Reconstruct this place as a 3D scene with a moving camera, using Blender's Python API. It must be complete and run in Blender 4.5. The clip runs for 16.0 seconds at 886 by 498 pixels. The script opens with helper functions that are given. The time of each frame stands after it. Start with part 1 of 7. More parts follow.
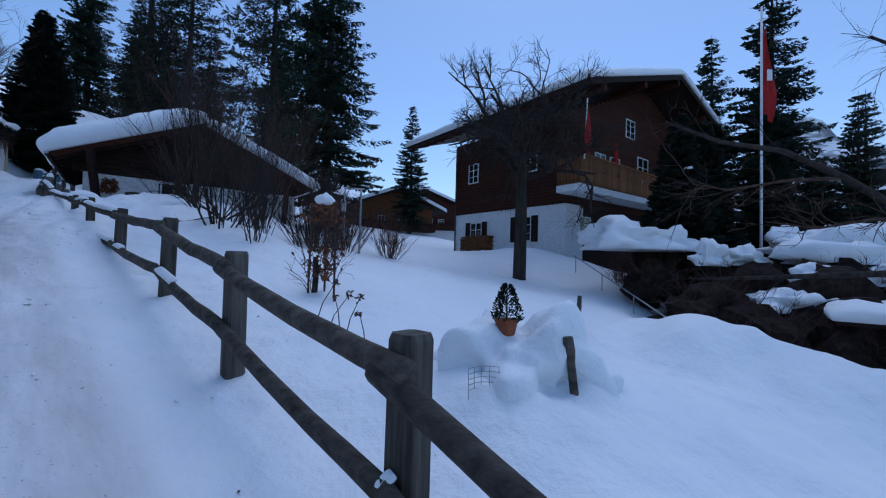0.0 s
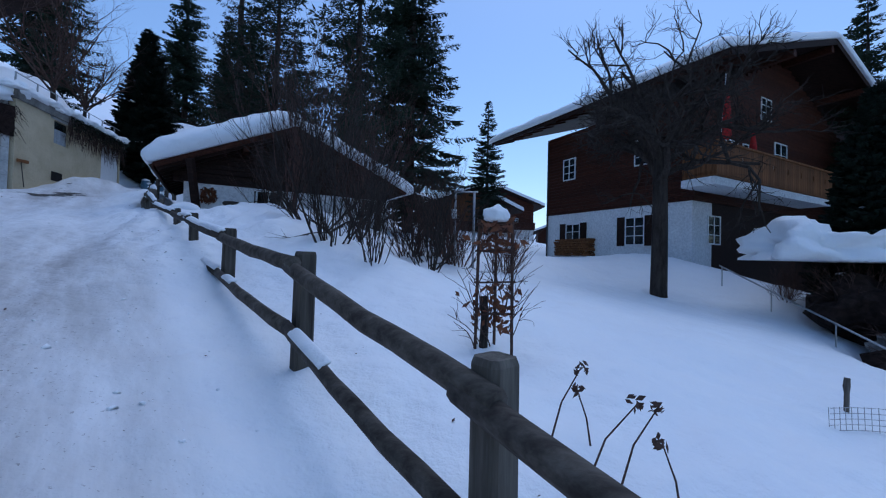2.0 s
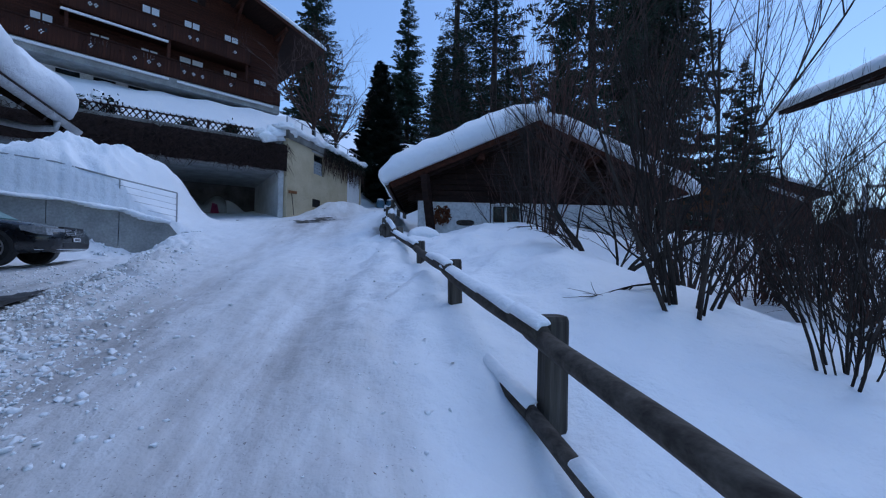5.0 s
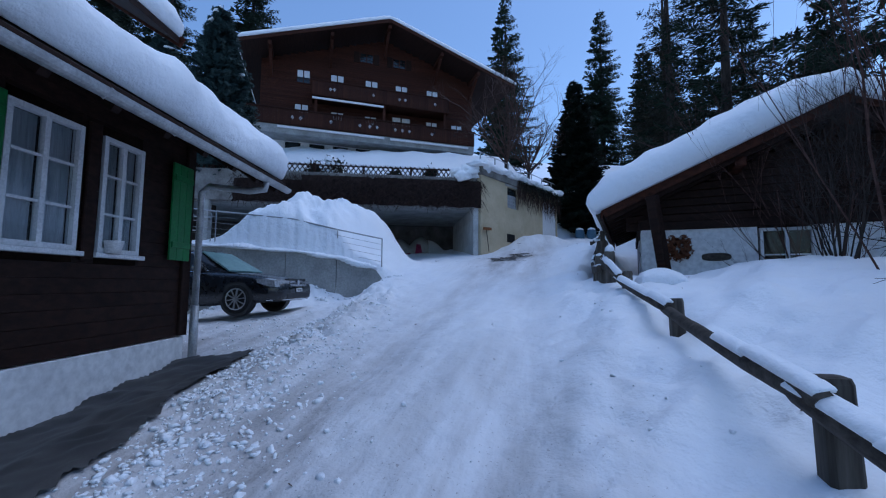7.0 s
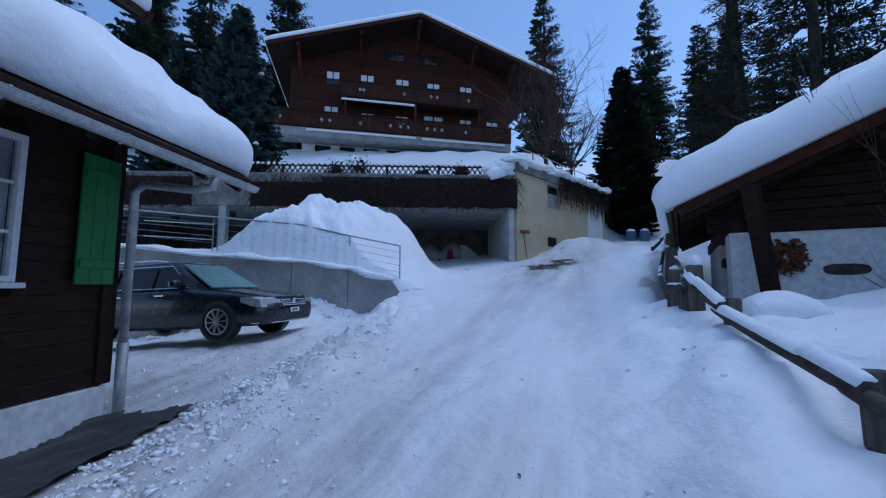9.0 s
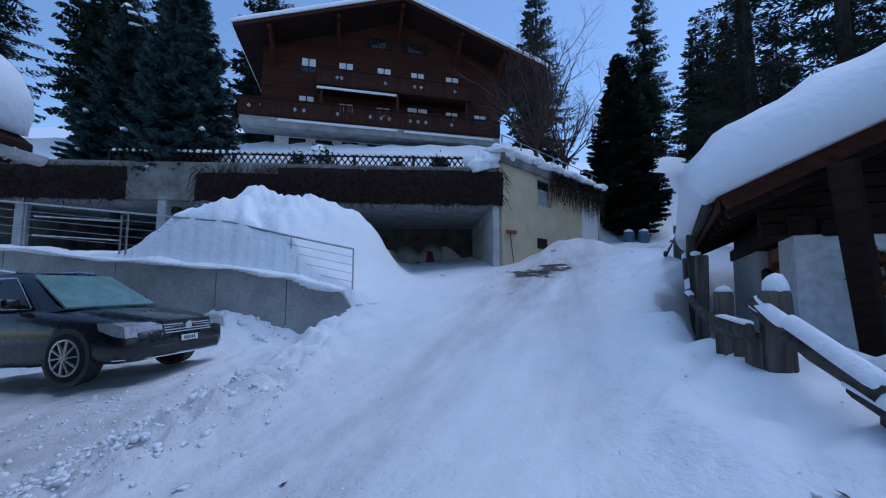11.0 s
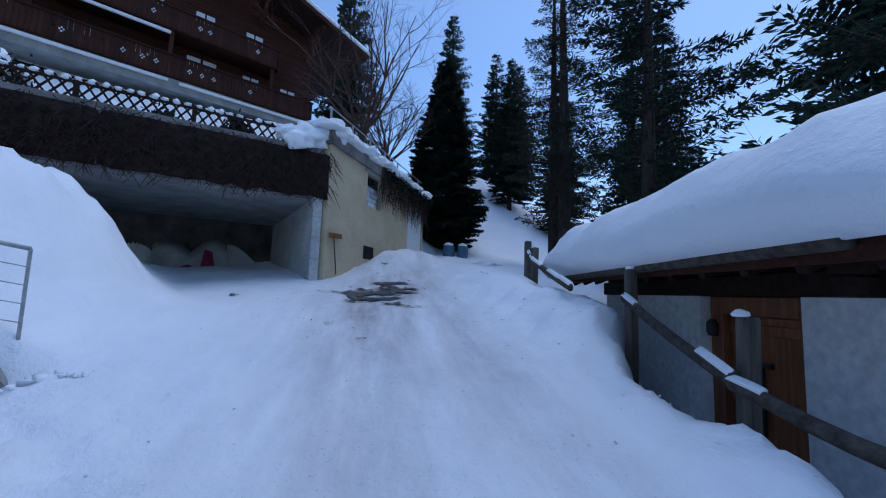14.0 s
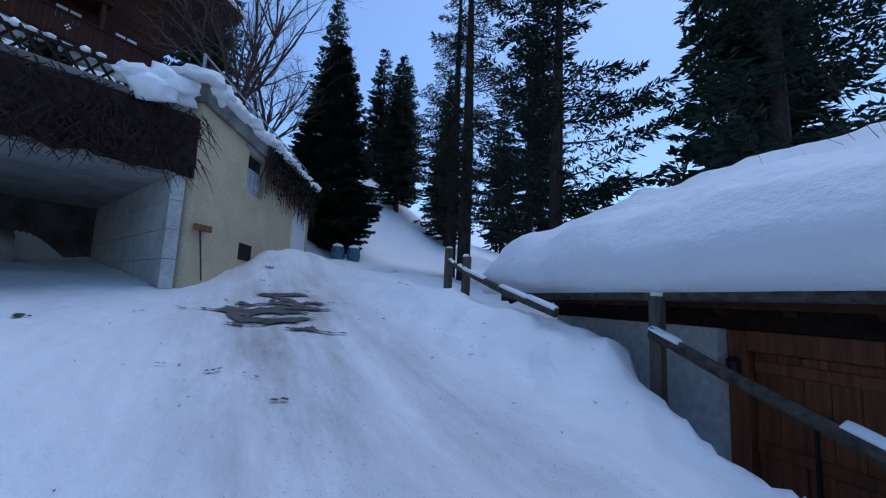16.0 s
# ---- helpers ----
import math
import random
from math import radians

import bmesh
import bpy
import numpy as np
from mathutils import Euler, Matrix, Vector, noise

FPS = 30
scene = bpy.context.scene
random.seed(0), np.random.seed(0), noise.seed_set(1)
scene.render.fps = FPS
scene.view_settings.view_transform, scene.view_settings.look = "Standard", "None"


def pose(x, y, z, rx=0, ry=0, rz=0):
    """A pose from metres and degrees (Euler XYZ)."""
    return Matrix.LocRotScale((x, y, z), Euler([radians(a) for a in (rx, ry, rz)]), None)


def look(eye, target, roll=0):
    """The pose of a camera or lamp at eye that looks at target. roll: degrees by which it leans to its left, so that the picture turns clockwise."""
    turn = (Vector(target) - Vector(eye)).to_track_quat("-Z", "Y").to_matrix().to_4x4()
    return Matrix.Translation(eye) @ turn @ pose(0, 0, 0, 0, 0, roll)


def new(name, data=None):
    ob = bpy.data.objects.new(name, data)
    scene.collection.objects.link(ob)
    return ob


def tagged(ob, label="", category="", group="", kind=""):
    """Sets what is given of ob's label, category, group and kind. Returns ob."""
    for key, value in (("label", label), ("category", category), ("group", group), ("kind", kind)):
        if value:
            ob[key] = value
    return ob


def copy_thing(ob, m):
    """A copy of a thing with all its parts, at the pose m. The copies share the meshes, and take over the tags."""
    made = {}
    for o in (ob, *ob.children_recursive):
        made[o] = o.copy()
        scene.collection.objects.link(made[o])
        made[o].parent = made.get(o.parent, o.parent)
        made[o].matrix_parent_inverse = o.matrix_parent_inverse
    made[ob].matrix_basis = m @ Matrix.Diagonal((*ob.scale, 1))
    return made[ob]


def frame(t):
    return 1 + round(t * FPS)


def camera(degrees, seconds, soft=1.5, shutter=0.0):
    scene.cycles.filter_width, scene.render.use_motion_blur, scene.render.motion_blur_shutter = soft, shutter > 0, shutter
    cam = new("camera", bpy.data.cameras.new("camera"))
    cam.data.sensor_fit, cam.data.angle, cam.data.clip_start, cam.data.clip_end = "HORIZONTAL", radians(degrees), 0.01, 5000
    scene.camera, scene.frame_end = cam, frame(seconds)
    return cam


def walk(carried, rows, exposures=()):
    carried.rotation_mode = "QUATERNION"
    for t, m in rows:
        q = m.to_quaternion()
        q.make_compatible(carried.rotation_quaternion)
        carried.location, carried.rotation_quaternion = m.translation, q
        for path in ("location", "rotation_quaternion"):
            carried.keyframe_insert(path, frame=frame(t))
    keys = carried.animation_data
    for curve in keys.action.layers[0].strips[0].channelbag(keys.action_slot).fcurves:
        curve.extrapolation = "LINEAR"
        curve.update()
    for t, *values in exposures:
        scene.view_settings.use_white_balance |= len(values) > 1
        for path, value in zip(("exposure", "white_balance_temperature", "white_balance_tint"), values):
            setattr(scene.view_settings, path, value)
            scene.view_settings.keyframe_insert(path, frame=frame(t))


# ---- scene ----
cam = camera(94.4, 16.0, 1.15)
PATH = [
    (0, (0.0, 0.0, 1.55), (-0.033, 1.999, 1.616), 1.6),
    (0.5, (-0.377, 0.492, 1.683), (-0.465, 2.489, 1.745), 1.7),
    (1, (-0.856, 0.976, 1.798), (-1.014, 2.969, 1.856), 1.6),
    (1.5, (-1.362, 1.407, 1.927), (-1.607, 3.391, 1.979), 1.5),
    (2, (-1.803, 1.881, 1.99), (-2.143, 3.852, 2.037), 1.5),
    (2.5, (-2.314, 2.382, 2.073), (-2.761, 4.33, 2.121), 1.5),
    (3, (-2.758, 2.827, 2.174), (-3.333, 4.743, 2.213), 1.4),
    (5.5, (-5.23, 4.87, 2.826), (-6.596, 6.329, 2.874), 0.8),
    (6, (-5.643, 5.12, 2.911), (-7.178, 6.401, 2.977), 0.6),
    (6.5, (-6.028, 5.356, 2.98), (-7.725, 6.41, 3.078), 0.5),
    (7, (-6.4, 5.664, 3.112), (-8.184, 6.553, 3.281), 0.4),
    (7.5, (-6.749, 5.984, 3.167), (-8.578, 6.772, 3.347), 0.3),
    (8, (-7.154, 6.244, 3.222), (-9.001, 6.99, 3.402), 0.3),
    (10.5, (-9.306, 7.93, 3.713), (-11.171, 8.628, 3.893), 0.3),
    (11, (-9.807, 8.272, 3.737), (-11.655, 9.015, 3.917), 0.4),
    (11.5, (-10.354, 8.535, 3.802), (-12.167, 9.359, 3.984), 0.6),
    (12, (-10.918, 8.721, 3.924), (-12.67, 9.669, 4.108), 0.8),
    (12.5, (-11.544, 8.933, 3.993), (-13.199, 10.039, 4.185), 1.2),
    (13, (-12.164, 9.03, 4.114), (-13.697, 10.299, 4.313), 1.4),
    (13.5, (-12.717, 9.174, 4.158), (-14.11, 10.594, 4.364), 1.7),
    (14, (-13.362, 9.288, 4.274), (-14.618, 10.829, 4.486), 2.0),
    (14.5, (-13.936, 9.513, 4.352), (-15.069, 11.146, 4.572), 2.1),
    (15, (-14.485, 9.71, 4.435), (-15.477, 11.432, 4.66), 2.3),
    (15.5, (-14.997, 9.908, 4.5), (-15.844, 11.705, 4.734), 2.4),
    (16, (-15.411, 10.199, 4.522), (-16.114, 12.055, 4.769), 2.6),
]
walk(cam, [(t, look(eye, target, roll)) for t, eye, target, roll in PATH], [(0.0, 0.1, 5290, 10), (4.0, 0.35, 5280, 10), (16.0, 0.38, 5270, 10)])

# ---- light ----
world = bpy.data.worlds.new("dusk_sky")
scene.world = world
world.use_nodes = True
wn = world.node_tree
sky = wn.nodes.new("ShaderNodeTexSky")
sky.sky_type, sky.sun_disc = "NISHITA", False
sky.sun_elevation, sky.sun_rotation = radians(66), radians(14)
sky.altitude, sky.air_density, sky.dust_density, sky.ozone_density = 1300, 1.25, 1.8, 1.0
wn.links.new(sky.outputs[0], wn.nodes["Background"].inputs[0])
wn.nodes["Background"].inputs[1].default_value = 0.12
sun = new("sun", bpy.data.lights.new("sun", "SUN"))
sun.data.energy, sun.data.angle, sun.data.color = 0.6, radians(60), (1.0, 0.98, 0.97)
sun.matrix_basis = look((0, 0, 0), (-math.sin(radians(14)), -math.cos(radians(14)), -2.25))


# ---- small builders ----
def thing(name, label, category, m=None, group="", kind=""):
    ob = new(name)
    ob.empty_display_size = 0.2
    if m is not None:
        ob.matrix_basis = m
    return tagged(ob, label, category, group, kind)


def part(name, bm, material, parent=None, label="", smooth=False):
    me = bpy.data.meshes.new(name)
    if len(bm.verts):
        bmesh.ops.recalc_face_normals(bm, faces=bm.faces[:])
    bm.to_mesh(me)
    bm.free()
    me.materials.append(material)
    if smooth:
        me.polygons.foreach_set("use_smooth", [True] * len(me.polygons))
    ob = new(name, me)
    ob.parent = parent
    if label:
        ob["label"] = label
    return ob


def pieces(add, name, bm, mat, label="", parent=None, root_label=""):
    """Adds every separate solid of bm as a part of its own."""
    todo = set(bm.verts)
    made = []
    while todo:
        grab, edge = set(), [todo.pop()]
        while edge:
            v = edge.pop()
            grab.add(v)
            for e in v.link_edges:
                o = e.other_vert(v)
                if o in todo:
                    todo.discard(o)
                    edge.append(o)
        made.append(grab)
    made.sort(key=lambda g: min((v.co.z, v.co.x, v.co.y) for v in g))
    for grab in made:
        nb = bmesh.new()
        copy = {v: nb.verts.new(v.co) for v in grab}
        for f in {f for v in grab for f in v.link_faces}:
            nb.faces.new([copy[v] for v in f.verts])
        add(name, nb, mat, label, False, parent)
    bm.free()


def single(name, bm, material, label, category, m=None, group="", kind="", smooth=False):
    ob = part(name, bm, material, None, "", smooth)
    if m is not None:
        ob.matrix_basis = m
    return tagged(ob, label, category, group, kind)


def local(ox, oy, oz, ux, uy):
    """A right-handed frame at (ox, oy, oz) whose x axis runs along (ux, uy)."""
    return Matrix.Translation((ox, oy, oz)) @ Matrix.Rotation(math.atan2(uy, ux), 4, "Z")


def mesh():
    return bmesh.new()


def box(bm, x0, x1, y0, y1, z0, z1, m=None, bev=0.0):
    vs = [Vector((x, y, z)) for z in (z0, z1) for y in (y0, y1) for x in (x0, x1)]
    if m is not None:
        vs = [m @ v for v in vs]
    v = [bm.verts.new(p) for p in vs]
    fs = [bm.faces.new([v[i] for i in f]) for f in ((0, 2, 3, 1), (4, 5, 7, 6), (0, 1, 5, 4), (2, 6, 7, 3), (0, 4, 6, 2), (1, 3, 7, 5))]
    if bev:
        es = list({e for f in fs for e in f.edges})
        bmesh.ops.bevel(bm, geom=es, offset=bev, segments=1, affect="EDGES", profile=0.5)
    return bm


def beam(bm, a, b, w, h, bev=0.0):
    """A squared bar from a to b, w wide across and h high."""
    a, b = Vector(a), Vector(b)
    d = b - a
    x = d.normalized()
    up = Vector((0, 0, 1)) if abs(x.z) < 0.98 else Vector((0, 1, 0))
    y = up.cross(x).normalized()
    z = x.cross(y)
    m = Matrix(((x.x, y.x, z.x, a.x), (x.y, y.y, z.y, a.y), (x.z, y.z, z.z, a.z), (0, 0, 0, 1)))
    return box(bm, 0, d.length, -w / 2, w / 2, -h / 2, h / 2, m, bev)


def tube(bm, pts, radii, sides=6, cap=True):
    """A tapered round bar through pts."""
    rings, prev = [], None
    n = len(pts)
    pts = [Vector(p) for p in pts]
    for i, p in enumerate(pts):
        d = (pts[min(i + 1, n - 1)] - pts[max(i - 1, 0)])
        d = d.normalized() if d.length > 1e-6 else Vector((0, 0, 1))
        if prev is None:
            prev = d.orthogonal().normalized()
        x = (prev - d * prev.dot(d))
        x = x.normalized() if x.length > 1e-5 else d.orthogonal().normalized()
        prev = x
        y = d.cross(x)
        r = radii[i] if hasattr(radii, "__len__") else radii
        rings.append([bm.verts.new(p + (x * math.cos(k * 2 * math.pi / sides) + y * math.sin(k * 2 * math.pi / sides)) * r) for k in range(sides)])
    for r0, r1 in zip(rings, rings[1:]):
        for k in range(sides):
            bm.faces.new((r0[k], r0[(k + 1) % sides], r1[(k + 1) % sides], r1[k]))
    if cap and sides > 2:
        bm.faces.new(rings[0][::-1])
        bm.faces.new(rings[-1])
    return bm


def prism(bm, poly, y0, y1, m=None):
    """poly in the x-z plane, drawn out from y0 to y1."""
    a = [Vector((x, y0, z)) for x, z in poly]
    b = [Vector((x, y1, z)) for x, z in poly]
    if m is not None:
        a, b = [m @ p for p in a], [m @ p for p in b]
    a, b = [bm.verts.new(p) for p in a], [bm.verts.new(p) for p in b]
    n = len(a)
    bm.faces.new(a)
    bm.faces.new(b[::-1])
    for i in range(n):
        bm.faces.new((a[i], b[i], b[(i + 1) % n], a[(i + 1) % n]))
    return bm


def lathe(bm, profile, sides=16, m=None):
    """profile: (radius, z) from bottom to top."""
    rings = []
    for r, z in profile:
        ring = [Vector((r * math.cos(2 * math.pi * k / sides), r * math.sin(2 * math.pi * k / sides), z)) for k in range(sides)]
        rings.append([bm.verts.new(m @ p if m is not None else p) for p in ring])
    for r0, r1 in zip(rings, rings[1:]):
        for k in range(sides):
            bm.faces.new((r0[k], r0[(k + 1) % sides], r1[(k + 1) % sides], r1[k]))
    bm.faces.new(rings[0][::-1])
    bm.faces.new(rings[-1])
    return bm


def snow_slab(bm, x0, x1, y0, y1, t, m=None, step=0.25, lump=0.05, seed=0.0, bulge=0.12, rnd=None, grow=None):
    """A snow layer of thickness t over a rectangle: rounded, slightly overhanging edges and an uneven top."""
    rnd = rnd or t
    nx, ny = max(3, int((x1 - x0) / step)), max(3, int((y1 - y0) / step))

    def axis(a, b, n):
        k = [a + (b - a) * i / n for i in range(n + 1)]
        r = min(rnd, (b - a) / 2.2)
        extra = [a + r * f for f in (0.03, 0.12, 0.3)] + [b - r * f for f in (0.03, 0.12, 0.3)]
        return sorted(k + extra)
    xs, ys = axis(x0, x1, nx), axis(y0, y1, ny)

    def edge(d):
        q = min(1.0, max(0.0, d / rnd))
        return math.sqrt(max(0.0, 1 - (1 - q) ** 2))
    top, low = {}, {}
    for i, x in enumerate(xs):
        for j, y in enumerate(ys):
            e = edge(min(x - x0, x1 - x)) * edge(min(y - y0, y1 - y))
            k = noise.noise(Vector((x * 0.7 + seed, y * 0.7, seed))) * lump * 2 + noise.noise(Vector((x * 2.3 + seed, y * 2.3, seed + 5))) * lump
            tt = t * (grow(x, y) if grow else 1.0)
            z = e * (tt + k)
            bx = bulge * math.sin(min(1.0, z / max(t, 1e-3)) * math.pi) * (-1 if x < (x0 + x1) / 2 else 1) if min(x - x0, x1 - x) < rnd * 0.4 else 0
            by = bulge * math.sin(min(1.0, z / max(t, 1e-3)) * math.pi) * (-1 if y < (y0 + y1) / 2 else 1) if min(y - y0, y1 - y) < rnd * 0.4 else 0
            p = Vector((x + bx + 0.4 * k * (bx != 0), y + by + 0.4 * k * (by != 0), z))
            border = i in (0, len(xs) - 1) or j in (0, len(ys) - 1)
            p2 = Vector((x, y, 0.0 if border else min(0.0, z) - 0.0))
            top[i, j] = bm.verts.new(m @ p if m is not None else p)
            if not border:
                low[i, j] = bm.verts.new(m @ (p2 - Vector((0, 0, 0.01))) if m is not None else p2 - Vector((0, 0, 0.01)))
            else:
                low[i, j] = top[i, j]
    for i in range(len(xs) - 1):
        for j in range(len(ys) - 1):
            bm.faces.new((top[i, j], top[i + 1, j], top[i + 1, j + 1], top[i, j + 1]))
            q = [low[i, j], low[i, j + 1], low[i + 1, j + 1], low[i + 1, j]]
            if len({id(v) for v in q}) == 4 and not all(v in (top[i, j], top[i + 1, j], top[i + 1, j + 1], top[i, j + 1]) for v in q):
                bm.faces.new(q)
    return bm


def blob(bm, c, rx, ry, rz, seed=0.0, rough=0.25, sub=2, flat=0.0):
    """An uneven lump; flat cuts its underside at that share of rz below the middle."""
    r = bmesh.ops.create_icosphere(bm, subdivisions=sub, radius=1.0)
    for v in r["verts"]:
        p = v.co.copy()
        k = 1 + rough * noise.noise(p * 1.6 + Vector((seed, seed * 1.7, 3.1))) * 1.4 + rough * 0.5 * noise.noise(p * 4 + Vector((seed, 1, 2)))
        p *= k
        if flat:
            p.z = max(p.z, -flat)
        v.co = Vector((c[0] + p.x * rx, c[1] + p.y * ry, c[2] + p.z * rz))
    return bm


# ---- materials ----
def shader(name, rough=0.8, metal=0.0):
    mat = bpy.data.materials.new(name)
    mat.use_nodes = True
    nt = mat.node_tree
    b = nt.nodes["Principled BSDF"]
    b.inputs["Roughness"].default_value, b.inputs["Metallic"].default_value = rough, metal
    return mat, nt, b


def ramp(nt, fac, stops):
    r = nt.nodes.new("ShaderNodeValToRGB")
    el = r.color_ramp.elements
    while len(el) < len(stops):
        el.new(0.5)
    for e, (p, c) in zip(el, stops):
        e.position, e.color = p, (*c, 1)
    nt.links.new(fac, r.inputs[0])
    return r.outputs[0]


def noise_at(nt, scale, detail=4.0, stretch=None, rough=0.55, space="Object"):
    tc = nt.nodes.new("ShaderNodeTexCoord")
    src = tc.outputs[space]
    if stretch:
        mp = nt.nodes.new("ShaderNodeMapping")
        mp.inputs["Scale"].default_value = stretch
        nt.links.new(src, mp.inputs[0])
        src = mp.outputs[0]
    n = nt.nodes.new("ShaderNodeTexNoise")
    n.inputs["Scale"].default_value, n.inputs["Detail"].default_value, n.inputs["Roughness"].default_value = scale, detail, rough
    nt.links.new(src, n.inputs["Vector"])
    return n.outputs[0]


def mixed(nt, a, b, fac, kind="MIX"):
    m = nt.nodes.new("ShaderNodeMix")
    m.data_type, m.blend_type = "RGBA", kind
    for sock, val in ((m.inputs[0], fac), (m.inputs[6], a), (m.inputs[7], b)):
        if isinstance(val, (int, float)):
            sock.default_value = val
        elif isinstance(val, tuple):
            sock.default_value = (*val, 1)
        else:
            nt.links.new(val, sock)
    return m.outputs[2]


def bumped(nt, b, height, strength, distance=0.02, prev=None):
    n = nt.nodes.new("ShaderNodeBump")
    n.inputs["Strength"].default_value, n.inputs["Distance"].default_value = strength, distance
    nt.links.new(height, n.inputs["Height"])
    if prev is not None:
        nt.links.new(prev, n.inputs["Normal"])
    nt.links.new(n.outputs[0], b.inputs["Normal"])
    return n.outputs[0]


def surface(name, dark, light, scale=6.0, rough=0.8, metal=0.0, stretch=None, bump=0.3, depth=0.01, fine=8.0, vary=0.0):
    """Two-tone material with coarse and fine variation and relief; vary: difference from piece to piece."""
    mat, nt, b = shader(name, rough, metal)
    if not metal and rough >= 0.7:
        b.inputs["Specular IOR Level"].default_value = 0.18
    a = noise_at(nt, scale, 5, stretch)
    f = noise_at(nt, scale * fine, 3, stretch)
    col = ramp(nt, a, [(0.3, dark), (0.7, light)])
    col = mixed(nt, col, ramp(nt, f, [(0.3, (0.55, 0.55, 0.55)), (0.65, (1, 1, 1))]), 0.55, "MULTIPLY")
    if vary:
        oi = nt.nodes.new("ShaderNodeObjectInfo")
        col = mixed(nt, col, ramp(nt, oi.outputs["Random"], [(0.0, (1 - vary,) * 3), (1.0, (1 + 0.3 * vary,) * 3)]), 1.0, "MULTIPLY")
    nt.links.new(col, b.inputs["Base Color"])
    h = bumped(nt, b, a, bump, depth)
    bumped(nt, b, f, bump, depth * 0.4, h)
    return mat


def wood(name, dark, light, along="Z", rough=0.75, vary=0.25, scale=3.0):
    k = {"X": (0.12, 1.6, 1.6), "Y": (1.6, 0.12, 1.6), "Z": (1.6, 1.6, 0.12)}[along]
    return surface(name, dark, light, scale * 3, rough, 0, k, 0.5, 0.008, 5.0, vary)


def snow_material():
    mat, nt, b = shader("snow", 0.62)
    big, mid, fine = noise_at(nt, 0.5, 4), noise_at(nt, 5.0, 5), noise_at(nt, 60.0, 3)
    col = ramp(nt, big, [(0.3, (0.80, 0.83, 0.87)), (0.7, (0.87, 0.885, 0.90))])
    at = nt.nodes.new("ShaderNodeAttribute")
    at.attribute_name = "wear_tone"
    tc, mp, tracks = nt.nodes.new("ShaderNodeTexCoord"), nt.nodes.new("ShaderNodeMapping"), nt.nodes.new("ShaderNodeTexNoise")
    mp.vector_type = "TEXTURE"
    mp.inputs["Rotation"].default_value, mp.inputs["Scale"].default_value = (0, 0, radians(138.3)), (3.2, 0.55, 1.0)
    tracks.inputs["Scale"].default_value, tracks.inputs["Detail"].default_value, tracks.inputs["Roughness"].default_value = 1.3, 7.0, 0.68
    nt.links.new(tc.outputs["Object"], mp.inputs[0])
    nt.links.new(mp.outputs[0], tracks.inputs["Vector"])
    dirt = ramp(nt, tracks.outputs[0], [(0.33, (0.70, 0.70, 0.715)), (0.52, (0.50, 0.485, 0.485)), (0.68, (0.34, 0.32, 0.31))])
    col = mixed(nt, col, dirt, at.outputs["Fac"])
    grit = ramp(nt, noise_at(nt, 38.0, 2), [(0.28, (0.45, 0.43, 0.42)), (0.34, (1, 1, 1))])
    col = mixed(nt, col, grit, at.outputs["Fac"], "MULTIPLY")
    nt.links.new(col, b.inputs["Base Color"])
    h = bumped(nt, b, noise_at(nt, 1.9, 5, None, 0.62), 0.5, 0.11)
    h = bumped(nt, b, mid, 0.7, 0.05, h)
    bumped(nt, b, fine, 0.4, 0.01, h)
    b.inputs["Subsurface Weight"].default_value = 0.0
    return mat


SNOW = snow_material()
POST = wood("weathered_post", (0.048, 0.041, 0.035), (0.17, 0.152, 0.128), "Z", 0.85)
RAILW = wood("weathered_rail", (0.040, 0.033, 0.028), (0.135, 0.117, 0.098), "X", 0.85)
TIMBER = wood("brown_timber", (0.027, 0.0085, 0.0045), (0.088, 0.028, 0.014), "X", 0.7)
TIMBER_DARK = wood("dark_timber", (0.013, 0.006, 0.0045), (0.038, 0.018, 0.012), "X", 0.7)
BOARD = wood("balcony_board", (0.022, 0.007, 0.004), (0.062, 0.020, 0.010), "Z", 0.7, 0.35)
BOARD_GOLD = wood("golden_board", (0.11, 0.045, 0.016), (0.30, 0.13, 0.05), "Z", 0.7, 0.35)
DOORWOOD = wood("red_brown_door_wood", (0.16, 0.05, 0.018), (0.36, 0.13, 0.05), "Z", 0.55, 0.2)
PLASTER = surface("white_plaster", (0.75, 0.75, 0.75), (0.85, 0.85, 0.84), 1.2, 0.9, bump=0.12, depth=0.004, fine=9)
CREAM = surface("cream_plaster", (0.48, 0.40, 0.26), (0.60, 0.51, 0.35), 1.2, 0.9, bump=0.2, depth=0.006, fine=20)
CONCRETE = surface("grey_concrete", (0.24, 0.24, 0.23), (0.42, 0.42, 0.40), 1.3, 0.88, bump=0.3, depth=0.008, fine=14)
CONCRETE_PALE = surface("pale_board_marked_concrete", (0.40, 0.40, 0.38), (0.58, 0.58, 0.56), 1.1, 0.88, bump=0.3, depth=0.008, fine=12)
CONCRETE_DARK = surface("stained_concrete", (0.12, 0.11, 0.10), (0.3, 0.29, 0.27), 1.6, 0.9, bump=0.35, depth=0.01, fine=10)
# concrete with the carport's deep shade put into its colour
CONCRETE_SHADED = surface("shaded_concrete", (0.05, 0.047, 0.045), (0.13, 0.125, 0.12), 1.6, 0.9, bump=0.35, depth=0.01, fine=10)
ASPHALT = surface("wet_asphalt", (0.03, 0.03, 0.032), (0.075, 0.073, 0.072), 3.0, 0.55, bump=0.5, depth=0.006, fine=30)
METAL = surface("galvanised_steel", (0.30, 0.31, 0.32), (0.48, 0.49, 0.5), 8.0, 0.45, 0.8, bump=0.1, depth=0.002)
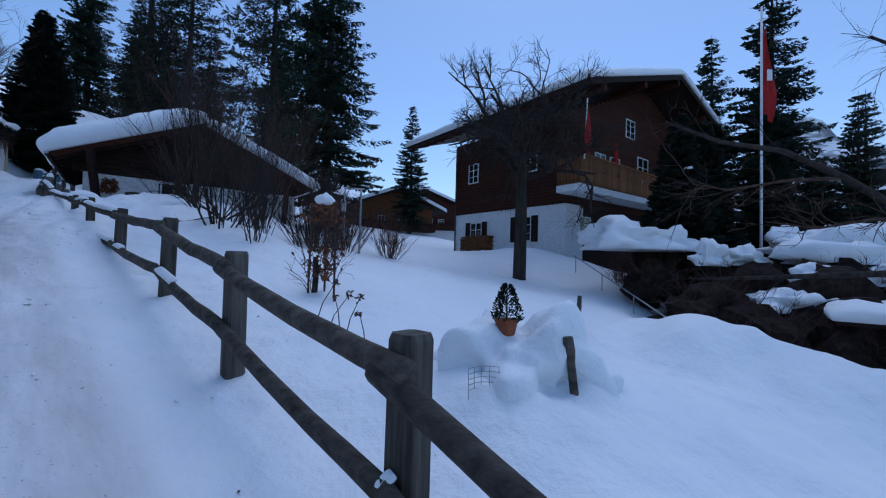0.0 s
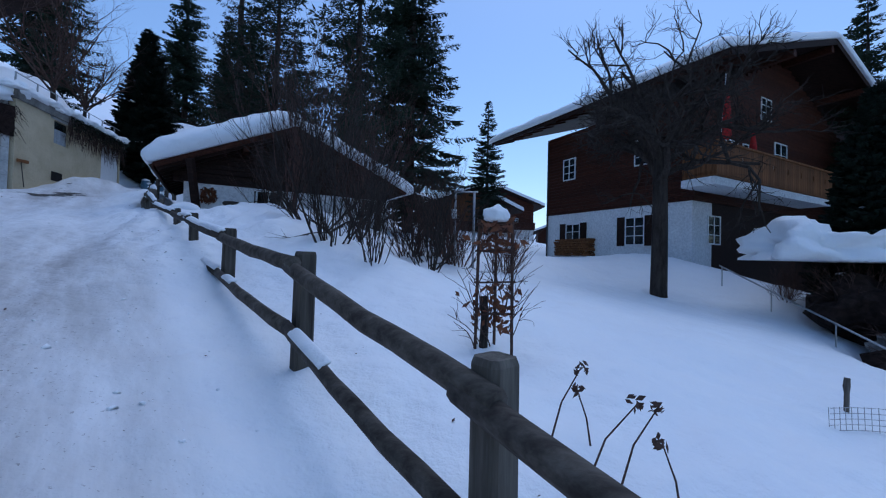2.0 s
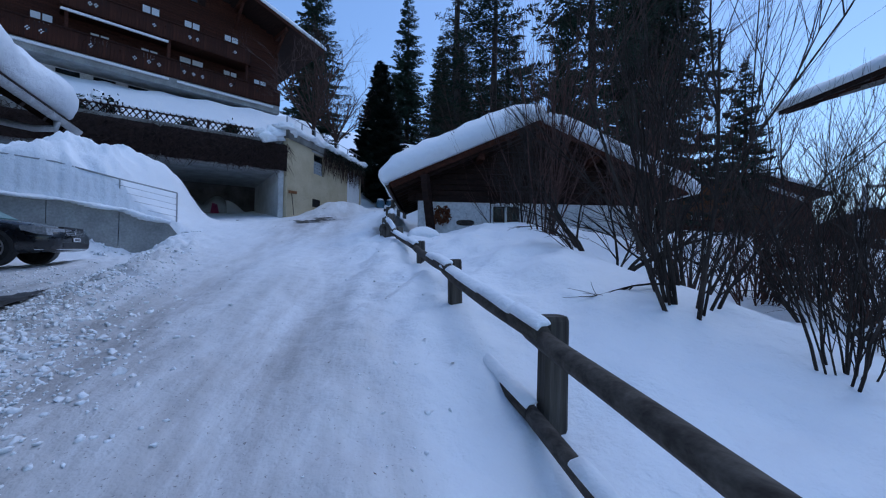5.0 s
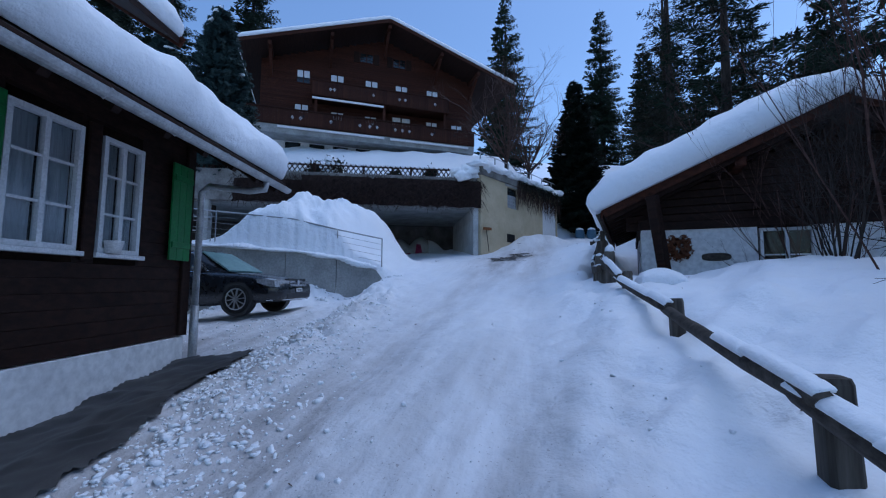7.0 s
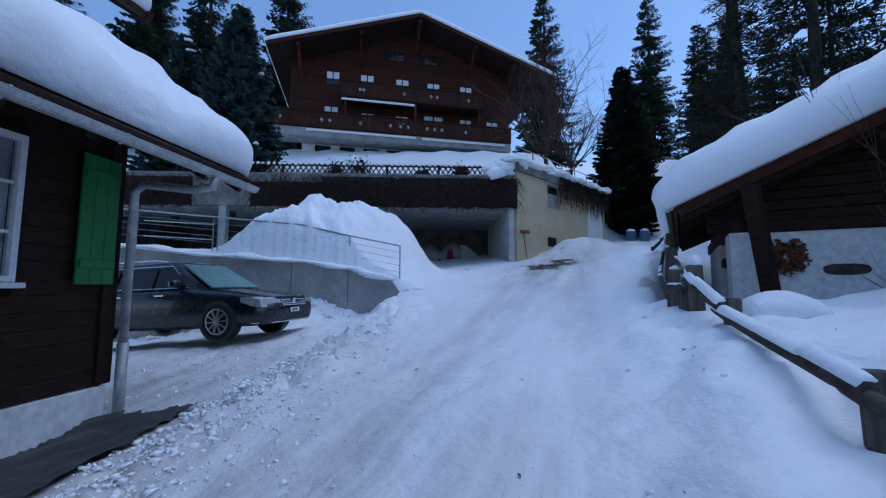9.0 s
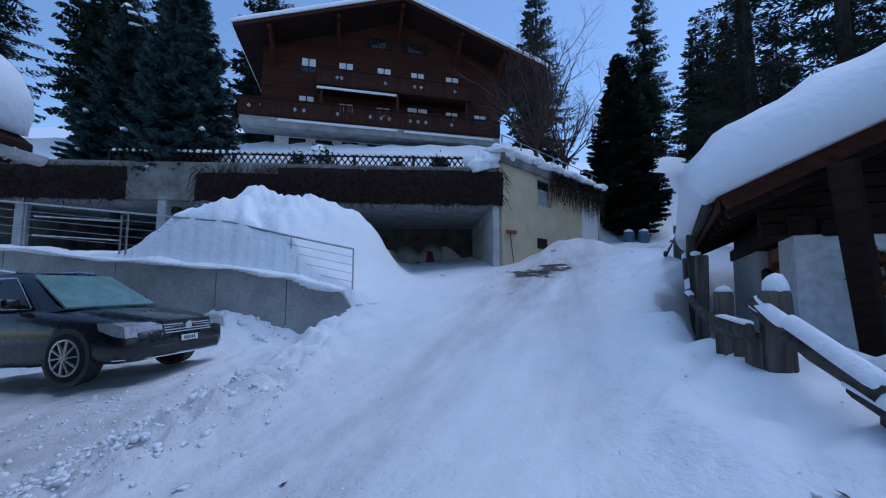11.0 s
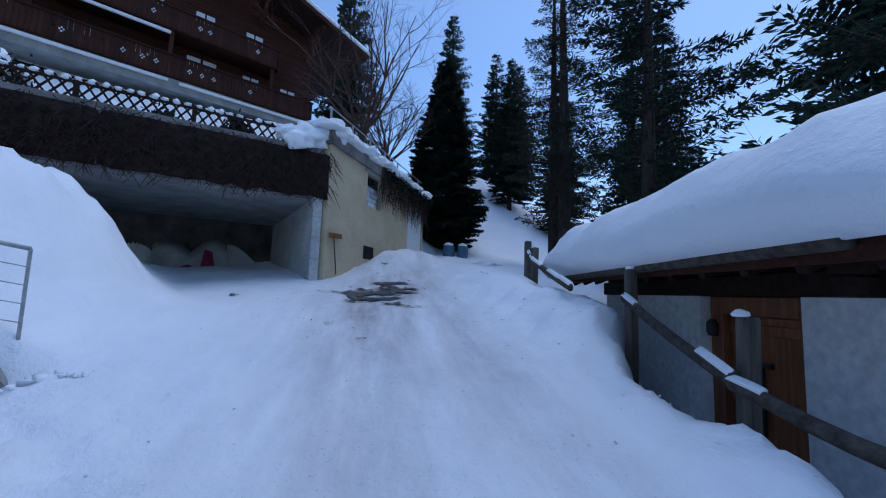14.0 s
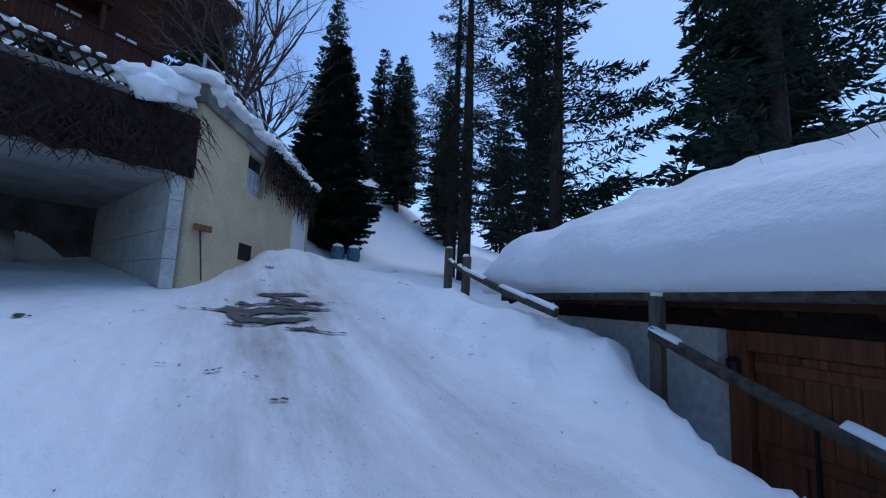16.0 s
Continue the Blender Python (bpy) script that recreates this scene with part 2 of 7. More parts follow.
GUTTER = surface("zinc_gutter", (0.34, 0.35, 0.36), (0.55, 0.56, 0.57), 5.0, 0.5, 0.5, bump=0.1, depth=0.002)
WHITE = surface("white_paint", (0.72, 0.72, 0.73), (0.82, 0.82, 0.82), 6.0, 0.45, bump=0.1, depth=0.002)
GREEN = surface("green_paint", (0.012, 0.13, 0.028), (0.022, 0.2, 0.045), 4.0, 0.5, bump=0.15, depth=0.003)
BARK = surface("bark", (0.02, 0.016, 0.014), (0.07, 0.057, 0.048), 9.0, 0.95, stretch=(1, 1, 0.25), bump=0.8, depth=0.03)
TWIG = surface("twig_bark", (0.045, 0.028, 0.022), (0.12, 0.075, 0.06), 9.0, 0.9, bump=0.2, depth=0.004)
TWIG_GREEN = surface("larch_twigs", (0.020, 0.022, 0.016), (0.060, 0.058, 0.040), 9.0, 0.9, bump=0.2, depth=0.004)
TWIG_DARK = surface("dark_creeper_stems", (0.016, 0.010, 0.009), (0.052, 0.033, 0.028), 9.0, 0.9, bump=0.2, depth=0.004)
TWIG_RED = surface("reddish_twigs", (0.05, 0.028, 0.023), (0.125, 0.072, 0.058), 9.0, 0.9, bump=0.2, depth=0.004)
NEEDLE = surface("spruce_needles", (0.011, 0.021, 0.015), (0.032, 0.052, 0.030), 3.0, 0.8, bump=0.0, vary=0.3)
NEEDLE_BLUE = surface("blue_spruce_needles", (0.020, 0.040, 0.042), (0.055, 0.09, 0.085), 3.0, 0.8, bump=0.0, vary=0.3)
NEEDLE_DARK = surface("dark_conifer_needles", (0.006, 0.013, 0.010), (0.018, 0.033, 0.02), 3.0, 0.85, bump=0.0, vary=0.3)
HEDGE = surface("dry_creeper", (0.010, 0.007, 0.006), (0.045, 0.029, 0.024), 6.0, 0.95, bump=0.6, depth=0.03)
DRYLEAF = surface("dry_leaf", (0.09, 0.035, 0.02), (0.22, 0.09, 0.045), 8.0, 0.85, bump=0.1)
ROCK = surface("grey_rock", (0.09, 0.088, 0.085), (0.28, 0.27, 0.26), 1.5, 0.9, bump=0.7, depth=0.05)
PINK = surface("dark_pink_cloth", (0.10, 0.01, 0.035), (0.2, 0.03, 0.075), 5.0, 0.9, bump=0.1)
RED = surface("red_cloth", (0.30, 0.02, 0.02), (0.48, 0.04, 0.035), 5.0, 0.85, bump=0.1)
BLACKPL = surface("black_plastic", (0.012, 0.012, 0.013), (0.03, 0.03, 0.032), 8.0, 0.55, bump=0.1, depth=0.002)
RUBBER = surface("tyre_rubber", (0.012, 0.012, 0.012), (0.03, 0.03, 0.03), 12.0, 0.85, bump=0.2, depth=0.003)
TERRACOTTA = surface("terracotta", (0.22, 0.07, 0.03), (0.38, 0.14, 0.07), 6.0, 0.85, bump=0.2)
BLUEPL = surface("blue_plastic", (0.04, 0.10, 0.16), (0.09, 0.18, 0.26), 6.0, 0.5, bump=0.1)
CURTAIN = surface("lace_curtain", (0.45, 0.47, 0.5), (0.7, 0.71, 0.73), 14.0, 0.9, stretch=(1, 1, 0.1), bump=0.4, depth=0.02)
# near-black colour standing in for unlit space behind an opening
UNLIT_INTERIOR = surface("unlit_interior", (0.01, 0.01, 0.011), (0.03, 0.028, 0.026), 2.0, 0.9, bump=0.0)


def glass_material():
    mat, nt, b = shader("window_glass", 0.05)
    b.inputs["Base Color"].default_value = (0.85, 0.9, 0.92, 1)
    b.inputs["Transmission Weight"].default_value = 1.0
    b.inputs["IOR"].default_value = 1.45
    return mat


GLASS = glass_material()


def paint_material():
    mat, nt, b = shader("dark_car_paint", 0.28, 0.15)
    n = noise_at(nt, 3.0, 5)
    nt.links.new(ramp(nt, n, [(0.3, (0.006, 0.0075, 0.010)), (0.7, (0.011, 0.013, 0.017))]), b.inputs["Base Color"])
    nt.links.new(ramp(nt, noise_at(nt, 9.0, 5), [(0.3, (0.24, 0.24, 0.24)), (0.75, (0.34, 0.34, 0.34))]), b.inputs["Roughness"])
    b.inputs["Coat Weight"].default_value = 0.5
    return mat


CARPAINT = paint_material()
ALLOY = surface("alloy_wheel", (0.42, 0.43, 0.45), (0.6, 0.61, 0.62), 20.0, 0.35, 0.8, bump=0.05)
CARGLASS = surface("dark_car_glass", (0.008, 0.012, 0.014), (0.02, 0.028, 0.03), 2.0, 0.08, bump=0.0)
SIDEGLASS = surface("tinted_car_glass", (0.004, 0.005, 0.006), (0.008, 0.01, 0.011), 2.0, 0.3, bump=0.0)
WINDSCREEN = surface("frosted_windscreen", (0.10, 0.20, 0.20), (0.20, 0.33, 0.32), 3.0, 0.35, bump=0.1, depth=0.002)
CHROME = surface("chrome", (0.6, 0.6, 0.62), (0.78, 0.78, 0.8), 20.0, 0.15, 1.0, bump=0.0)
LAMPGLASS = surface("headlamp_glass", (0.35, 0.37, 0.4), (0.7, 0.72, 0.75), 25.0, 0.1, 0.4, bump=0.0)


# ---- ground ----
def ease(t):
    t = min(1.0, max(0.0, t))
    return t * t * (3 - 2 * t)


def hump(x, y, cx, cy, rx, ry, ang=0.0, p=2.0):
    c, s = math.cos(ang), math.sin(ang)
    u, v = ((x - cx) * c + (y - cy) * s) / rx, (-(x - cx) * s + (y - cy) * c) / ry
    return math.exp(-((u * u + v * v) ** (p / 2)))


def lerp_at(x, knots):
    if x <= knots[0][0]:
        return knots[0][1]
    for (a, p), (b, q) in zip(knots, knots[1:]):
        if x <= b:
            return p + (q - p) * ease((x - a) / (b - a))
    return knots[-1][1]


def fence_coords(x, y):
    """Metres up the lane along the fence, and metres to its right."""
    return (x + 0.17) * -0.746 + (y - 1.92) * 0.665, (x + 0.17) * 0.665 + (y - 1.92) * 0.746


def ground_z(x, y, rough=True):
    cx, cy = min(16.0, max(-55.0, x)), min(60.0, max(-14.0, y))
    z = -0.0964 * cx + 0.1278 * cy + 0.163
    a, s = fence_coords(x, y)
    rim = lerp_at(a, [(15.4, 0.12), (16.4, -0.7), (18.7, -0.75), (19.4, -0.4), (20.3, 0.15), (24, 0.7)])
    # snow bank along the fence and the garden beyond it
    z += lerp_at(a, [(-3, -0.2), (1, -0.3), (2.4, -0.3), (4.6, -0.2), (7, -0.1), (9.5, 0.16), (11.5, 0.3), (13.5, 0.4), (15, 0.36), (16.5, 0.16), (18, 0.13), (19.2, 0.34), (20.2, 0.55), (24, 0.5), (28, 0.25), (32, 0.1)]) * math.exp(-((s - min(-0.15, rim - 0.35)) / 0.95) ** 2)
    if s > 0:
        z -= lerp_at(s, [(2.5, 0.0), (5, 0.3), (12, 0.95), (25, 1.9), (60, 4.0)])
        z -= 0.35 * ease(s / 2.0) * (1 - ease((a - 1.0) / 3.0)) * (1 - ease((s - 4) / 6))
        # trench along the cabin's door side
        z += 0.7 * hump(a, s, 12.6, 1.8, 2.6, 1.5, 0, 3)
    else:
        z += 0.03 * math.sin(s * 2.1) * ease((-s) / 1.0) * (1 - ease((-s - 4.5) / 1.5))
        z -= 0.18 * ease((-s - 4.8) / 1.5) * (1 - ease((a - 15) / 3)) * ease((a + 2) / 4)
    z -= 1.7 * ease((s - rim) / 0.7) * ease((a - 15.3) / 1.2) * (1 - ease((a - 22.5) / 2)) * (1 - ease((s - 8) / 3))
    # stepped path and gully on the garden's far side
    g = hump(x, y, 7.6, 11.0, 1.6, 5.5, -0.25)
    z -= 1.4 * g
    z -= 1.7 * ease((x - 5.2) / 2.5) * (1 - ease((y - 11) / 3)) * ease((y - 6.4) / 1.6)
    z += 0.75 * hump(x, y, 9.5, 18.5, 3.0, 4.5, 0.3)
    # crest of ploughed snow in front of the gully
    z += 0.62 * hump(x, y, 3.9, 6.6, 1.5, 1.0, -0.2) + 0.85 * hump(x, y, 6.6, 6.1, 2.2, 1.0, -0.1) + 1.25 * hump(x, y, 9.6, 5.6, 2.4, 1.3, -0.1) + 0.28 * hump(x, y, 1.9, 4.0, 1.6, 1.3) + 0.2 * hump(x, y, 4, 4.6, 4.5, 3) * noise.noise(Vector((x * 1.3, y * 1.3, 8)))
    # heaps
    z += 0.38 * hump(x, y, 0.66, 3.62, 1.0, 0.9, 0, 3.0) * (1 + 0.35 * noise.noise(Vector((x * 3.5, y * 3.5, 3.0))))
    z -= 0.2 * hump(x, y, -1.9, 6.3, 1.2, 1.0)
    z += 0.45 * hump(x, y, -11.6, 14.3, 2.2, 1.0, 0.69)
    z += 0.4 * hump(x, y, -5.6, 9.6, 2.0, 1.6)
    z += 0.5 * hump(x, y, -1.5, 19.0, 3.0, 3.0)
    # yard above the retaining wall
    w, tp = -(x + 19.08) * 0.922 + (y - 9.86) * 0.386, -(x + 19.08) * 0.386 - (y - 9.86) * 0.922
    k = ease((w - 0.02) / 0.3) * ease((tp + 0.9) / 1.3)
    if k > 0:
        top = lerp_at(tp, [(-0.5, 3.5), (0.7, 3.75), (2.0, 4.05), (4, 4.2), (8, 4.5), (20, 4.9)])
        z += k * (top + (4.85 - top) * ease((w - 0.6) / 5) - z)
    z += 1.85 * hump(x, y, -22.0, 8.5, 1.9, 3.0, 0.3, 3.6) * (1 + 0.22 * noise.noise(Vector((x * 1.1, y * 1.1, 6.0))) + 0.13 * noise.noise(Vector((x * 2.6, y * 2.6, 6.0))) + 0.06 * noise.noise(Vector((x * 6.1, y * 6.1, 6.0)))) + 0.25 * hump(x, y, -20.9, 10.6, 1.2, 1.4, 0.3)
    if w < 0.2:
        z -= 0.72 * ease((tp + 0.4) / 1.6) * (1 - ease((tp - 9) / 5)) * math.exp(-((w - 0.2) / 2.4) ** 2)
    # beside and behind the garages
    i, l = (x + 23.35) * -0.94 + (y - 16.2) * 0.33, (x + 23.35) * -0.33 + (y - 16.2) * -0.94
    z += 0.7 * hump(x, y, -24.15, 20.1, 2.9, 1.15, 1.985, 3.0) * (1 + 0.2 * noise.noise(Vector((x * 1.5, y * 1.5, 3.0))))
    z += 4.6 * hump(x, y, -35.5, 40.0, 7.5, 8.0)
    # drifts before the cabin's gable
    z += 0.3 * hump(x, y, -10.5, 14.5, 2.0, 1.5, 0.68) + 0.85 * hump(x, y, -8.0, 14.9, 2.0, 1.5, 0.68)
    # drift against the garden chalet
    z += 1.15 * hump(x, y, 4.6, 21.6, 4.2, 2.6, 2.23)
    side = ease((l + 9) / 4)
    hill = (7.9 + min(6.4, max(0.0, i - 7) * 0.85)) + max(0.0, i - 24) * 0.32
    z += side * ease((i - 6.9) / 0.6) * (max(hill, z) - z)
    z += (1 - side) * max(0.0, i - 7.5) * 0.2
    # the wooded slope rises away behind everything to the north-west
    z += max(0.0, i - 60) * 0.12 - max(0.0, -y - 14) * 0.1
    if rough:
        near = math.exp(-((x + 10) ** 2 + (y - 8) ** 2) / 900)
        z += 0.05 * noise.noise(Vector((x * 0.8, y * 0.8, 1.3))) + 0.10 * noise.noise(Vector((x * 0.23, y * 0.23, 4.7)))
        off = 1.0 if s > -0.6 or s < -5.2 else 0.55
        z += near * ease((s + 1.5) / 0.5) * ease((a - 7) / 4) * (1 - ease((s - 1.5) / 1)) * (0.13 * noise.noise(Vector((x * 1.9, y * 1.9, 5.5))) + 0.06 * noise.noise(Vector((x * 4.7, y * 4.7, 1.5))))
        rut = math.exp(-((s + 1.9 + 0.2 * math.sin(a * 0.4)) / 0.28) ** 2) + math.exp(-((s + 3.5 + 0.2 * math.sin(a * 0.3)) / 0.3) ** 2)
        z -= 0.05 * rut * ease((a + 6) / 4)
        z += near * 0.035 * math.exp(-((s + 0.7) / 0.5) ** 2) * noise.noise(Vector((x * 2.0, y * 2.0, 9.2)))
        chunk = ease((-s - 4.3) / 0.8) * (1 - ease((-s - 8.0) / 1.5)) * ease((a - 3) / 3) * (1 - ease((a - 17) / 3))
        chunk *= ease(((x + 13.94) * 0.48 + (y - 4.94) * 0.877 - 1.35) / 0.5)
        z += near * (0.055 * off + 0.13 * chunk) * noise.noise(Vector((x * 3.1, y * 3.1, 2.2)))
        z += near * (0.022 + 0.095 * chunk) * noise.noise(Vector((x * 7.0, y * 7.0, 7.2)))
        bed = (x + 13.94) * 0.48 + (y - 4.94) * 0.877
        z += 0.07 * chunk * ease((bed - 1.5) / 0.4) * (1 - ease((bed - 2.6) / 0.6))
        if chunk > 0.02:
            z += chunk * 0.06 * max(0.0, noise.noise(Vector((x * 13.0, y * 13.0, 4.2)))) ** 0.7
        # soft shoulder and slumped lumps where the plough leaves the bank
        edge = math.exp(-((s + 0.95 + 0.18 * math.sin(a * 0.9)) / 0.3) ** 2) * ease((a + 3) / 3) * (1 - ease((a - 17) / 4))
        z += near * edge * (0.05 + 0.1 * noise.noise(Vector((x * 1.6, y * 1.6, 12.0))) + 0.04 * noise.noise(Vector((x * 4.6, y * 4.6, 3.0))))
    return z


def wear_tone_at(x, y):
    a, s = fence_coords(x, y)
    road = ease((-s - 0.9) / 0.8) * (1 - ease((-s - 7.0) / 2.0)) * ease((a + 8) / 4) * (1 - ease((a - 45) / 6))
    w = road * (0.14 + 0.22 * math.exp(-((s + 3.5) / 0.5) ** 2) + 0.2 * math.exp(-((s + 1.9) / 0.4) ** 2))
    # broad darker tone over the lane's lower end and towards its left
    w += 0.66 * ease((-s - 0.5) / 0.45) * (1 - ease((-s - 7.0) / 2.0)) * (1 - ease((a - 8) / 7)) + 0.18 * road * ease((-s - 2.2) / 1.2) * (1 - ease((a - 14) / 6))
    w += 0.3 * road * ease((-s - 3.6) / 1.5) * (1 - ease((a - 14) / 3)) * ease((a - 2) / 3)
    w += 0.75 * hump(x, y, -20.4, 15.8, 2.8, 1.1, 2.3) + 0.42 * hump(x, y, -17.6, 13.6, 3.8, 1.4, 2.4) + 0.35 * hump(x, y, -22.5, 19.5, 5, 1.2, 2.0)
    w += 0.5 * hump(x, y, -16.6, 4.8, 1.6, 2.6, 1.0)
    return min(1.0, w)


def build_ground():
    def axis(lo, hi, f0, f1, g0, g1):
        far = [40 * 1.5 ** k for k in range(9)]
        xs = [lo - d for d in reversed(far)] + list(np.arange(lo, f0, 1.0)) + list(np.arange(f0, f1, 0.115)) + list(np.arange(g0, g1, 0.115)) + list(np.arange(f1, hi, 1.0)) + [hi + d - 38 for d in far]
        return sorted(set(round(float(v), 3) for v in xs))
    xs, ys = axis(-62, 42, -27.5, 7.0, -16.4 + 0.0425, -7.4), axis(-24, 72, -3.5, 24.0, 2.4 + 0.0425, 9.0)
    verts = [(x, y, ground_z(x, y)) for y in ys for x in xs]
    nx = len(xs)
    faces = [(j * nx + i, j * nx + i + 1, (j + 1) * nx + i + 1, (j + 1) * nx + i) for j in range(len(ys) - 1) for i in range(nx - 1)]
    me = bpy.data.meshes.new("ground")
    me.from_pydata(verts, [], faces)
    me.polygons.foreach_set("use_smooth", [True] * len(faces))
    at = me.attributes.new("wear_tone", "FLOAT", "POINT")
    at.data.foreach_set("value", [wear_tone_at(v[0], v[1]) for v in verts])
    me.materials.append(SNOW)
    tagged(new("ground", me), "snow-covered sloping ground with a packed grey lane", "ground", "", "structure")


build_ground()


def build_asphalt():
    """The bare strip along the wooden house and the bare patch in the lane."""
    def sheet(name, inside, x0, x1, y0, y1, label, lift):
        bm, idx = mesh(), {}
        st = 0.04
        for i in range(int((x1 - x0) / st) + 1):
            for j in range(int((y1 - y0) / st) + 1):
                x, y = x0 + i * st, y0 + j * st
                if inside(x, y) > 0:
                    idx[i, j] = bm.verts.new((x, y, ground_z(x, y) + lift))
        for (i, j) in list(idx):
            q = [(i, j), (i + 1, j), (i + 1, j + 1), (i, j + 1)]
            if all(k in idx for k in q):
                bm.faces.new([idx[k] for k in q])
        single(name, bm, ASPHALT, label, "asphalt", kind="structure", smooth=True)

    def strip(x, y):
        u, n = (x + 13.94) * 0.877 + (y - 4.94) * -0.48, (x + 13.94) * 0.48 + (y - 4.94) * 0.877
        k = 0.13 * noise.noise(Vector((x * 1.1, y * 1.1, 0.4))) + 0.09 * noise.noise(Vector((x * 4.3, y * 4.3, 0.4))) + 0.05 * noise.noise(Vector((x * 11, y * 11, 0.4)))
        return min(n - 0.02, 1.25 + 0.45 * ease((u - 1) / 3) + k - n, u + 0.1 + 2 * k, 7 - u)

    def patch(x, y):
        u, v = 0.94 * x + 0.34 * y, -0.34 * x + 0.94 * y
        return hump(x, y, -20.7, 15.9, 1.9, 0.85, 2.35) + 0.95 * noise.noise(Vector((u * 1.0, v * 3.6, 9))) + 0.5 * noise.noise(Vector((u * 3.5, v * 9, 2))) - 0.6
    sheet("pavement", strip, -15.5, -7, 0, 7, "bare wet asphalt strip beside the wooden house", 0.05)
    sheet("road", patch, -24, -18, 13, 19, "thawed wet asphalt patch in the snowy lane", 0.03)


build_asphalt()


# ---- mountain and sky-line ----
def build_mountain():
    bm = mesh()
    rows = []
    for k in range(61):
        az = radians(14 + 62 * k / 60)
        crest = 330 * ease((k - 1) / 14) * (0.82 + 0.28 * math.sin(k * 0.28 + 0.6)) + 40 * noise.noise(Vector((k * 0.35, 0, 2)))
        row = []
        for j in range(14):
            f = j / 13
            d = 800 + 520 * f
            z = -40 + (crest + 40) * f ** 0.9 + 45 * f * noise.noise(Vector((k * 0.4, j * 0.7, 1))) + 20 * f * noise.noise(Vector((k * 1.1, j * 1.9, 5)))
            row.append(bm.verts.new((d * math.sin(az), d * math.cos(az), z)))
        rows.append(row)
    for r0, r1 in zip(rows, rows[1:]):
        for j in range(13):
            bm.faces.new((r0[j], r1[j], r1[j + 1], r0[j + 1]))
    mat, nt, b = shader("alpine_rock_and_snow", 0.9)
    n = noise_at(nt, 0.012, 8, (1, 1, 2.2), 0.65)
    nt.links.new(ramp(nt, n, [(0.42, (0.16, 0.17, 0.19)), (0.5, (0.3, 0.31, 0.33)), (0.56, (0.78, 0.8, 0.83))]), b.inputs["Base Color"])
    single("mountain_backdrop", bm, mat, "steep grey rock mountain streaked with snow", "mountain", kind="structure")


build_mountain()


# ---- fence along the lane ----
POSTS = [(1.5, 0.28, 0.45, 0.10), (-0.17, 1.92, 1.22, 0.088), (-1.86, 3.58, 1.60, 0.082), (-3.57, 5.15, 2.02, 0.078), (-5.78, 7.09, 2.34, 0.08), (-7.36, 8.26, 2.68, 0.07),
         (-9.31, 10.0, 2.97, 0.07), (-10.87, 11.1, 3.33, 0.072), (-11.74, 11.74, 3.72, 0.09), (-12.5, 12.3, 3.70, 0.075), (-13.6, 13.42, 4.17, 0.07), (-14.83, 14.98, 4.66, 0.065),
         (-18.1, 18.75, 5.49, 0.08), (-19.02, 20.2, 5.87, 0.09)]


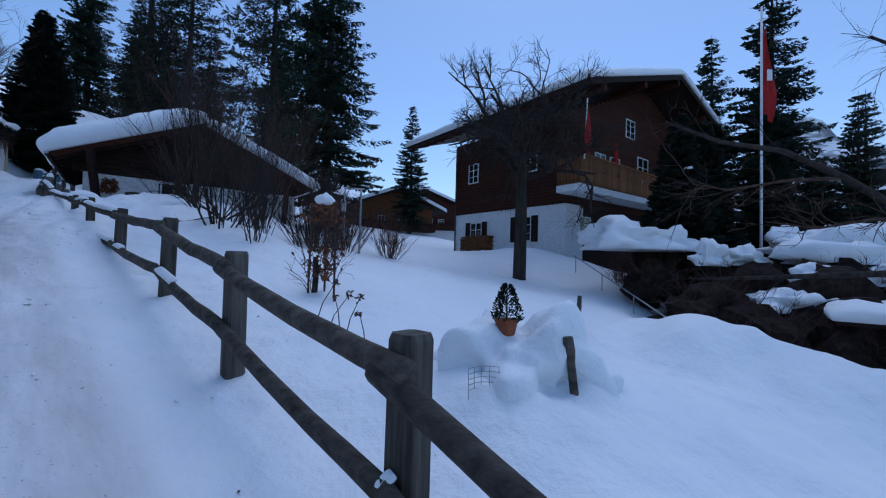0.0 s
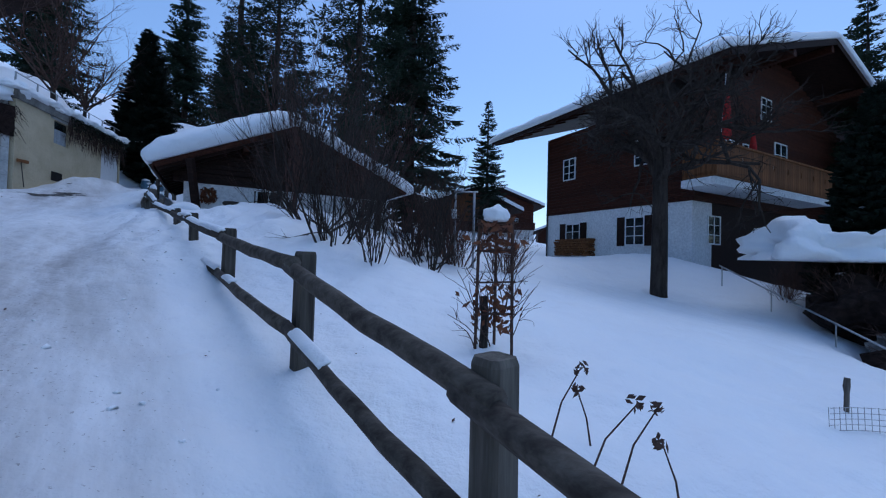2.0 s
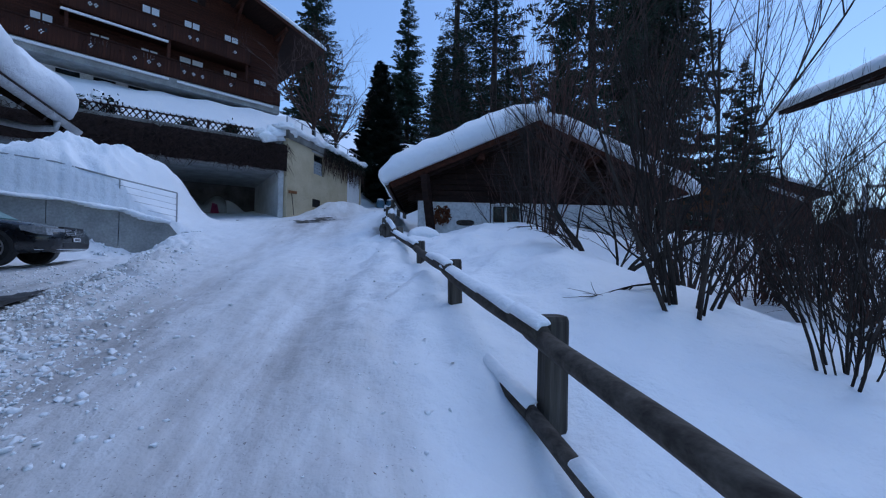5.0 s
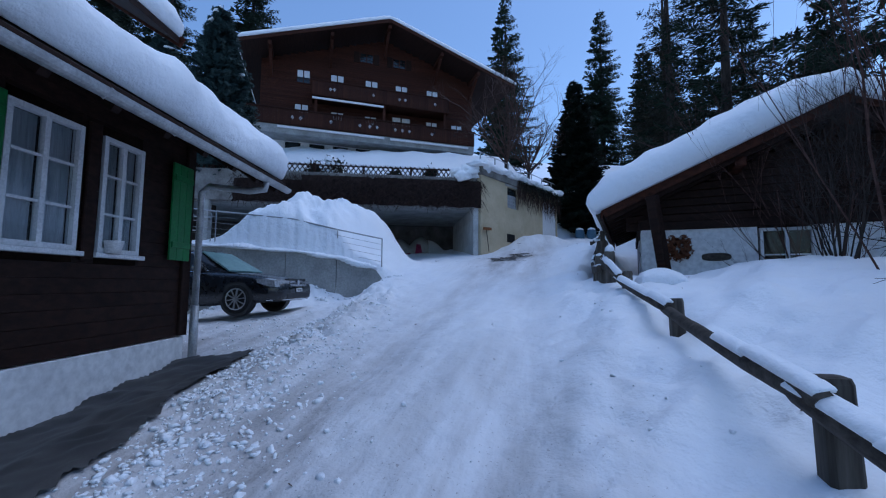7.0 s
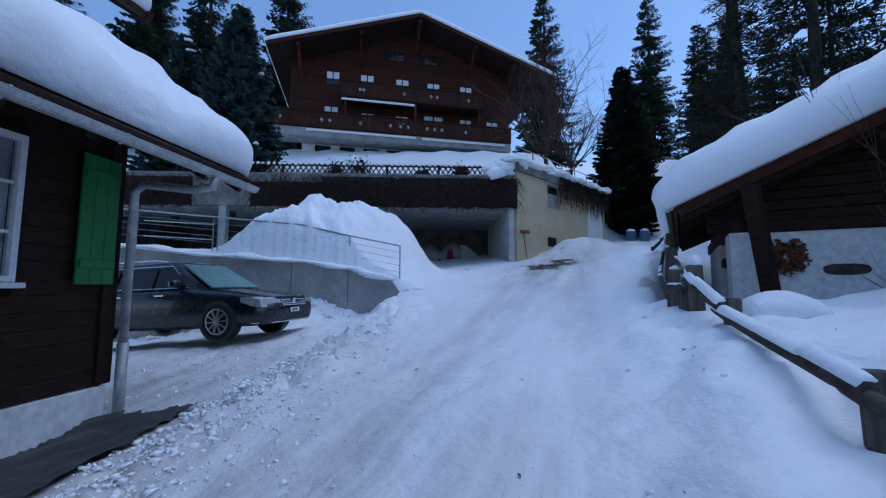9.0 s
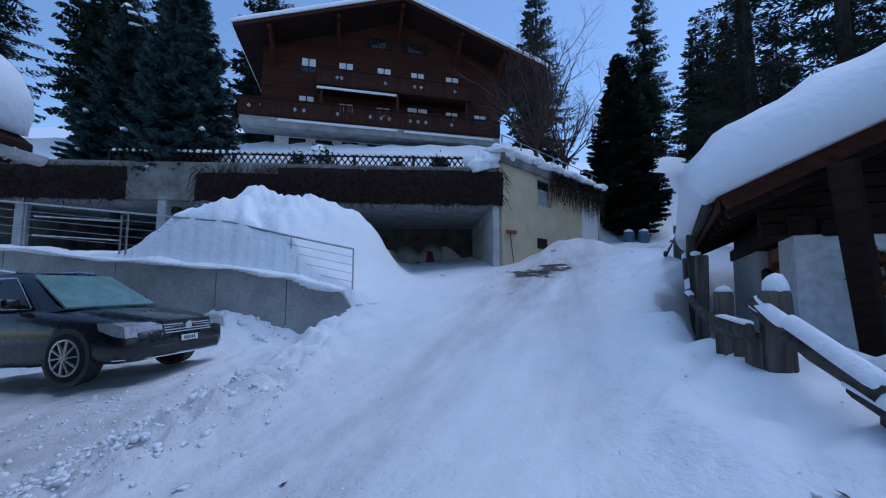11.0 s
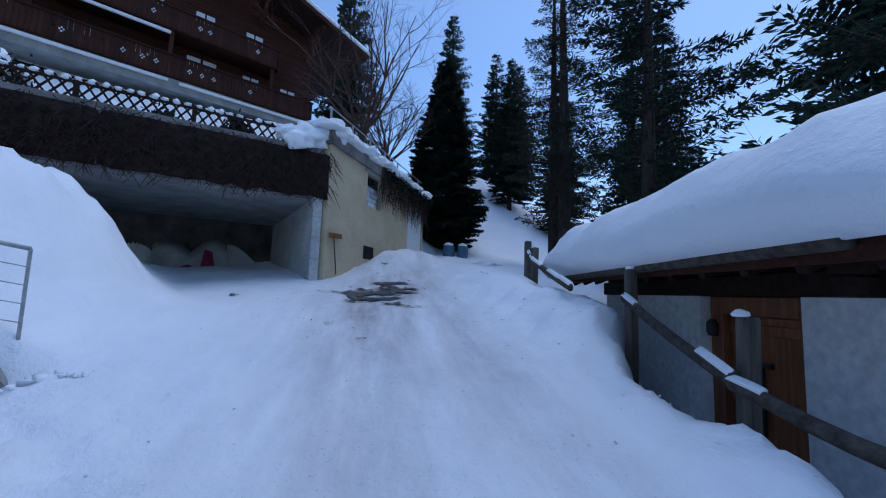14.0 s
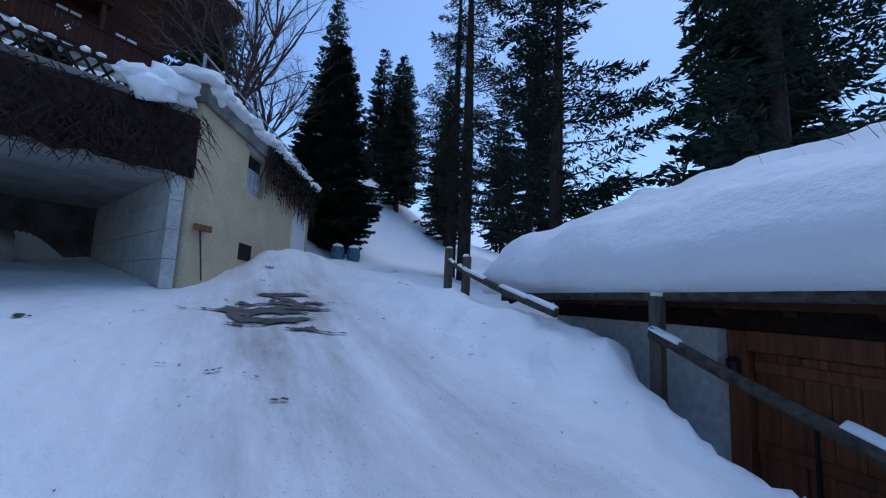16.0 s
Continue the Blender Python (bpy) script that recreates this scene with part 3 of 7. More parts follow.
def build_fence():
    root = thing("wooden_fence", "weathered grey-brown wooden post and rail fence dusted with snow", "fence", Matrix.Translation((-6, 7, 2)))
    back = Matrix.Translation((6, -7, -2))
    fence_dir = Vector((-0.746, 0.665, 0))
    out = Vector((-0.665, -0.746, 0))

    def add(name, bm, mat, label="", smooth=False):
        bmesh.ops.transform(bm, matrix=back, verts=bm.verts[:])
        return part(name, bm, mat, root, label, smooth)
    rng = random.Random(3)
    for n, (x, y, zt, r) in enumerate(POSTS):
        zb = ground_z(x, y) - 0.25
        bm = mesh()
        m = local(x, y, 0, -0.746, 0.665) @ Matrix.Rotation(radians(rng.uniform(-2, 2)), 4, "X")
        m = Matrix.Translation((x, y, zb)) @ m.to_3x3().to_4x4()
        h = zt - zb
        c = r * 0.3
        prof = [(-r + c, -r), (r - c, -r), (r, -r + c), (r, r - c), (r - c, r), (-r + c, r), (-r, r - c), (-r, -r + c)]
        rings = []
        for z, k in ((0, 1.03), (h * 0.5, 1.0), (h - 0.03, 0.98), (h, 0.86)):
            rings.append([bm.verts.new(m @ Vector((px * k, py * k, z))) for px, py in prof])
        for r0, r1 in zip(rings, rings[1:]):
            for i in range(8):
                bm.faces.new((r0[i], r0[(i + 1) % 8], r1[(i + 1) % 8], r1[i]))
        bm.faces.new(rings[-1])
        add("post", bm, POST)
        if n in (8, 9, 10, 11, 12, 13):
            bm = mesh()
            blob(bm, (x, y, zt + 0.01), r * 0.95, r * 0.95, 0.05 if n != 8 else 0.12, n * 1.3, 0.2, 2, 0.3)
            add("snow_cap", bm, SNOW, "", True)

    def rail(p, q, h, name, w=0.085, snow=0.0, sag=0.03):
        bm = mesh()
        n = 7
        pts = [p.lerp(q, k / n) + Vector((0, 0, -sag * math.sin(math.pi * k / n) + rng.uniform(-0.008, 0.008))) for k in range(n + 1)]
        rings = []
        for k, c in enumerate(pts):
            d = (q - p).normalized()
            side = Vector((0, 0, 1)).cross(d).normalized()
            up = d.cross(side)
            ring = []
            for q8 in range(8):
                an = 2 * math.pi * (q8 + 0.5) / 8
                ring.append(bm.verts.new(c + side * math.cos(an) * w * 0.5 + up * math.sin(an) * h * 0.5 * (1 + 0.08 * noise.noise(c * 2))))
            rings.append(ring)
        for r0, r1 in zip(rings, rings[1:]):
            for i in range(8):
                bm.faces.new((r0[i], r0[(i + 1) % 8], r1[(i + 1) % 8], r1[i]))
        bm.faces.new(rings[0][::-1])
        bm.faces.new(rings[-1])
        add(name, bm, RAILW, "", True)
        if snow > 0:
            length = (q - p).length
            t0 = 0.0
            while t0 < length:
                ln = rng.uniform(0.4, 1.3)
                if rng.random() < snow:
                    bm = mesh()
                    d = (q - p).normalized()
                    m = Matrix.Translation(p + d * t0 + Vector((0, 0, h * 0.42 - sag * math.sin(math.pi * t0 / length)))) @ Vector((1, 0, 0)).rotation_difference(d).to_matrix().to_4x4()
                    snow_slab(bm, 0, min(ln, length - t0 + 0.02), -w * 0.5, w * 0.5, rng.uniform(0.035, 0.06), m, 0.07, 0.018, t0 + p.x, 0.012, 0.09)
                    add("rail_snow", bm, SNOW, "", True)
                t0 += ln * 0.97 + (rng.uniform(0.0, 0.25) if snow < 0.6 else 0.0)
    tops = [Vector((x, y, z)) for x, y, z, _ in POSTS]
    shift = out * 0.115
    for n in range(8):
        p, q = tops[n] + shift, tops[n + 1] + shift
        drop, drop_2 = (Vector((0, 0, 0.16 if k < 2 else (0.14 if k == 2 else 0.105))) for k in (n, n + 1))
        rail(p - drop - fence_dir * 0.12, q - drop_2 + fence_dir * 0.12, 0.135 if n < 5 else 0.12, "upper_rail", 0.1, 0.0 if n < 3 else (0.92 if n > 3 else 0.35))
        if n < 5:
            low = [0.70, 0.68, 0.64, 0.64, 0.62, 0.6][n], [0.68, 0.64, 0.64, 0.62, 0.66, 0.6][n]
            rail(p - Vector((0, 0, low[0])) + out * 0.02, q - Vector((0, 0, low[1])) + out * 0.02, 0.13, "lower_rail", 0.09, 0.4 if n > 0 else 0.1)
    rail(tops[9] + shift - Vector((0, 0, 0.28)), tops[10] + shift - Vector((0, 0, 0.52)), 0.12, "upper_rail", 0.07, 0.3)
    rail(tops[10] + shift - Vector((0, 0, 0.5)), tops[11] + shift - Vector((0, 0, 0.36)), 0.12, "upper_rail", 0.07, 0.5)
    rail(tops[9] + shift - Vector((0, 0, 0.28)) - fence_dir * 1.0, tops[9] + shift - Vector((0, 0, 0.26)), 0.13, "upper_rail", 0.07, 0.1)
    rail(Vector((-15.9, 15.65, 4.42)), tops[12] + shift * 0.5 - Vector((0, 0, 0.3)), 0.13, "upper_rail", 0.08, 0.7)
    rail(tops[12] + shift * 0.5 - Vector((0, 0, 0.3)), tops[13] - Vector((0, 0, 0.3)), 0.13, "upper_rail", 0.08, 0.7)


build_fence()


# ---- cabin below the lane ----
def window(parent, m, w, h, sashes=2, bars=1, curtain=True, wall=0.12, trim=0.06):
    """A framed window in the local x-z plane of m, facing -y; its sill stands at z = 0."""
    bm = mesh()
    for x0, x1, z0, z1 in ((0, trim, 0, h), (w - trim, w, 0, h), (trim, w - trim, 0, trim), (trim, w - trim, h - trim, h)):
        box(bm, x0, x1, -0.03, 0.06, z0, z1, m)
    win = part("window", bm, WHITE, parent, "white painted window")

    def put(name, bm, mat, label="", smooth=False):
        return part(name, bm, mat, win, label, smooth)
    sw = (w - 2 * trim) / sashes
    for s in range(1, sashes):
        bm = mesh()
        box(bm, trim + sw * s - trim * 0.5, trim + sw * s + trim * 0.5, -0.022, 0.05, trim, h - trim, m)
        put("mullion", bm, WHITE)
    for s in range(sashes):
        for k in range(1, bars + 1):
            z = h * k / (bars + 1)
            bm = mesh()
            box(bm, trim + sw * s + 0.02, trim + sw * (s + 1) - 0.02, -0.012, 0.02, z - 0.014, z + 0.014, m)
            put("glazing_bar", bm, WHITE)
    g = put("pane", box(mesh(), trim, w - trim, 0.026, 0.032, trim, h - trim, m), GLASS)
    g.visible_shadow = False
    # dark sheet close behind the pane in place of the room's gloom
    put("unlit_room_sheet", box(mesh(), 0.01, w - 0.01, wall + 0.02, wall + 0.03, 0.01, h - 0.01, m), UNLIT_INTERIOR)
    if curtain:
        bm = mesh()
        for c0, c1 in ((trim, w * 0.46), (w * 0.54, w - trim)):
            n = 14
            prev = None
            for k in range(n + 1):
                x = c0 + (c1 - c0) * k / n
                y = 0.075 + 0.012 * math.sin(k * 2.3)
                pair = (bm.verts.new(m @ Vector((x, y, trim))), bm.verts.new(m @ Vector((x, y, h - trim))))
                if prev:
                    bm.faces.new((prev[0], pair[0], pair[1], prev[1]))
                prev = pair
        put("curtain", bm, CURTAIN, "white lace curtain", True)
    return win


def build_cabin():
    # x runs up the lane along the door wall, y into the house
    root = thing("stone_cabin", "low white-plastered stone cabin with timber gable under thick snow", "cabin", Matrix.Translation((-12.68, 13.82, 2.1)))
    ux, uy = -0.63, 0.777
    L = Matrix(((ux, 0.777, 0, 0), (uy, 0.63, 0, 0), (0, 0, 1, 0), (0, 0, 0, 1)))

    def add(name, bm, mat, label="", smooth=False, parent=None):
        bmesh.ops.transform(bm, matrix=L, verts=bm.verts[:])
        return part(name, bm, mat, parent or root, label, smooth)
    zt = 2.25
    # walls, with the door and window openings left open
    bm = mesh()
    box(bm, 0, 0.81, 0, 0.45, -0.6, zt)
    box(bm, 2.35, 5.4, 0, 0.45, -0.6, zt)
    pieces(add, "wall", bm, PLASTER, "white plastered wall")
    bm = mesh()
    box(bm, -0.003, 0.42, 0.45, 2.15, -0.6, zt)
    box(bm, 0, 0.42, 2.15, 3.1, -0.6, 1.05)
    box(bm, 0, 0.42, 3.1, 7.2, -0.6, zt)
    pieces(add, "wall", bm, PLASTER, "white plastered wall")
    bm = mesh()
    box(bm, 0, 5.4, 6.8, 7.2, -0.6, zt - 0.01)
    box(bm, 5.0, 5.4, 0.45, 6.8, -0.6, zt - 0.01)
    pieces(add, "wall", bm, PLASTER)
    # timber gable over the walls
    bm = mesh()
    for k in range(11):
        z0 = zt + 0.005 + k * 0.17
        if z0 > 3.95:
            break
        half = min(3.75, (4.25 - z0 - 0.17) / 0.42 + 0.2)
        box(bm, 0.05, 0.22, 3.45 - half, 3.45 + half, z0, z0 + 0.16, None, 0.012)
    pieces(add, "log", bm, TIMBER_DARK)
    bm = mesh()
    box(bm, -0.04, 5.45, -0.05, 0.2, zt + 0.002, zt + 0.24, None, 0.015)
    box(bm, 0.06, 5.4, 0.03, 0.2, zt + 0.25, zt + 0.68)
    box(bm, 0.06, 5.4, 6.85, 7.1, zt + 0.002, zt + 0.62)
    box(bm, 5.1, 5.35, 0.25, 6.8, zt + 0.002, zt + 0.6)
    box(bm, -0.06, 0.03, 0.25, 7.2, zt - 0.02, zt + 0.17, None, 0.015)
    pieces(add, "wall_plate", bm, TIMBER_DARK)
    # roof
    ez, px, pz = 2.53, 3.45, 4.4
    inc = (pz - ez) / (px + 0.75)
    th = 0.09
    x0, x1 = -0.75, 6.1
    for y0, y1, name in ((-0.75, px, "roof"), (7.75, px, "roof")):
        bm = mesh()
        z0 = ez if y0 < 0 else pz - inc * (y0 - px)
        vs = [Vector((x, y, z)) for x in (x0, x1) for y, z in ((y0, z0), (y1, pz), (y1, pz + th), (y0, z0 + th))]
        v = [bm.verts.new(p) for p in vs]
        for f in ((0, 1, 2, 3), (7, 6, 5, 4), (0, 3, 7, 4), (1, 5, 6, 2), (3, 2, 6, 7), (0, 4, 5, 1)):
            bm.faces.new([v[i] for i in f])
        add(name, bm, TIMBER_DARK, "dark plank roof")
    bm = mesh()
    for k in range(12):
        x = x0 + 0.15 + k * (x1 - x0 - 0.3) / 11
        beam(bm, (x, -0.7, ez - 0.06), (x, px, pz - 0.08), 0.1, 0.13)
        beam(bm, (x, 7.6, pz - inc * 4.15 - 0.08), (x, px, pz - 0.08), 0.1, 0.13)
    pieces(add, "rafter", bm, TIMBER_DARK)
    bm = mesh()
    for y, z in ((0.2, 2.95), (3.45, 4.1), (6.9, 2.85), (1.8, 3.5), (5.1, 3.5)):
        box(bm, x0 + 0.1, 0.4, y - 0.1, y + 0.1, z - 0.13, z + 0.08, None, 0.015)
    pieces(add, "purlin", bm, TIMBER)
    # fascia and half-round gutter
    bm = mesh()
    beam(bm, (x0 - 0.02, -0.78, ez + 0.02), (x1, -0.78, ez + 0.02), 0.035, 0.18)
    beam(bm, (x0 - 0.03, -0.75, ez + 0.04), (x0 - 0.03, px, pz + 0.04), 0.04, 0.2)
    beam(bm, (x0 - 0.03, px, pz + 0.04), (x0 - 0.03, 7.7, pz - inc * 4.25 + 0.04), 0.04, 0.2)
    pieces(add, "fascia", bm, TIMBER, "reddish brown fascia board")
    bm = mesh()
    tube(bm, [(x0 + 0.2, -0.86, ez + 0.06), (x1 - 0.3, -0.86, ez + 0.03)], 0.065, 10)
    add("gutter", bm, RAILW, "weathered wooden gutter", True)
    # snow on both slopes, thicker and rounded at the edges
    s1 = math.atan(inc)
    m1 = Matrix.Translation((0, -0.9, ez + 0.06)) @ Matrix.Rotation(s1, 4, "X")
    bm = mesh()
    ln = 4.35 / math.cos(s1)
    snow_slab(bm, x0 - 0.22, x1 + 0.55, 0.0, ln + 0.12, 0.78, m1, 0.16, 0.085, 3.0, 0.18, 0.7)
    add("roof_snow", bm, SNOW, "thick rounded snow", True)
    m2 = Matrix.Translation((0, 7.9, pz - inc * 4.45 + 0.06)) @ Matrix.Rotation(-s1, 4, "X")
    bm = mesh()
    snow_slab(bm, x0 - 0.22, x1 + 0.5, -ln - 0.05, 0.0, 0.6, m2, 0.25, 0.05, 8.0, 0.12, 0.6)
    add("roof_snow", bm, SNOW, "thick rounded snow", True)
    # door
    def dadd(name, bm, mat, label="", smooth=False):
        return add(name, bm, mat, label, smooth, door)
    bm = mesh()
    box(bm, 0.815, 1.0, 0.14, 0.34, -0.55, zt, None, 0.01)
    box(bm, 2.13, 2.345, 0.14, 0.34, -0.55, zt, None, 0.01)
    box(bm, 1.0, 2.13, 0.14, 0.34, zt - 0.22, zt, None, 0.01)
    door = add("door", bm, DOORWOOD, "red-brown panelled wooden door")
    for k in range(5):
        xa = 1.01 + k * 0.222
        dadd("plank", box(mesh(), xa, xa + 0.216, 0.24, 0.29, -0.5, zt - 0.23, None, 0.008), DOORWOOD)
    for za in (0.1, 1.0, 1.82):
        dadd("ledge", box(mesh(), 1.03, 2.1, 0.205, 0.24, za, za + 0.12, None, 0.01), DOORWOOD)
    bm = mesh()
    beam(bm, (1.55, 0.18, 0.72), (1.55, 0.18, 1.5), 0.03, 0.03)
    beam(bm, (1.42, 0.185, 1.5), (1.68, 0.185, 1.5), 0.04, 0.05)
    dadd("latch", bm, BLACKPL, "dark iron latch")
    dadd("lantern", lathe(mesh(), [(0.05, 0), (0.07, 0.05), (0.07, 0.16), (0.03, 0.21)], 10, Matrix.Translation((2.24, 0.09, 1.75))), BLACKPL, "small black wall lantern")
    # gable window
    mw = Matrix(((0, 1, 0, 0.08), (1, 0, 0, 2.2), (0, 0, 1, 1.1), (0, 0, 0, 1)))
    window(root, L @ mw, 0.9, 1.1, 2, 1, False, 0.2)
    # slanting timber props under the gable overhang
    bm = mesh()
    beam(bm, (-0.95, 0.2, 2.85), (-0.35, 0.6, -0.2), 0.2, 0.2, 0.02)
    add("prop", bm, TIMBER_DARK)
    bm = mesh()
    beam(bm, (-0.95, 6.6, 2.85), (-0.3, 6.6, 0.0), 0.2, 0.2, 0.02)
    add("prop", bm, TIMBER_DARK)
    return L


build_cabin()


# ---- wooden house beside the lane ----
def build_house():
    root = thing("wooden_house", "dark timber house with green shutters, white plinth and snowy roof", "house", Matrix.Translation((-13.94, 4.94, 1.3)))
    # x runs from the corner along the lane-side wall, y outwards to the lane
    L = Matrix(((0.877, 0.48, 0, 0), (-0.48, 0.877, 0, 0), (0, 0, 1, 0), (0, 0, 0, 1)))
    W = Matrix(((0.877, -0.48, 0, 0), (-0.48, -0.877, 0, 0), (0, 0, 1, 0), (0, 0, 0, 1)))

    def add(name, bm, mat, label="", smooth=False, parent=None):
        bmesh.ops.transform(bm, matrix=L, verts=bm.verts[:])
        return part(name, bm, mat, parent or root, label, smooth)
    add("plinth", box(mesh(), 0.02, 9.0, -0.35, 0.03, -0.6, 0.98, None, 0.01), PLASTER, "white plastered plinth")
    wins = [(1.03, 0.62), (1.92, 0.80), (3.6, 0.8), (4.5, 0.62)]
    zb, zh = 2.15, 1.4
    # boarded wall with openings
    bm = mesh()
    z = 1.0
    xs = sorted([0.0, 9.0] + [w[0] for w in wins] + [w[0] + w[1] for w in wins])
    while z < 3.95:
        for a, b in zip(xs, xs[1:]):
            if z + 0.17 > zb and z < zb + zh and any(abs(a - w[0]) < 1e-6 for w in wins):
                continue
            box(bm, a, b, -0.12, 0.0 + 0.004 * math.sin(z * 40), z, z + 0.165)
        z += 0.17
    pieces(add, "board", bm, TIMBER_DARK)
    add("back_wall", box(mesh(), 0.0, 9.0, -5.2, -5.0, -0.5, 4.0), TIMBER_DARK)
    bm = mesh()
    box(bm, 0.0, 0.2, -5.0, -0.13, -0.5, 4.0)
    prism(bm, [(0, 4.0), (-5.2, 4.0), (-2.6, 5.9)], 0.0, 0.2, Matrix(((0, 1, 0, 0), (1, 0, 0, 0), (0, 0, 1, 0), (0, 0, 0, 1))))
    add("end_wall", bm, TIMBER_DARK)
    bm = mesh()
    box(bm, -0.02, 0.16, -0.02, 0.05, 1.0, 3.95, None, 0.01)
    box(bm, 1.7, 1.86, 0.004, 0.05, zb - 0.1, zb + zh + 0.1, None, 0.01)
    pieces(add, "corner_board", bm, TIMBER_DARK)
    for x, w in wins:
        window(root, W @ Matrix.Translation((x, -0.01, zb)), w, zh, 2, 2, True, 0.14, 0.055)
        add("window_sill", box(mesh(), x - 0.06, x + w + 0.06, -0.02, 0.09, zb - 0.06, zb - 0.005, None, 0.008), WHITE)
    # shutters: ledged boards folded back against the wall
    for x, wd in ((0.08, 0.44), (2.76, 0.4), (3.16, 0.4), (5.16, 0.4)):
        sh = add("shutter", box(mesh(), x + 0.02, x + wd - 0.02, 0.085, 0.11, zb + 0.16, zb + 0.25, None, 0.004), GREEN, "green painted wooden shutter")
        add("ledge", box(mesh(), x + 0.02, x + wd - 0.02, 0.085, 0.11, zb + 1.16, zb + 1.25, None, 0.004), GREEN, "", False, sh)
        for k in range(3):
            xa = x + k * wd / 3
            add("slat", box(mesh(), xa + 0.002, xa + wd / 3 - 0.002, 0.055, 0.085, zb - 0.02, zb + zh + 0.02, None, 0.004), GREEN, "", False, sh)
    # roof: steep lane-side slope
    ex0, ex1 = -0.85, 9.0
    bm = mesh()
    prism(bm, [(1.15, 3.45), (-2.6, 5.98), (-6.1, 3.62), (-6.1, 3.74), (-2.6, 6.1), (1.15, 3.57)], ex0, ex1, Matrix(((0, 1, 0, 0), (1, 0, 0, 0), (0, 0, 1, 0), (0, 0, 0, 1))))
    add("roof", bm, TIMBER_DARK, "dark plank roof")
    bm = mesh()
    for k in range(14):
        x = ex0 + 0.1 + k * 0.68
        beam(bm, (x, 1.05, 3.45), (x, -0.3, 4.36), 0.09, 0.12)
    pieces(add, "rafter", bm, TIMBER_DARK)
    tilt = math.atan2(2.36, 3.5)
    m = Matrix.Translation((0, 1.12, 3.62)) @ Matrix.Rotation(-tilt, 4, "X")
    bm = mesh()
    snow_slab(bm, ex0 - 0.02, ex1, -4.45, -0.06, 0.5, m, 0.16, 0.085, 5.0, 0.03, 0.3)
    add("roof_snow", bm, SNOW, "thick snow sliding to the gutter", True)
    m = Matrix.Translation((0, -6.06, 3.79)) @ Matrix.Rotation(tilt, 4, "X")
    bm = mesh()
    snow_slab(bm, ex0 - 0.1, ex1, 0.0, 4.15, 0.46, m, 0.5, 0.05, 9.0, 0.1, 0.4)
    add("roof_snow", bm, SNOW, "thick snow", True)
    # higher rear wing with its own roof
    add("rear_wing", box(mesh(), 0.3, 6.0, -5.0, -2.9, 4.0, 7.4), TIMBER_DARK)
    bm = mesh()
    prism(bm, [(-1.75, 6.9), (-5.2, 9.1), (-5.2, 9.24), (-1.75, 7.04)], -1.9, 6.5, Matrix(((0, 1, 0, 0), (1, 0, 0, 0), (0, 0, 1, 0), (0, 0, 0, 1))))
    add("upper_roof", bm, TIMBER_DARK, "dark plank roof")
    bm = mesh()
    beam(bm, (-1.94, -1.7, 6.93), (-1.94, -5.2, 9.16), 0.05, 0.22)
    add("verge_board", bm, TIMBER)
    bm = mesh()
    snow_slab(bm, -1.95, 6.5, -4.05, 0.0, 0.5, Matrix.Translation((0, -1.75, 7.06)) @ Matrix.Rotation(-math.atan2(2.2, 3.45), 4, "X"), 0.25, 0.06, 4.0, 0.05, 0.35)
    add("roof_snow", bm, SNOW, "thick snow", True)
    # gutter and downpipe
    bm = mesh()
    prof = [(0.075 * math.cos(a), 0.075 * math.sin(a)) for a in [math.pi + math.pi * k / 8 for k in range(9)]] + [(0.066 * math.cos(a), 0.066 * math.sin(a)) for a in [2 * math.pi - math.pi * k / 8 for k in range(9)]]
    prism(bm, [(1.17 + x, 3.48 + z) for x, z in prof], ex0 - 0.05, ex1, Matrix(((0, 1, 0, 0), (1, 0, 0, 0), (0, 0, 1, 0), (0, 0, 0, 1))))
    for k in range(10):
        tube(bm, [(ex0 + 0.2 + k * 0.9, 1.09, 3.48), (ex0 + 0.2 + k * 0.9, 1.17, 3.395), (ex0 + 0.2 + k * 0.9, 1.255, 3.48)], 0.012, 5)
    add("gutter", bm, GUTTER, "grey zinc half-round gutter", False)
    bm = mesh()
    tube(bm, [(-0.1, 1.17, 3.42), (-0.1, 1.15, 3.3), (-0.1, 0.9, 3.27), (-0.08, 0.25, 3.35), (-0.07, 0.13, 3.25), (-0.07, 0.12, 1.4)], 0.05, 10)
    tube(bm, [(-0.07, 0.12, 1.45), (-0.07, 0.12, 0.45)], 0.062, 10)
    add("downpipe", bm, GUTTER, "grey zinc downpipe", True)
    box_ = mesh()
    lathe(box_, [(0.075, 0), (0.1, 0.13), (0.105, 0.15), (0.09, 0.15)], 14, Matrix.Translation((1.5, 0.1, zb)))
    bucket = single("small_bucket", box_, WHITE, "small white plastic bucket on a window sill", "bucket", Matrix.Translation((-13.94, 4.94, 1.3)) @ L, smooth=True)


build_house()


# ---- retaining wall with handrail ----
WALL = Matrix.Translation((-19.08, 9.86, 0)) @ Matrix(((-0.386, -0.922, 0, 0), (-0.922, 0.386, 0, 0), (0, 0, 1, 0), (0, 0, 0, 1)))


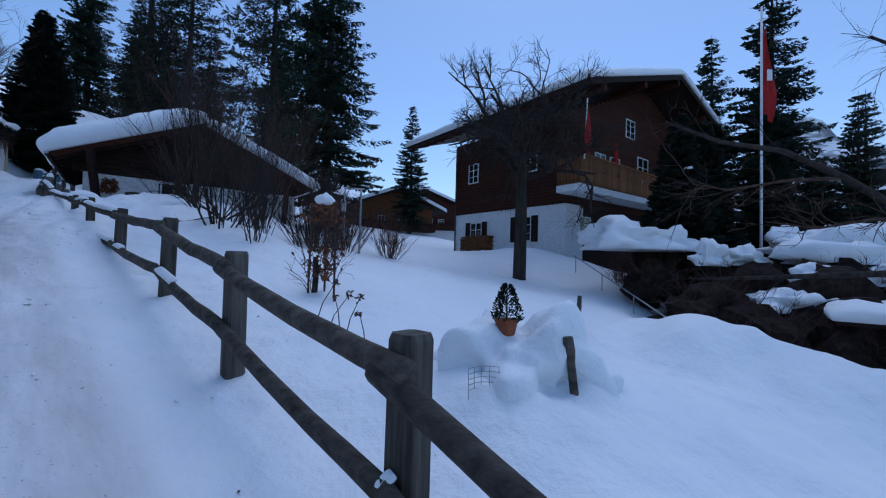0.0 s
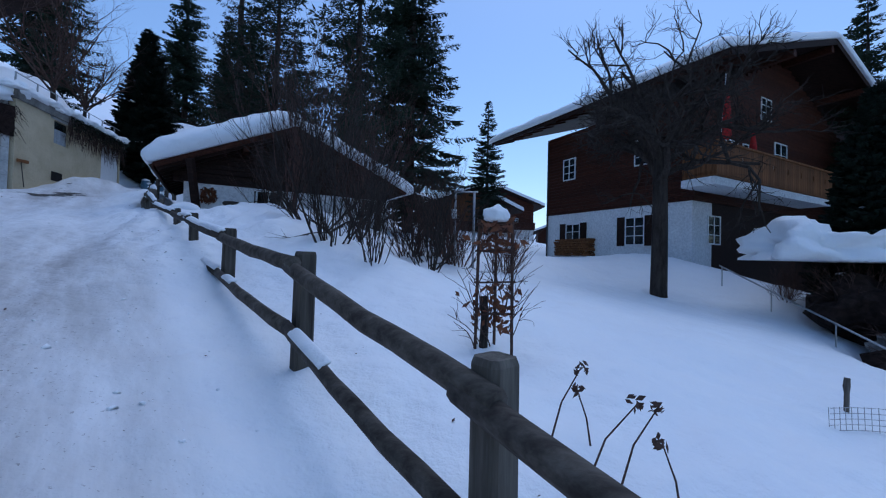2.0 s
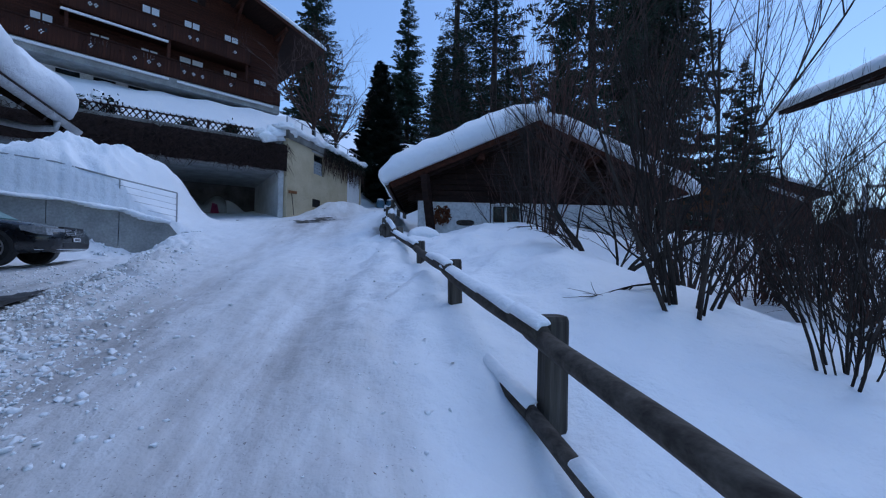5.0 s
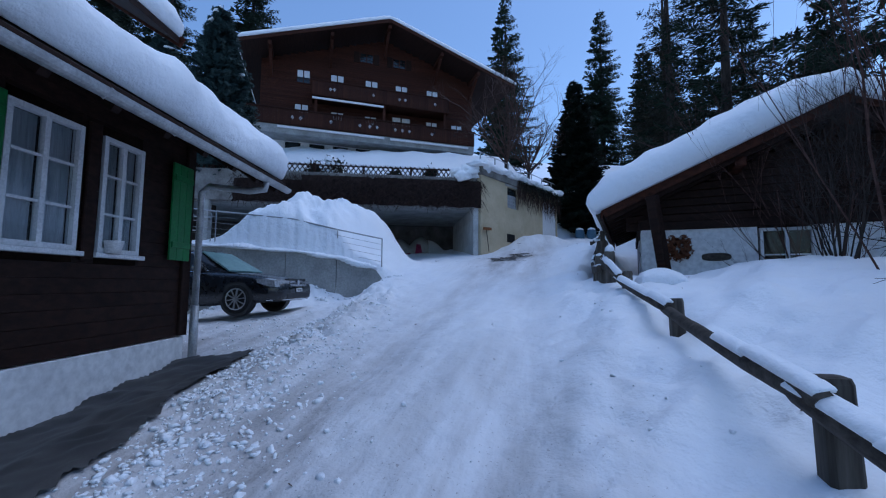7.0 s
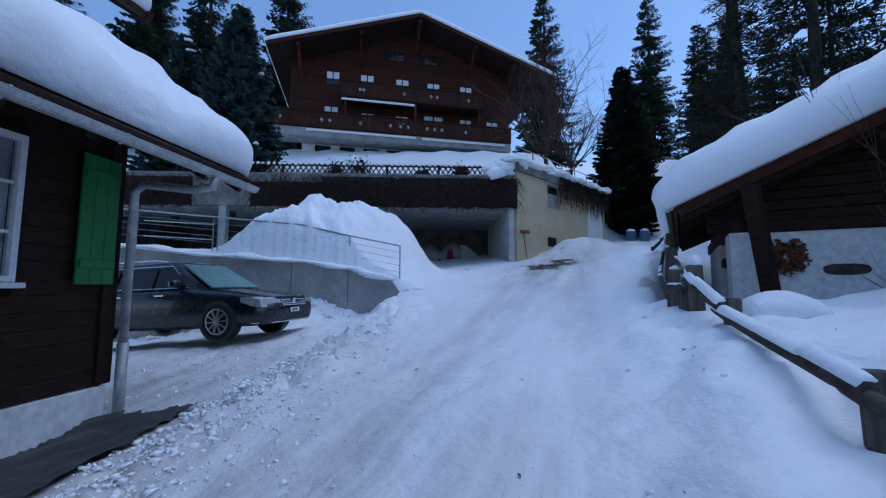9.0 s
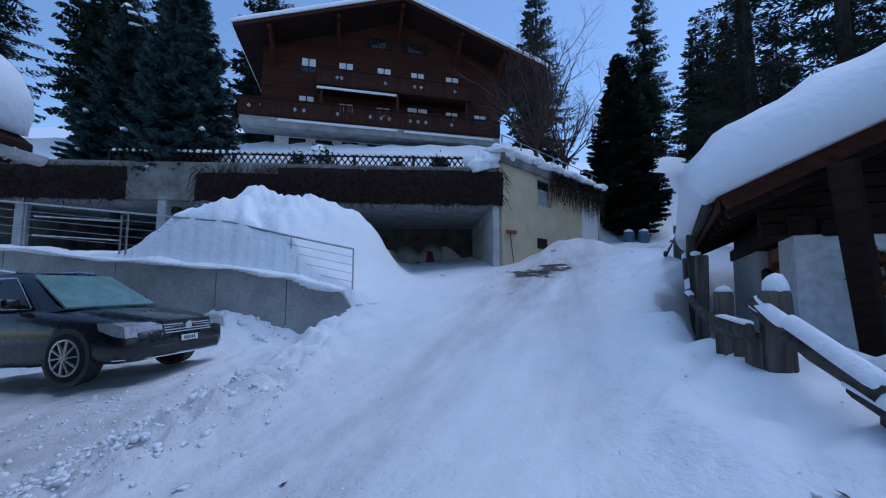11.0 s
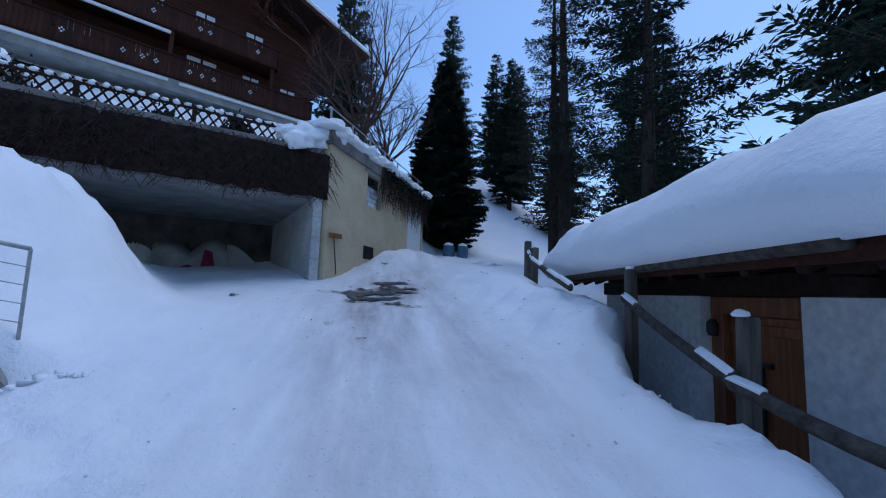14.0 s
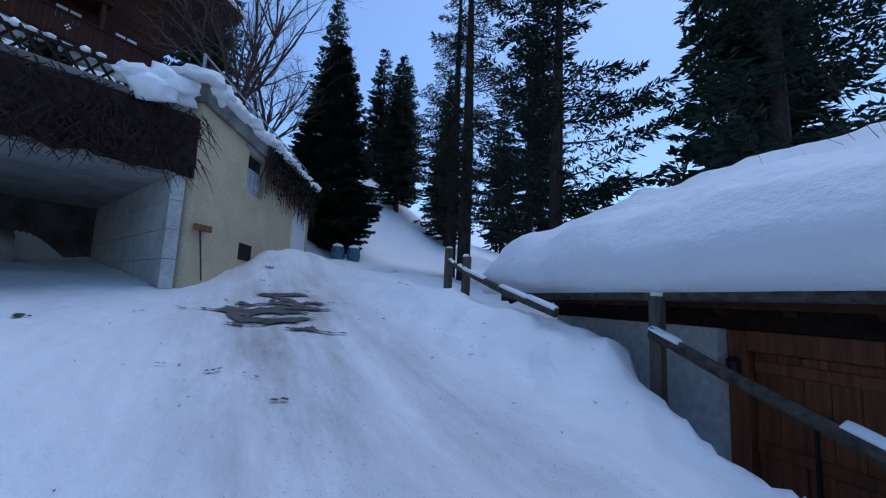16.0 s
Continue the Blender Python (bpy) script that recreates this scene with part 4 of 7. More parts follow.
def build_retaining_wall():
    # x runs back from the low end, y into the bank
    knots = [(0.0, 3.2), (0.35, 3.6), (0.75, 3.66), (1.6, 3.92), (3.0, 4.11), (5.3, 4.25), (8.0, 4.5), (16, 5.0)]
    root = thing("retaining_wall", "low grey concrete retaining wall with stained face", "wall", kind="structure")
    for k, (a, b) in enumerate(((0.02, 1.5), (1.52, 3.1), (3.12, 5.4), (5.42, 8.0), (8.02, 16.0))):
        bm = mesh()
        n = 6
        poly = [(a, 1.6)] + [(b, 1.6)] + [(a + (b - a) * (n - i) / n, lerp_at(a + (b - a) * (n - i) / n, knots)) for i in range(n + 1)]
        prism(bm, poly, 0.0, 0.25, WALL)
        part("wall_panel", bm, CONCRETE, root)
    bm = mesh()
    # snow lying along the top
    for k in range(66):
        x = 0.5 + k * 0.15
        z = lerp_at(x, knots)
        p = WALL @ Vector((x, 0.24, z + 0.0))
        blob(bm, p, 0.4, 0.26, 0.1 + 0.03 * math.sin(k * 0.75) + 0.02 * math.sin(k * 0.31), k * 0.12, 0.25, 2, 0.3)
    part("wall_snow", bm, SNOW, root, "", True)


build_retaining_wall()


def build_handrail():
    root = thing("handrail", "grey galvanised steel handrail with wires on the wall", "railing")
    pts = [(0.1, 4.58), (1.56, 4.87), (3.03, 5.2), (5.45, 5.41), (7.9, 5.63), (10.5, 5.85)]
    up = [WALL @ Vector((x, 0.3, z)) for x, z in pts]
    bm = mesh()
    tube(bm, [p for p in up], 0.024, 8)
    part("top_rail", bm, METAL, root, "", True)
    for p in up:
        bm = mesh()
        beam(bm, p, (p.x, p.y, p.z - 1.25), 0.05, 0.03)
        part("post", bm, METAL, root)
    for k in range(1, 5):
        bm = mesh()
        tube(bm, [p - Vector((0, 0, 0.19 * k)) for p in up], 0.006, 5)
        part("wire", bm, METAL, root)
    gate = mesh()
    a, b = WALL @ Vector((5.6, 0.3, 0)), WALL @ Vector((7.7, 0.3, 0))
    for z in (5.2, 4.75):
        beam(gate, (a.x, a.y, z), (b.x, b.y, z + 0.12), 0.03, 0.03)
    beam(gate, (a.x, a.y, 4.4), (a.x, a.y, 5.35), 0.03, 0.03)
    part("gate_frame", gate, METAL, root)


build_handrail()


# ---- parked estate car ----
def build_car():
    hx, hy = 0.53, 0.848
    # front right wheel stands at (-17.08, 5.73)
    fx, tw = 1.36, 0.78
    ox, oy = -17.08 - (hx * fx + hy * tw) * 1.055, 5.73 - (hy * fx - hx * tw) * 1.055
    z0 = 2.31
    M = Matrix.Translation((ox, oy, z0)) @ Matrix.Rotation(math.atan2(hy, hx), 4, "Z") @ Matrix.Rotation(radians(-3.0), 4, "Y") @ Matrix.Scale(1.055, 4)
    root = thing("parked_car", "dark grey estate car with alloy wheels parked by the wall", "car", M)
    # lengthwise profile (x forward): stations of sill, belt and roof half widths
    st = [(-2.35, 0.55, 0.85, 0.72, 0.70), (-2.3, 0.36, 0.95, 0.84, 0.78), (-1.9, 0.25, 0.98, 0.9, 0.86), (-1.0, 0.2, 0.97, 0.91, 0.89), (0, 0.2, 0.95, 0.91, 0.9), (0.8, 0.2, 0.93, 0.91, 0.89),
          (1.1, 0.22, 0.90, 0.905, 0.86), (1.6, 0.22, 0.84, 0.9, 0.83), (2.0, 0.22, 0.76, 0.87, 0.77), (2.25, 0.24, 0.68, 0.8, 0.68), (2.36, 0.3, 0.6, 0.66, 0.58)]
    bm = mesh()
    rings = []
    for x, zs, zb, wb, wt in st:
        mid = (zs + zb) / 2
        prof = [(wb * 0.9, zs), (wb, zs + 0.1), (wb, mid + 0.05), (wb * 0.985, zb - 0.06), (wt * 0.93, zb), (wt * 0.5, zb + 0.03), (0, zb + 0.04)]
        full = [(-y, z) for y, z in prof] + [(y, z) for y, z in prof[-2::-1]]
        rings.append([bm.verts.new((x, y, z)) for y, z in full])
    for r0, r1 in zip(rings, rings[1:]):
        for i in range(len(r0) - 1):
            bm.faces.new((r0[i], r0[i + 1], r1[i + 1], r1[i]))
        bm.faces.new((r0[-1], r0[0], r1[0], r1[-1]))
    bm.faces.new(rings[0])
    bm.faces.new(rings[-1][::-1])
    body = part("body", bm, CARPAINT, root, "dark grey metallic paint", True)
    # glasshouse
    gh = [(-2.25, 0.95, 0.66, 0.95, 0.68), (-1.95, 1.38, 0.60, 0.97, 0.80), (-1.2, 1.49, 0.60, 0.96, 0.83), (-0.2, 1.515, 0.60, 0.95, 0.84), (0.25, 1.48, 0.58, 0.94, 0.83), (1.05, 0.95, 0.62, 0.92, 0.79)]
    bm = mesh()
    rings = []
    for x, zr, wr, zb, wb in gh:
        rings.append([bm.verts.new((x, y, z)) for y, z in ((-wb, zb), (-(wr * 0.62 + wb * 0.38), zb + (zr - zb) * 0.62), (-wr, zr - 0.03), (-wr * 0.6, zr + 0.01), (0, zr + 0.015), (wr * 0.6, zr + 0.01), (wr, zr - 0.03), ((wr * 0.62 + wb * 0.38), zb + (zr - zb) * 0.62), (wb, zb))])
    for r0, r1 in zip(rings, rings[1:]):
        for i in range(8):
            bm.faces.new((r0[i], r0[i + 1], r1[i + 1], r1[i]))
    bm.faces.new(rings[0])
    part("roof", bm, CARPAINT, root, "", True)
    # side windows, windscreen
    for sgn in (-1, 1):
        for xa, xb in ((-1.75, -1.0), (-0.93, -0.12), (-0.05, 0.62)):
            bm = mesh()
            q = []
            for x, top in ((xa, False), (xb, False), (xb - (0.28 if xb > 0.5 else 0.02), True), (xa + (0.12 if xa < -1.5 else 0.0), True)):
                y, z = (0.655, 1.4) if top else (0.825, 1.0)
                if xb > 0.5 and top and x > 0.2:
                    x = 0.18
                q.append(bm.verts.new((x, sgn * (y + 0.022), z)))
            q2 = [bm.verts.new((v.co.x, v.co.y - sgn * 0.02, v.co.z)) for v in q]
            bm.faces.new(q)
            bm.faces.new(q2[::-1])
            for i in range(4):
                bm.faces.new((q[i], q[(i + 1) % 4], q2[(i + 1) % 4], q2[i]))
            part("side_window", bm, SIDEGLASS, root)
        bm = mesh()
        tube(bm, [(-1.7, sgn * 0.56, 1.5), (-1.6, sgn * 0.56, 1.55), (-0.3, sgn * 0.57, 1.56), (0.0, sgn * 0.56, 1.51)], 0.02, 6)
        part("roof_rail", bm, CHROME, root)
        bm = mesh()
        tube(bm, [(-1.8, sgn * 0.852, 0.985), (-0.6, sgn * 0.86, 0.985), (0.7, sgn * 0.845, 0.975)], 0.011, 5)
        tube(bm, [(-1.78, sgn * 0.845, 0.99), (-1.66, sgn * 0.685, 1.415), (-0.8, sgn * 0.69, 1.425), (0.2, sgn * 0.685, 1.415), (0.45, sgn * 0.77, 1.22), (0.7, sgn * 0.845, 0.98)], 0.009, 5)
        part("window_trim", bm, CHROME, root, "thin chrome window surround")
        bm = mesh()
        box(bm, 0.42, 0.58, sgn * 0.86 - (0.0 if sgn > 0 else 0.2), sgn * 0.86 + (0.2 if sgn > 0 else 0.0), 0.98, 1.12, None, 0.03)
        part("door_mirror", bm, CARPAINT, root, "", True)
        for xh in (0.0, -0.95):
            part("door_handle", box(mesh(), xh, xh + 0.2, sgn * 0.905 - 0.015, sgn * 0.905 + 0.02, 0.83, 0.86, None, 0.006), CHROME, root)
    bm = mesh()
    q = [bm.verts.new(p) for p in ((0.33, -0.56, 1.46), (0.33, 0.56, 1.46), (1.08, 0.7, 0.975), (1.08, -0.7, 0.975))]
    q2 = [bm.verts.new(v.co + Vector((-0.01, 0, -0.03))) for v in q]
    bm.faces.new(q)
    bm.faces.new(q2[::-1])
    for i in range(4):
        bm.faces.new((q[i], q[(i + 1) % 4], q2[(i + 1) % 4], q2[i]))
    ws = part("windscreen", bm, WINDSCREEN, root, "frosted greenish windscreen")
    # nose: grille, lamps, bumper intake, plate
    bm = mesh()
    for k in range(5):
        z = 0.56 + k * 0.035
        box(bm, 2.27 - 0.0 * k, 2.375 - 0.012 * k, -0.42, 0.42, z, z + 0.016)
    part("grille", bm, CHROME, root, "chrome grille bars")
    part("grille_recess", box(mesh(), 2.24, 2.335, -0.44, 0.44, 0.545, 0.735), BLACKPL, root)
    part("badge", lathe(mesh(), [(0.065, 0), (0.065, 0.012), (0.05, 0.018)], 18, Matrix.Translation((2.352, 0, 0.65)) @ Matrix.Rotation(radians(90), 4, "Y")), CHROME, root)
    for sgn in (-1, 1):
        bm = mesh()
        prism(bm, [(2.365, 0.55), (2.12, 0.575), (1.88, 0.66), (1.86, 0.745), (2.08, 0.745), (2.345, 0.69)], sgn * 0.45, sgn * 0.895)
        for v in bm.verts:
            if abs(v.co.y) > 0.7:
                v.co.x -= 0.12 if v.co.x > 2.2 else 0.04
        part("headlight", bm, LAMPGLASS, root, "clear headlight")
        part("fog_light", box(mesh(), 2.16, 2.27, sgn * 0.62 - 0.14, sgn * 0.62 + 0.14, 0.345, 0.40, None, 0.015), LAMPGLASS, root)
    bm = mesh()
    box(bm, 2.25, 2.375, -0.6, 0.6, 0.285, 0.42, None, 0.02)
    part("lower_intake", bm, BLACKPL, root)
    bm = mesh()
    tube(bm, [(2.02, -0.86, 0.27), (2.3, -0.62, 0.265), (2.39, 0, 0.265), (2.3, 0.62, 0.265), (2.02, 0.86, 0.27)], 0.014, 6)
    part("chrome_trim", bm, CHROME, root)
    part("number_plate", box(mesh(), 2.372, 2.388, -0.15, 0.15, 0.43, 0.51, None, 0.004), WHITE, root, "white number plate")
    bm = mesh()
    for k in range(6):
        box(bm, 2.388, 2.391, -0.11 + k * 0.036, -0.09 + k * 0.036, 0.445, 0.495)
    part("plate_marks", bm, BLACKPL, root)
    # wheels
    for x in (1.36, -1.36):
        for sgn in (-1, 1):
            arch = mesh()
            tube(arch, [(x, sgn * 0.70, 0.33), (x, sgn * 0.905, 0.33)], 0.375, 28)
            part("wheel_arch", arch, BLACKPL, root)
            wm = Matrix.Translation((x, sgn * 0.80, 0.325)) @ Matrix.Rotation(radians(-90 * sgn), 4, "X")
            bm = mesh()
            lathe(bm, [(0.24, -0.1), (0.31, -0.105), (0.325, -0.07), (0.325, 0.07), (0.31, 0.11), (0.235, 0.112)], 28, wm)
            tyre = part("wheel", bm, RUBBER, root, "", True)
            bm = mesh()
            lathe(bm, [(0.238, 0.105), (0.238, 0.12), (0.215, 0.124), (0.21, 0.08)], 28, wm)
            for k in range(10):
                an = 2 * math.pi * k / 10
                beam(bm, wm @ Vector((0.03 * math.cos(an), 0.03 * math.sin(an), 0.125)), wm @ Vector((0.222 * math.cos(an + 0.1), 0.222 * math.sin(an + 0.1), 0.12)), 0.035, 0.02)
            lathe(bm, [(0.05, 0.11), (0.05, 0.135), (0.03, 0.14)], 12, wm)
            part("rim", bm, ALLOY, tyre, "silver ten-spoke alloy rim")


build_car()


# ---- carport and garage under the terrace ----
def build_garage():
    root = thing("garage", "concrete carport with cream garage wall under a snowy terrace", "garage", Matrix.Translation((-23.35, 16.2, 4.5)))
    # x runs left along the open front, y inwards
    L = Matrix(((-0.331, -0.9436, 0, 0), (-0.9436, 0.331, 0, 0), (0, 0, 1, 0), (0, 0, 0, 1)))
    S = Matrix(((-0.401, -0.916, 0, 0), (0.916, -0.401, 0, 0), (0, 0, 1, 0), (0, 0, 0, 1)))

    def add(name, bm, mat, label="", smooth=False, m=L, parent=None):
        bmesh.ops.transform(bm, matrix=m, verts=bm.verts[:])
        return part(name, bm, mat, parent or root, label, smooth)
    add("beam", box(mesh(), 0.25, 19.5, 0.0, 0.4, 2.36, 3.8, None, 0.01), CONCRETE_DARK, "stained concrete edge beam")
    bm = mesh()
    for k in range(5):
        box(bm, 0.15, 0.40, 0.02, 7.0, -0.6 + k * 0.6, -0.6 + k * 0.6 + 0.592, None, 0.006)
    pieces(lambda n, b, mt, lb, sm, pr: add(n, b, mt, lb, sm, L), "wall_panel", bm, CONCRETE_PALE)
    # back wall coloured near black for the shade deep in the carport
    add("back_wall", box(mesh(), 0.4, 19.5, 6.7, 7.0, -0.6, 2.4), CONCRETE_SHADED)
    add("ceiling_slab", box(mesh(), 0.4, 19.5, 0.4, 6.7, 2.32, 2.6), CONCRETE)
    add("end_wall", box(mesh(), 19.2, 19.5, 0.4, 6.7, -0.6, 2.32), CONCRETE_DARK)
    for x in (7.1, 12.75, 17.8):
        add("column", box(mesh(), x - 0.16, x + 0.16, 0.05, 0.37, -0.6, 2.36, None, 0.015), CONCRETE, "grey concrete column")
    add("terrace_slab", box(mesh(), 0.3, 19.5, 0.4, 7.2, 3.3, 3.55), CONCRETE_DARK)
    # cream side wall with window, vent and white door panel
    bm = mesh()
    holes = (2.46, 3.62, 2.72, 3.86)
    a, b, c, d = holes
    for x0, x1, z0, z1 in ((0.0, a, -0.6, 4.0), (b, 6.6, -0.6, 4.0), (a, b, -0.6, c), (a, b, d, 4.0), (6.6, 8.6, 3.8, 4.0), (8.5, 8.7, -0.6, 3.8)):
        box(bm, x0, x1, 0, 0.25, z0, z1)
    pieces(lambda n, b, mt, lb, sm, pr: add(n, b, mt, lb, sm, S), "side_wall", bm, CREAM, "cream plastered wall")
    add("door_panel", box(mesh(), 6.62, 8.48, 0.03, 0.1, -0.4, 3.79), WHITE, "pale grey door panel", False, S)
    win = add("window", box(mesh(), a, b, 0.15, 0.2, c, d), CARGLASS, "dark window over glass blocks", False, S)
    for i in range(4):
        for j in range(4):
            w = (b - a - 0.06) / 4
            add("glass_block", box(mesh(), a + 0.03 + i * w + 0.01, a + 0.03 + (i + 1) * w - 0.01, 0.1, 0.15, c + 0.04 + j * 0.18, c + 0.21 + j * 0.18, None, 0.012), LAMPGLASS, "", False, S, win)
    add("lintel", box(mesh(), a - 0.25, b + 0.25, -0.012, 0.02, d + 0.02, d + 0.32), CONCRETE, "", False, S)
    add("vent", box(mesh(), 2.4, 3.2, -0.015, 0.03, 0.85, 1.3, None, 0.008), UNLIT_INTERIOR, "dark cellar vent", False, S)
    add("parapet", box(mesh(), -0.1, 9.0, -0.1, 0.4, 4.0, 4.42, None, 0.015), CONCRETE_DARK, "stained concrete parapet", False, S)
    deck = mesh()
    v = [deck.verts.new(p) for p in (L @ Vector((0.3, 0.1, 4.0)), S @ Vector((0.0, 0.26, 4.0)), S @ Vector((8.7, 0.26, 4.0)), L @ Vector((-3.0, 9.0, 4.0)), L @ Vector((0.3, 7.0, 4.0)))]
    top = [deck.verts.new(p.co + Vector((0, 0, 0.2))) for p in v]
    deck.faces.new(v)
    deck.faces.new(top[::-1])
    for i in range(5):
        deck.faces.new((v[i], v[(i + 1) % 5], top[(i + 1) % 5], top[i]))
    part("garage_roof", deck, CONCRETE_DARK, root)
    # snow on the parapet, in lumps
    for k in range(20):
        x = -0.1 + k * 0.47
        bm = mesh()
        blob(bm, (x, 0.12, 4.5 + 0.05 * math.sin(k * 1.7)), 0.42, 0.4, 0.2 + 0.1 * abs(math.sin(k * 2.3)), k * 1.1, 0.45, 3, 0.5)
        add("parapet_snow", bm, SNOW, "", True, S)
    bm = mesh()
    for k, (x, y, z, r) in enumerate(((0.0, 0.3, 4.45, 0.55), (0.6, 0.0, 4.1, 0.5), (0.95, -0.2, 3.85, 0.42), (0.15, 0.4, 4.6, 0.42), (1.2, 0.0, 4.05, 0.4))):
        blob(bm, (x, y, z), r, r * 0.6, r * 0.6, k * 2.2 + 1, 0.45, 3)
    add("corner_snow", bm, SNOW, "heaped snow clinging to the corner", True)
    # railing on the parapet
    for k in range(7):
        x = 0.2 + k * 1.35
        bm = mesh()
        beam(bm, (x, 0.2, 4.4), (x, 0.2, 5.25), 0.05, 0.05)
        add("rail_post", bm, METAL, "", False, S)
    bm = mesh()
    beam(bm, (0.2, 0.2, 5.23), (0.9 + 8, 0.2, 5.23), 0.03, 0.03)
    add("railing_bar", bm, METAL, "", False, S)
    return L, S


GL, GS = build_garage()
GARAGE = Matrix.Translation((-23.35, 16.2, 4.5))


def scatter_strands(bm, rng, count, x0, x1, z0, z1, y, droop, thick=0.008, out=0.16):
    """Tangled dry stems hanging over a face in the local x-z plane."""
    for _ in range(count):
        x, z = rng.uniform(x0, x1), rng.uniform(z0, z1)
        ln = rng.uniform(0.25, 0.8) * droop
        dx = rng.uniform(-0.5, 0.5)
        p = Vector((x, y - rng.uniform(0, out), z))
        q = p + Vector((dx * 0.5, rng.uniform(-0.08, 0.05), -ln * 0.4))
        r = q + Vector((dx * 0.6, rng.uniform(-0.05, 0.05), -ln * 0.6))
        tube(bm, [p, q, r], [thick, thick * 0.8, thick * 0.4], 3, False)


def build_creeper():
    rng = random.Random(8)
    root = thing("dry_creeper", "tangled brown leafless creeper hanging over the concrete beam", "creeper", GARAGE @ GL)
    for x0, x1, k in ((0.0, 5.3, 1.05), (5.2, 8.6, 1.05), (8.4, 11.6, 0.85), (14.0, 19.3, 1.0)):
        bm = mesh()
        nx, nz = int((x1 - x0) / 0.18), 8
        grid = {}
        for i in range(nx + 1):
            for j in range(nz + 1):
                x, z = x0 + (x1 - x0) * i / nx, 2.32 + 1.25 * j / nz * k
                e = math.sin(math.pi * min(1, max(0, i / nx))) ** 0.3 * math.sin(math.pi * (0.08 + 0.84 * j / nz)) ** 0.5
                y = 0.02 - 0.22 * e - 0.12 * noise.noise(Vector((x * 2.2, z * 3.0, 3))) * e - 0.05 * noise.noise(Vector((x * 7, z * 7, 1)))
                grid[i, j] = bm.verts.new((x + 0.06 * noise.noise(Vector((x * 5, z * 5, 7))), y, z + 0.12 * noise.noise(Vector((x * 3, 2, 7))) * (j == 0)))
        for i in range(nx):
            for j in range(nz):
                bm.faces.new((grid[i, j], grid[i + 1, j], grid[i + 1, j + 1], grid[i, j + 1]))
        part("creeper_mat", bm, HEDGE, root)
        bm = mesh()
        scatter_strands(bm, rng, int((x1 - x0) * 130), x0, x1, 2.5, 3.7, -0.1, 0.8, 0.012, 0.22)
        part("stem_tangle", bm, TWIG_DARK, root)
    root2 = thing("ivy_creeper", "dark green-brown creeper hanging from the garage parapet", "creeper", GARAGE @ GS)
    bm = mesh()
    scatter_strands(bm, rng, 420, 3.3, 8.7, 3.6, 4.4, -0.05, 1.5, 0.012, 0.2)
    part("stem_tangle", bm, TWIG, root2)
    bm = mesh()
    leaves(bm, rng, 1500, lambda: Vector((rng.uniform(3.4, 8.9), -0.12 - abs(rng.gauss(0, 0.14)), 4.35 - abs(rng.gauss(0, 0.33)) * (1 + 0.7 * math.sin(rng.uniform(0, 9))))), 0.07)
    part("foliage", bm, NEEDLE_DARK, root2)


def leaves(bm, rng, count, place, size):
    for _ in range(count):
        p = place()
        a = Vector((rng.uniform(-1, 1), rng.uniform(-1, 1), rng.uniform(-1, 1))).normalized()
        b = a.orthogonal().normalized()
        s = size * rng.uniform(0.6, 1.3)
        v = [bm.verts.new(p + a * s), bm.verts.new(p + b * s * 0.5), bm.verts.new(p - a * s), bm.verts.new(p - b * s * 0.5)]
        bm.faces.new(v)


build_creeper()


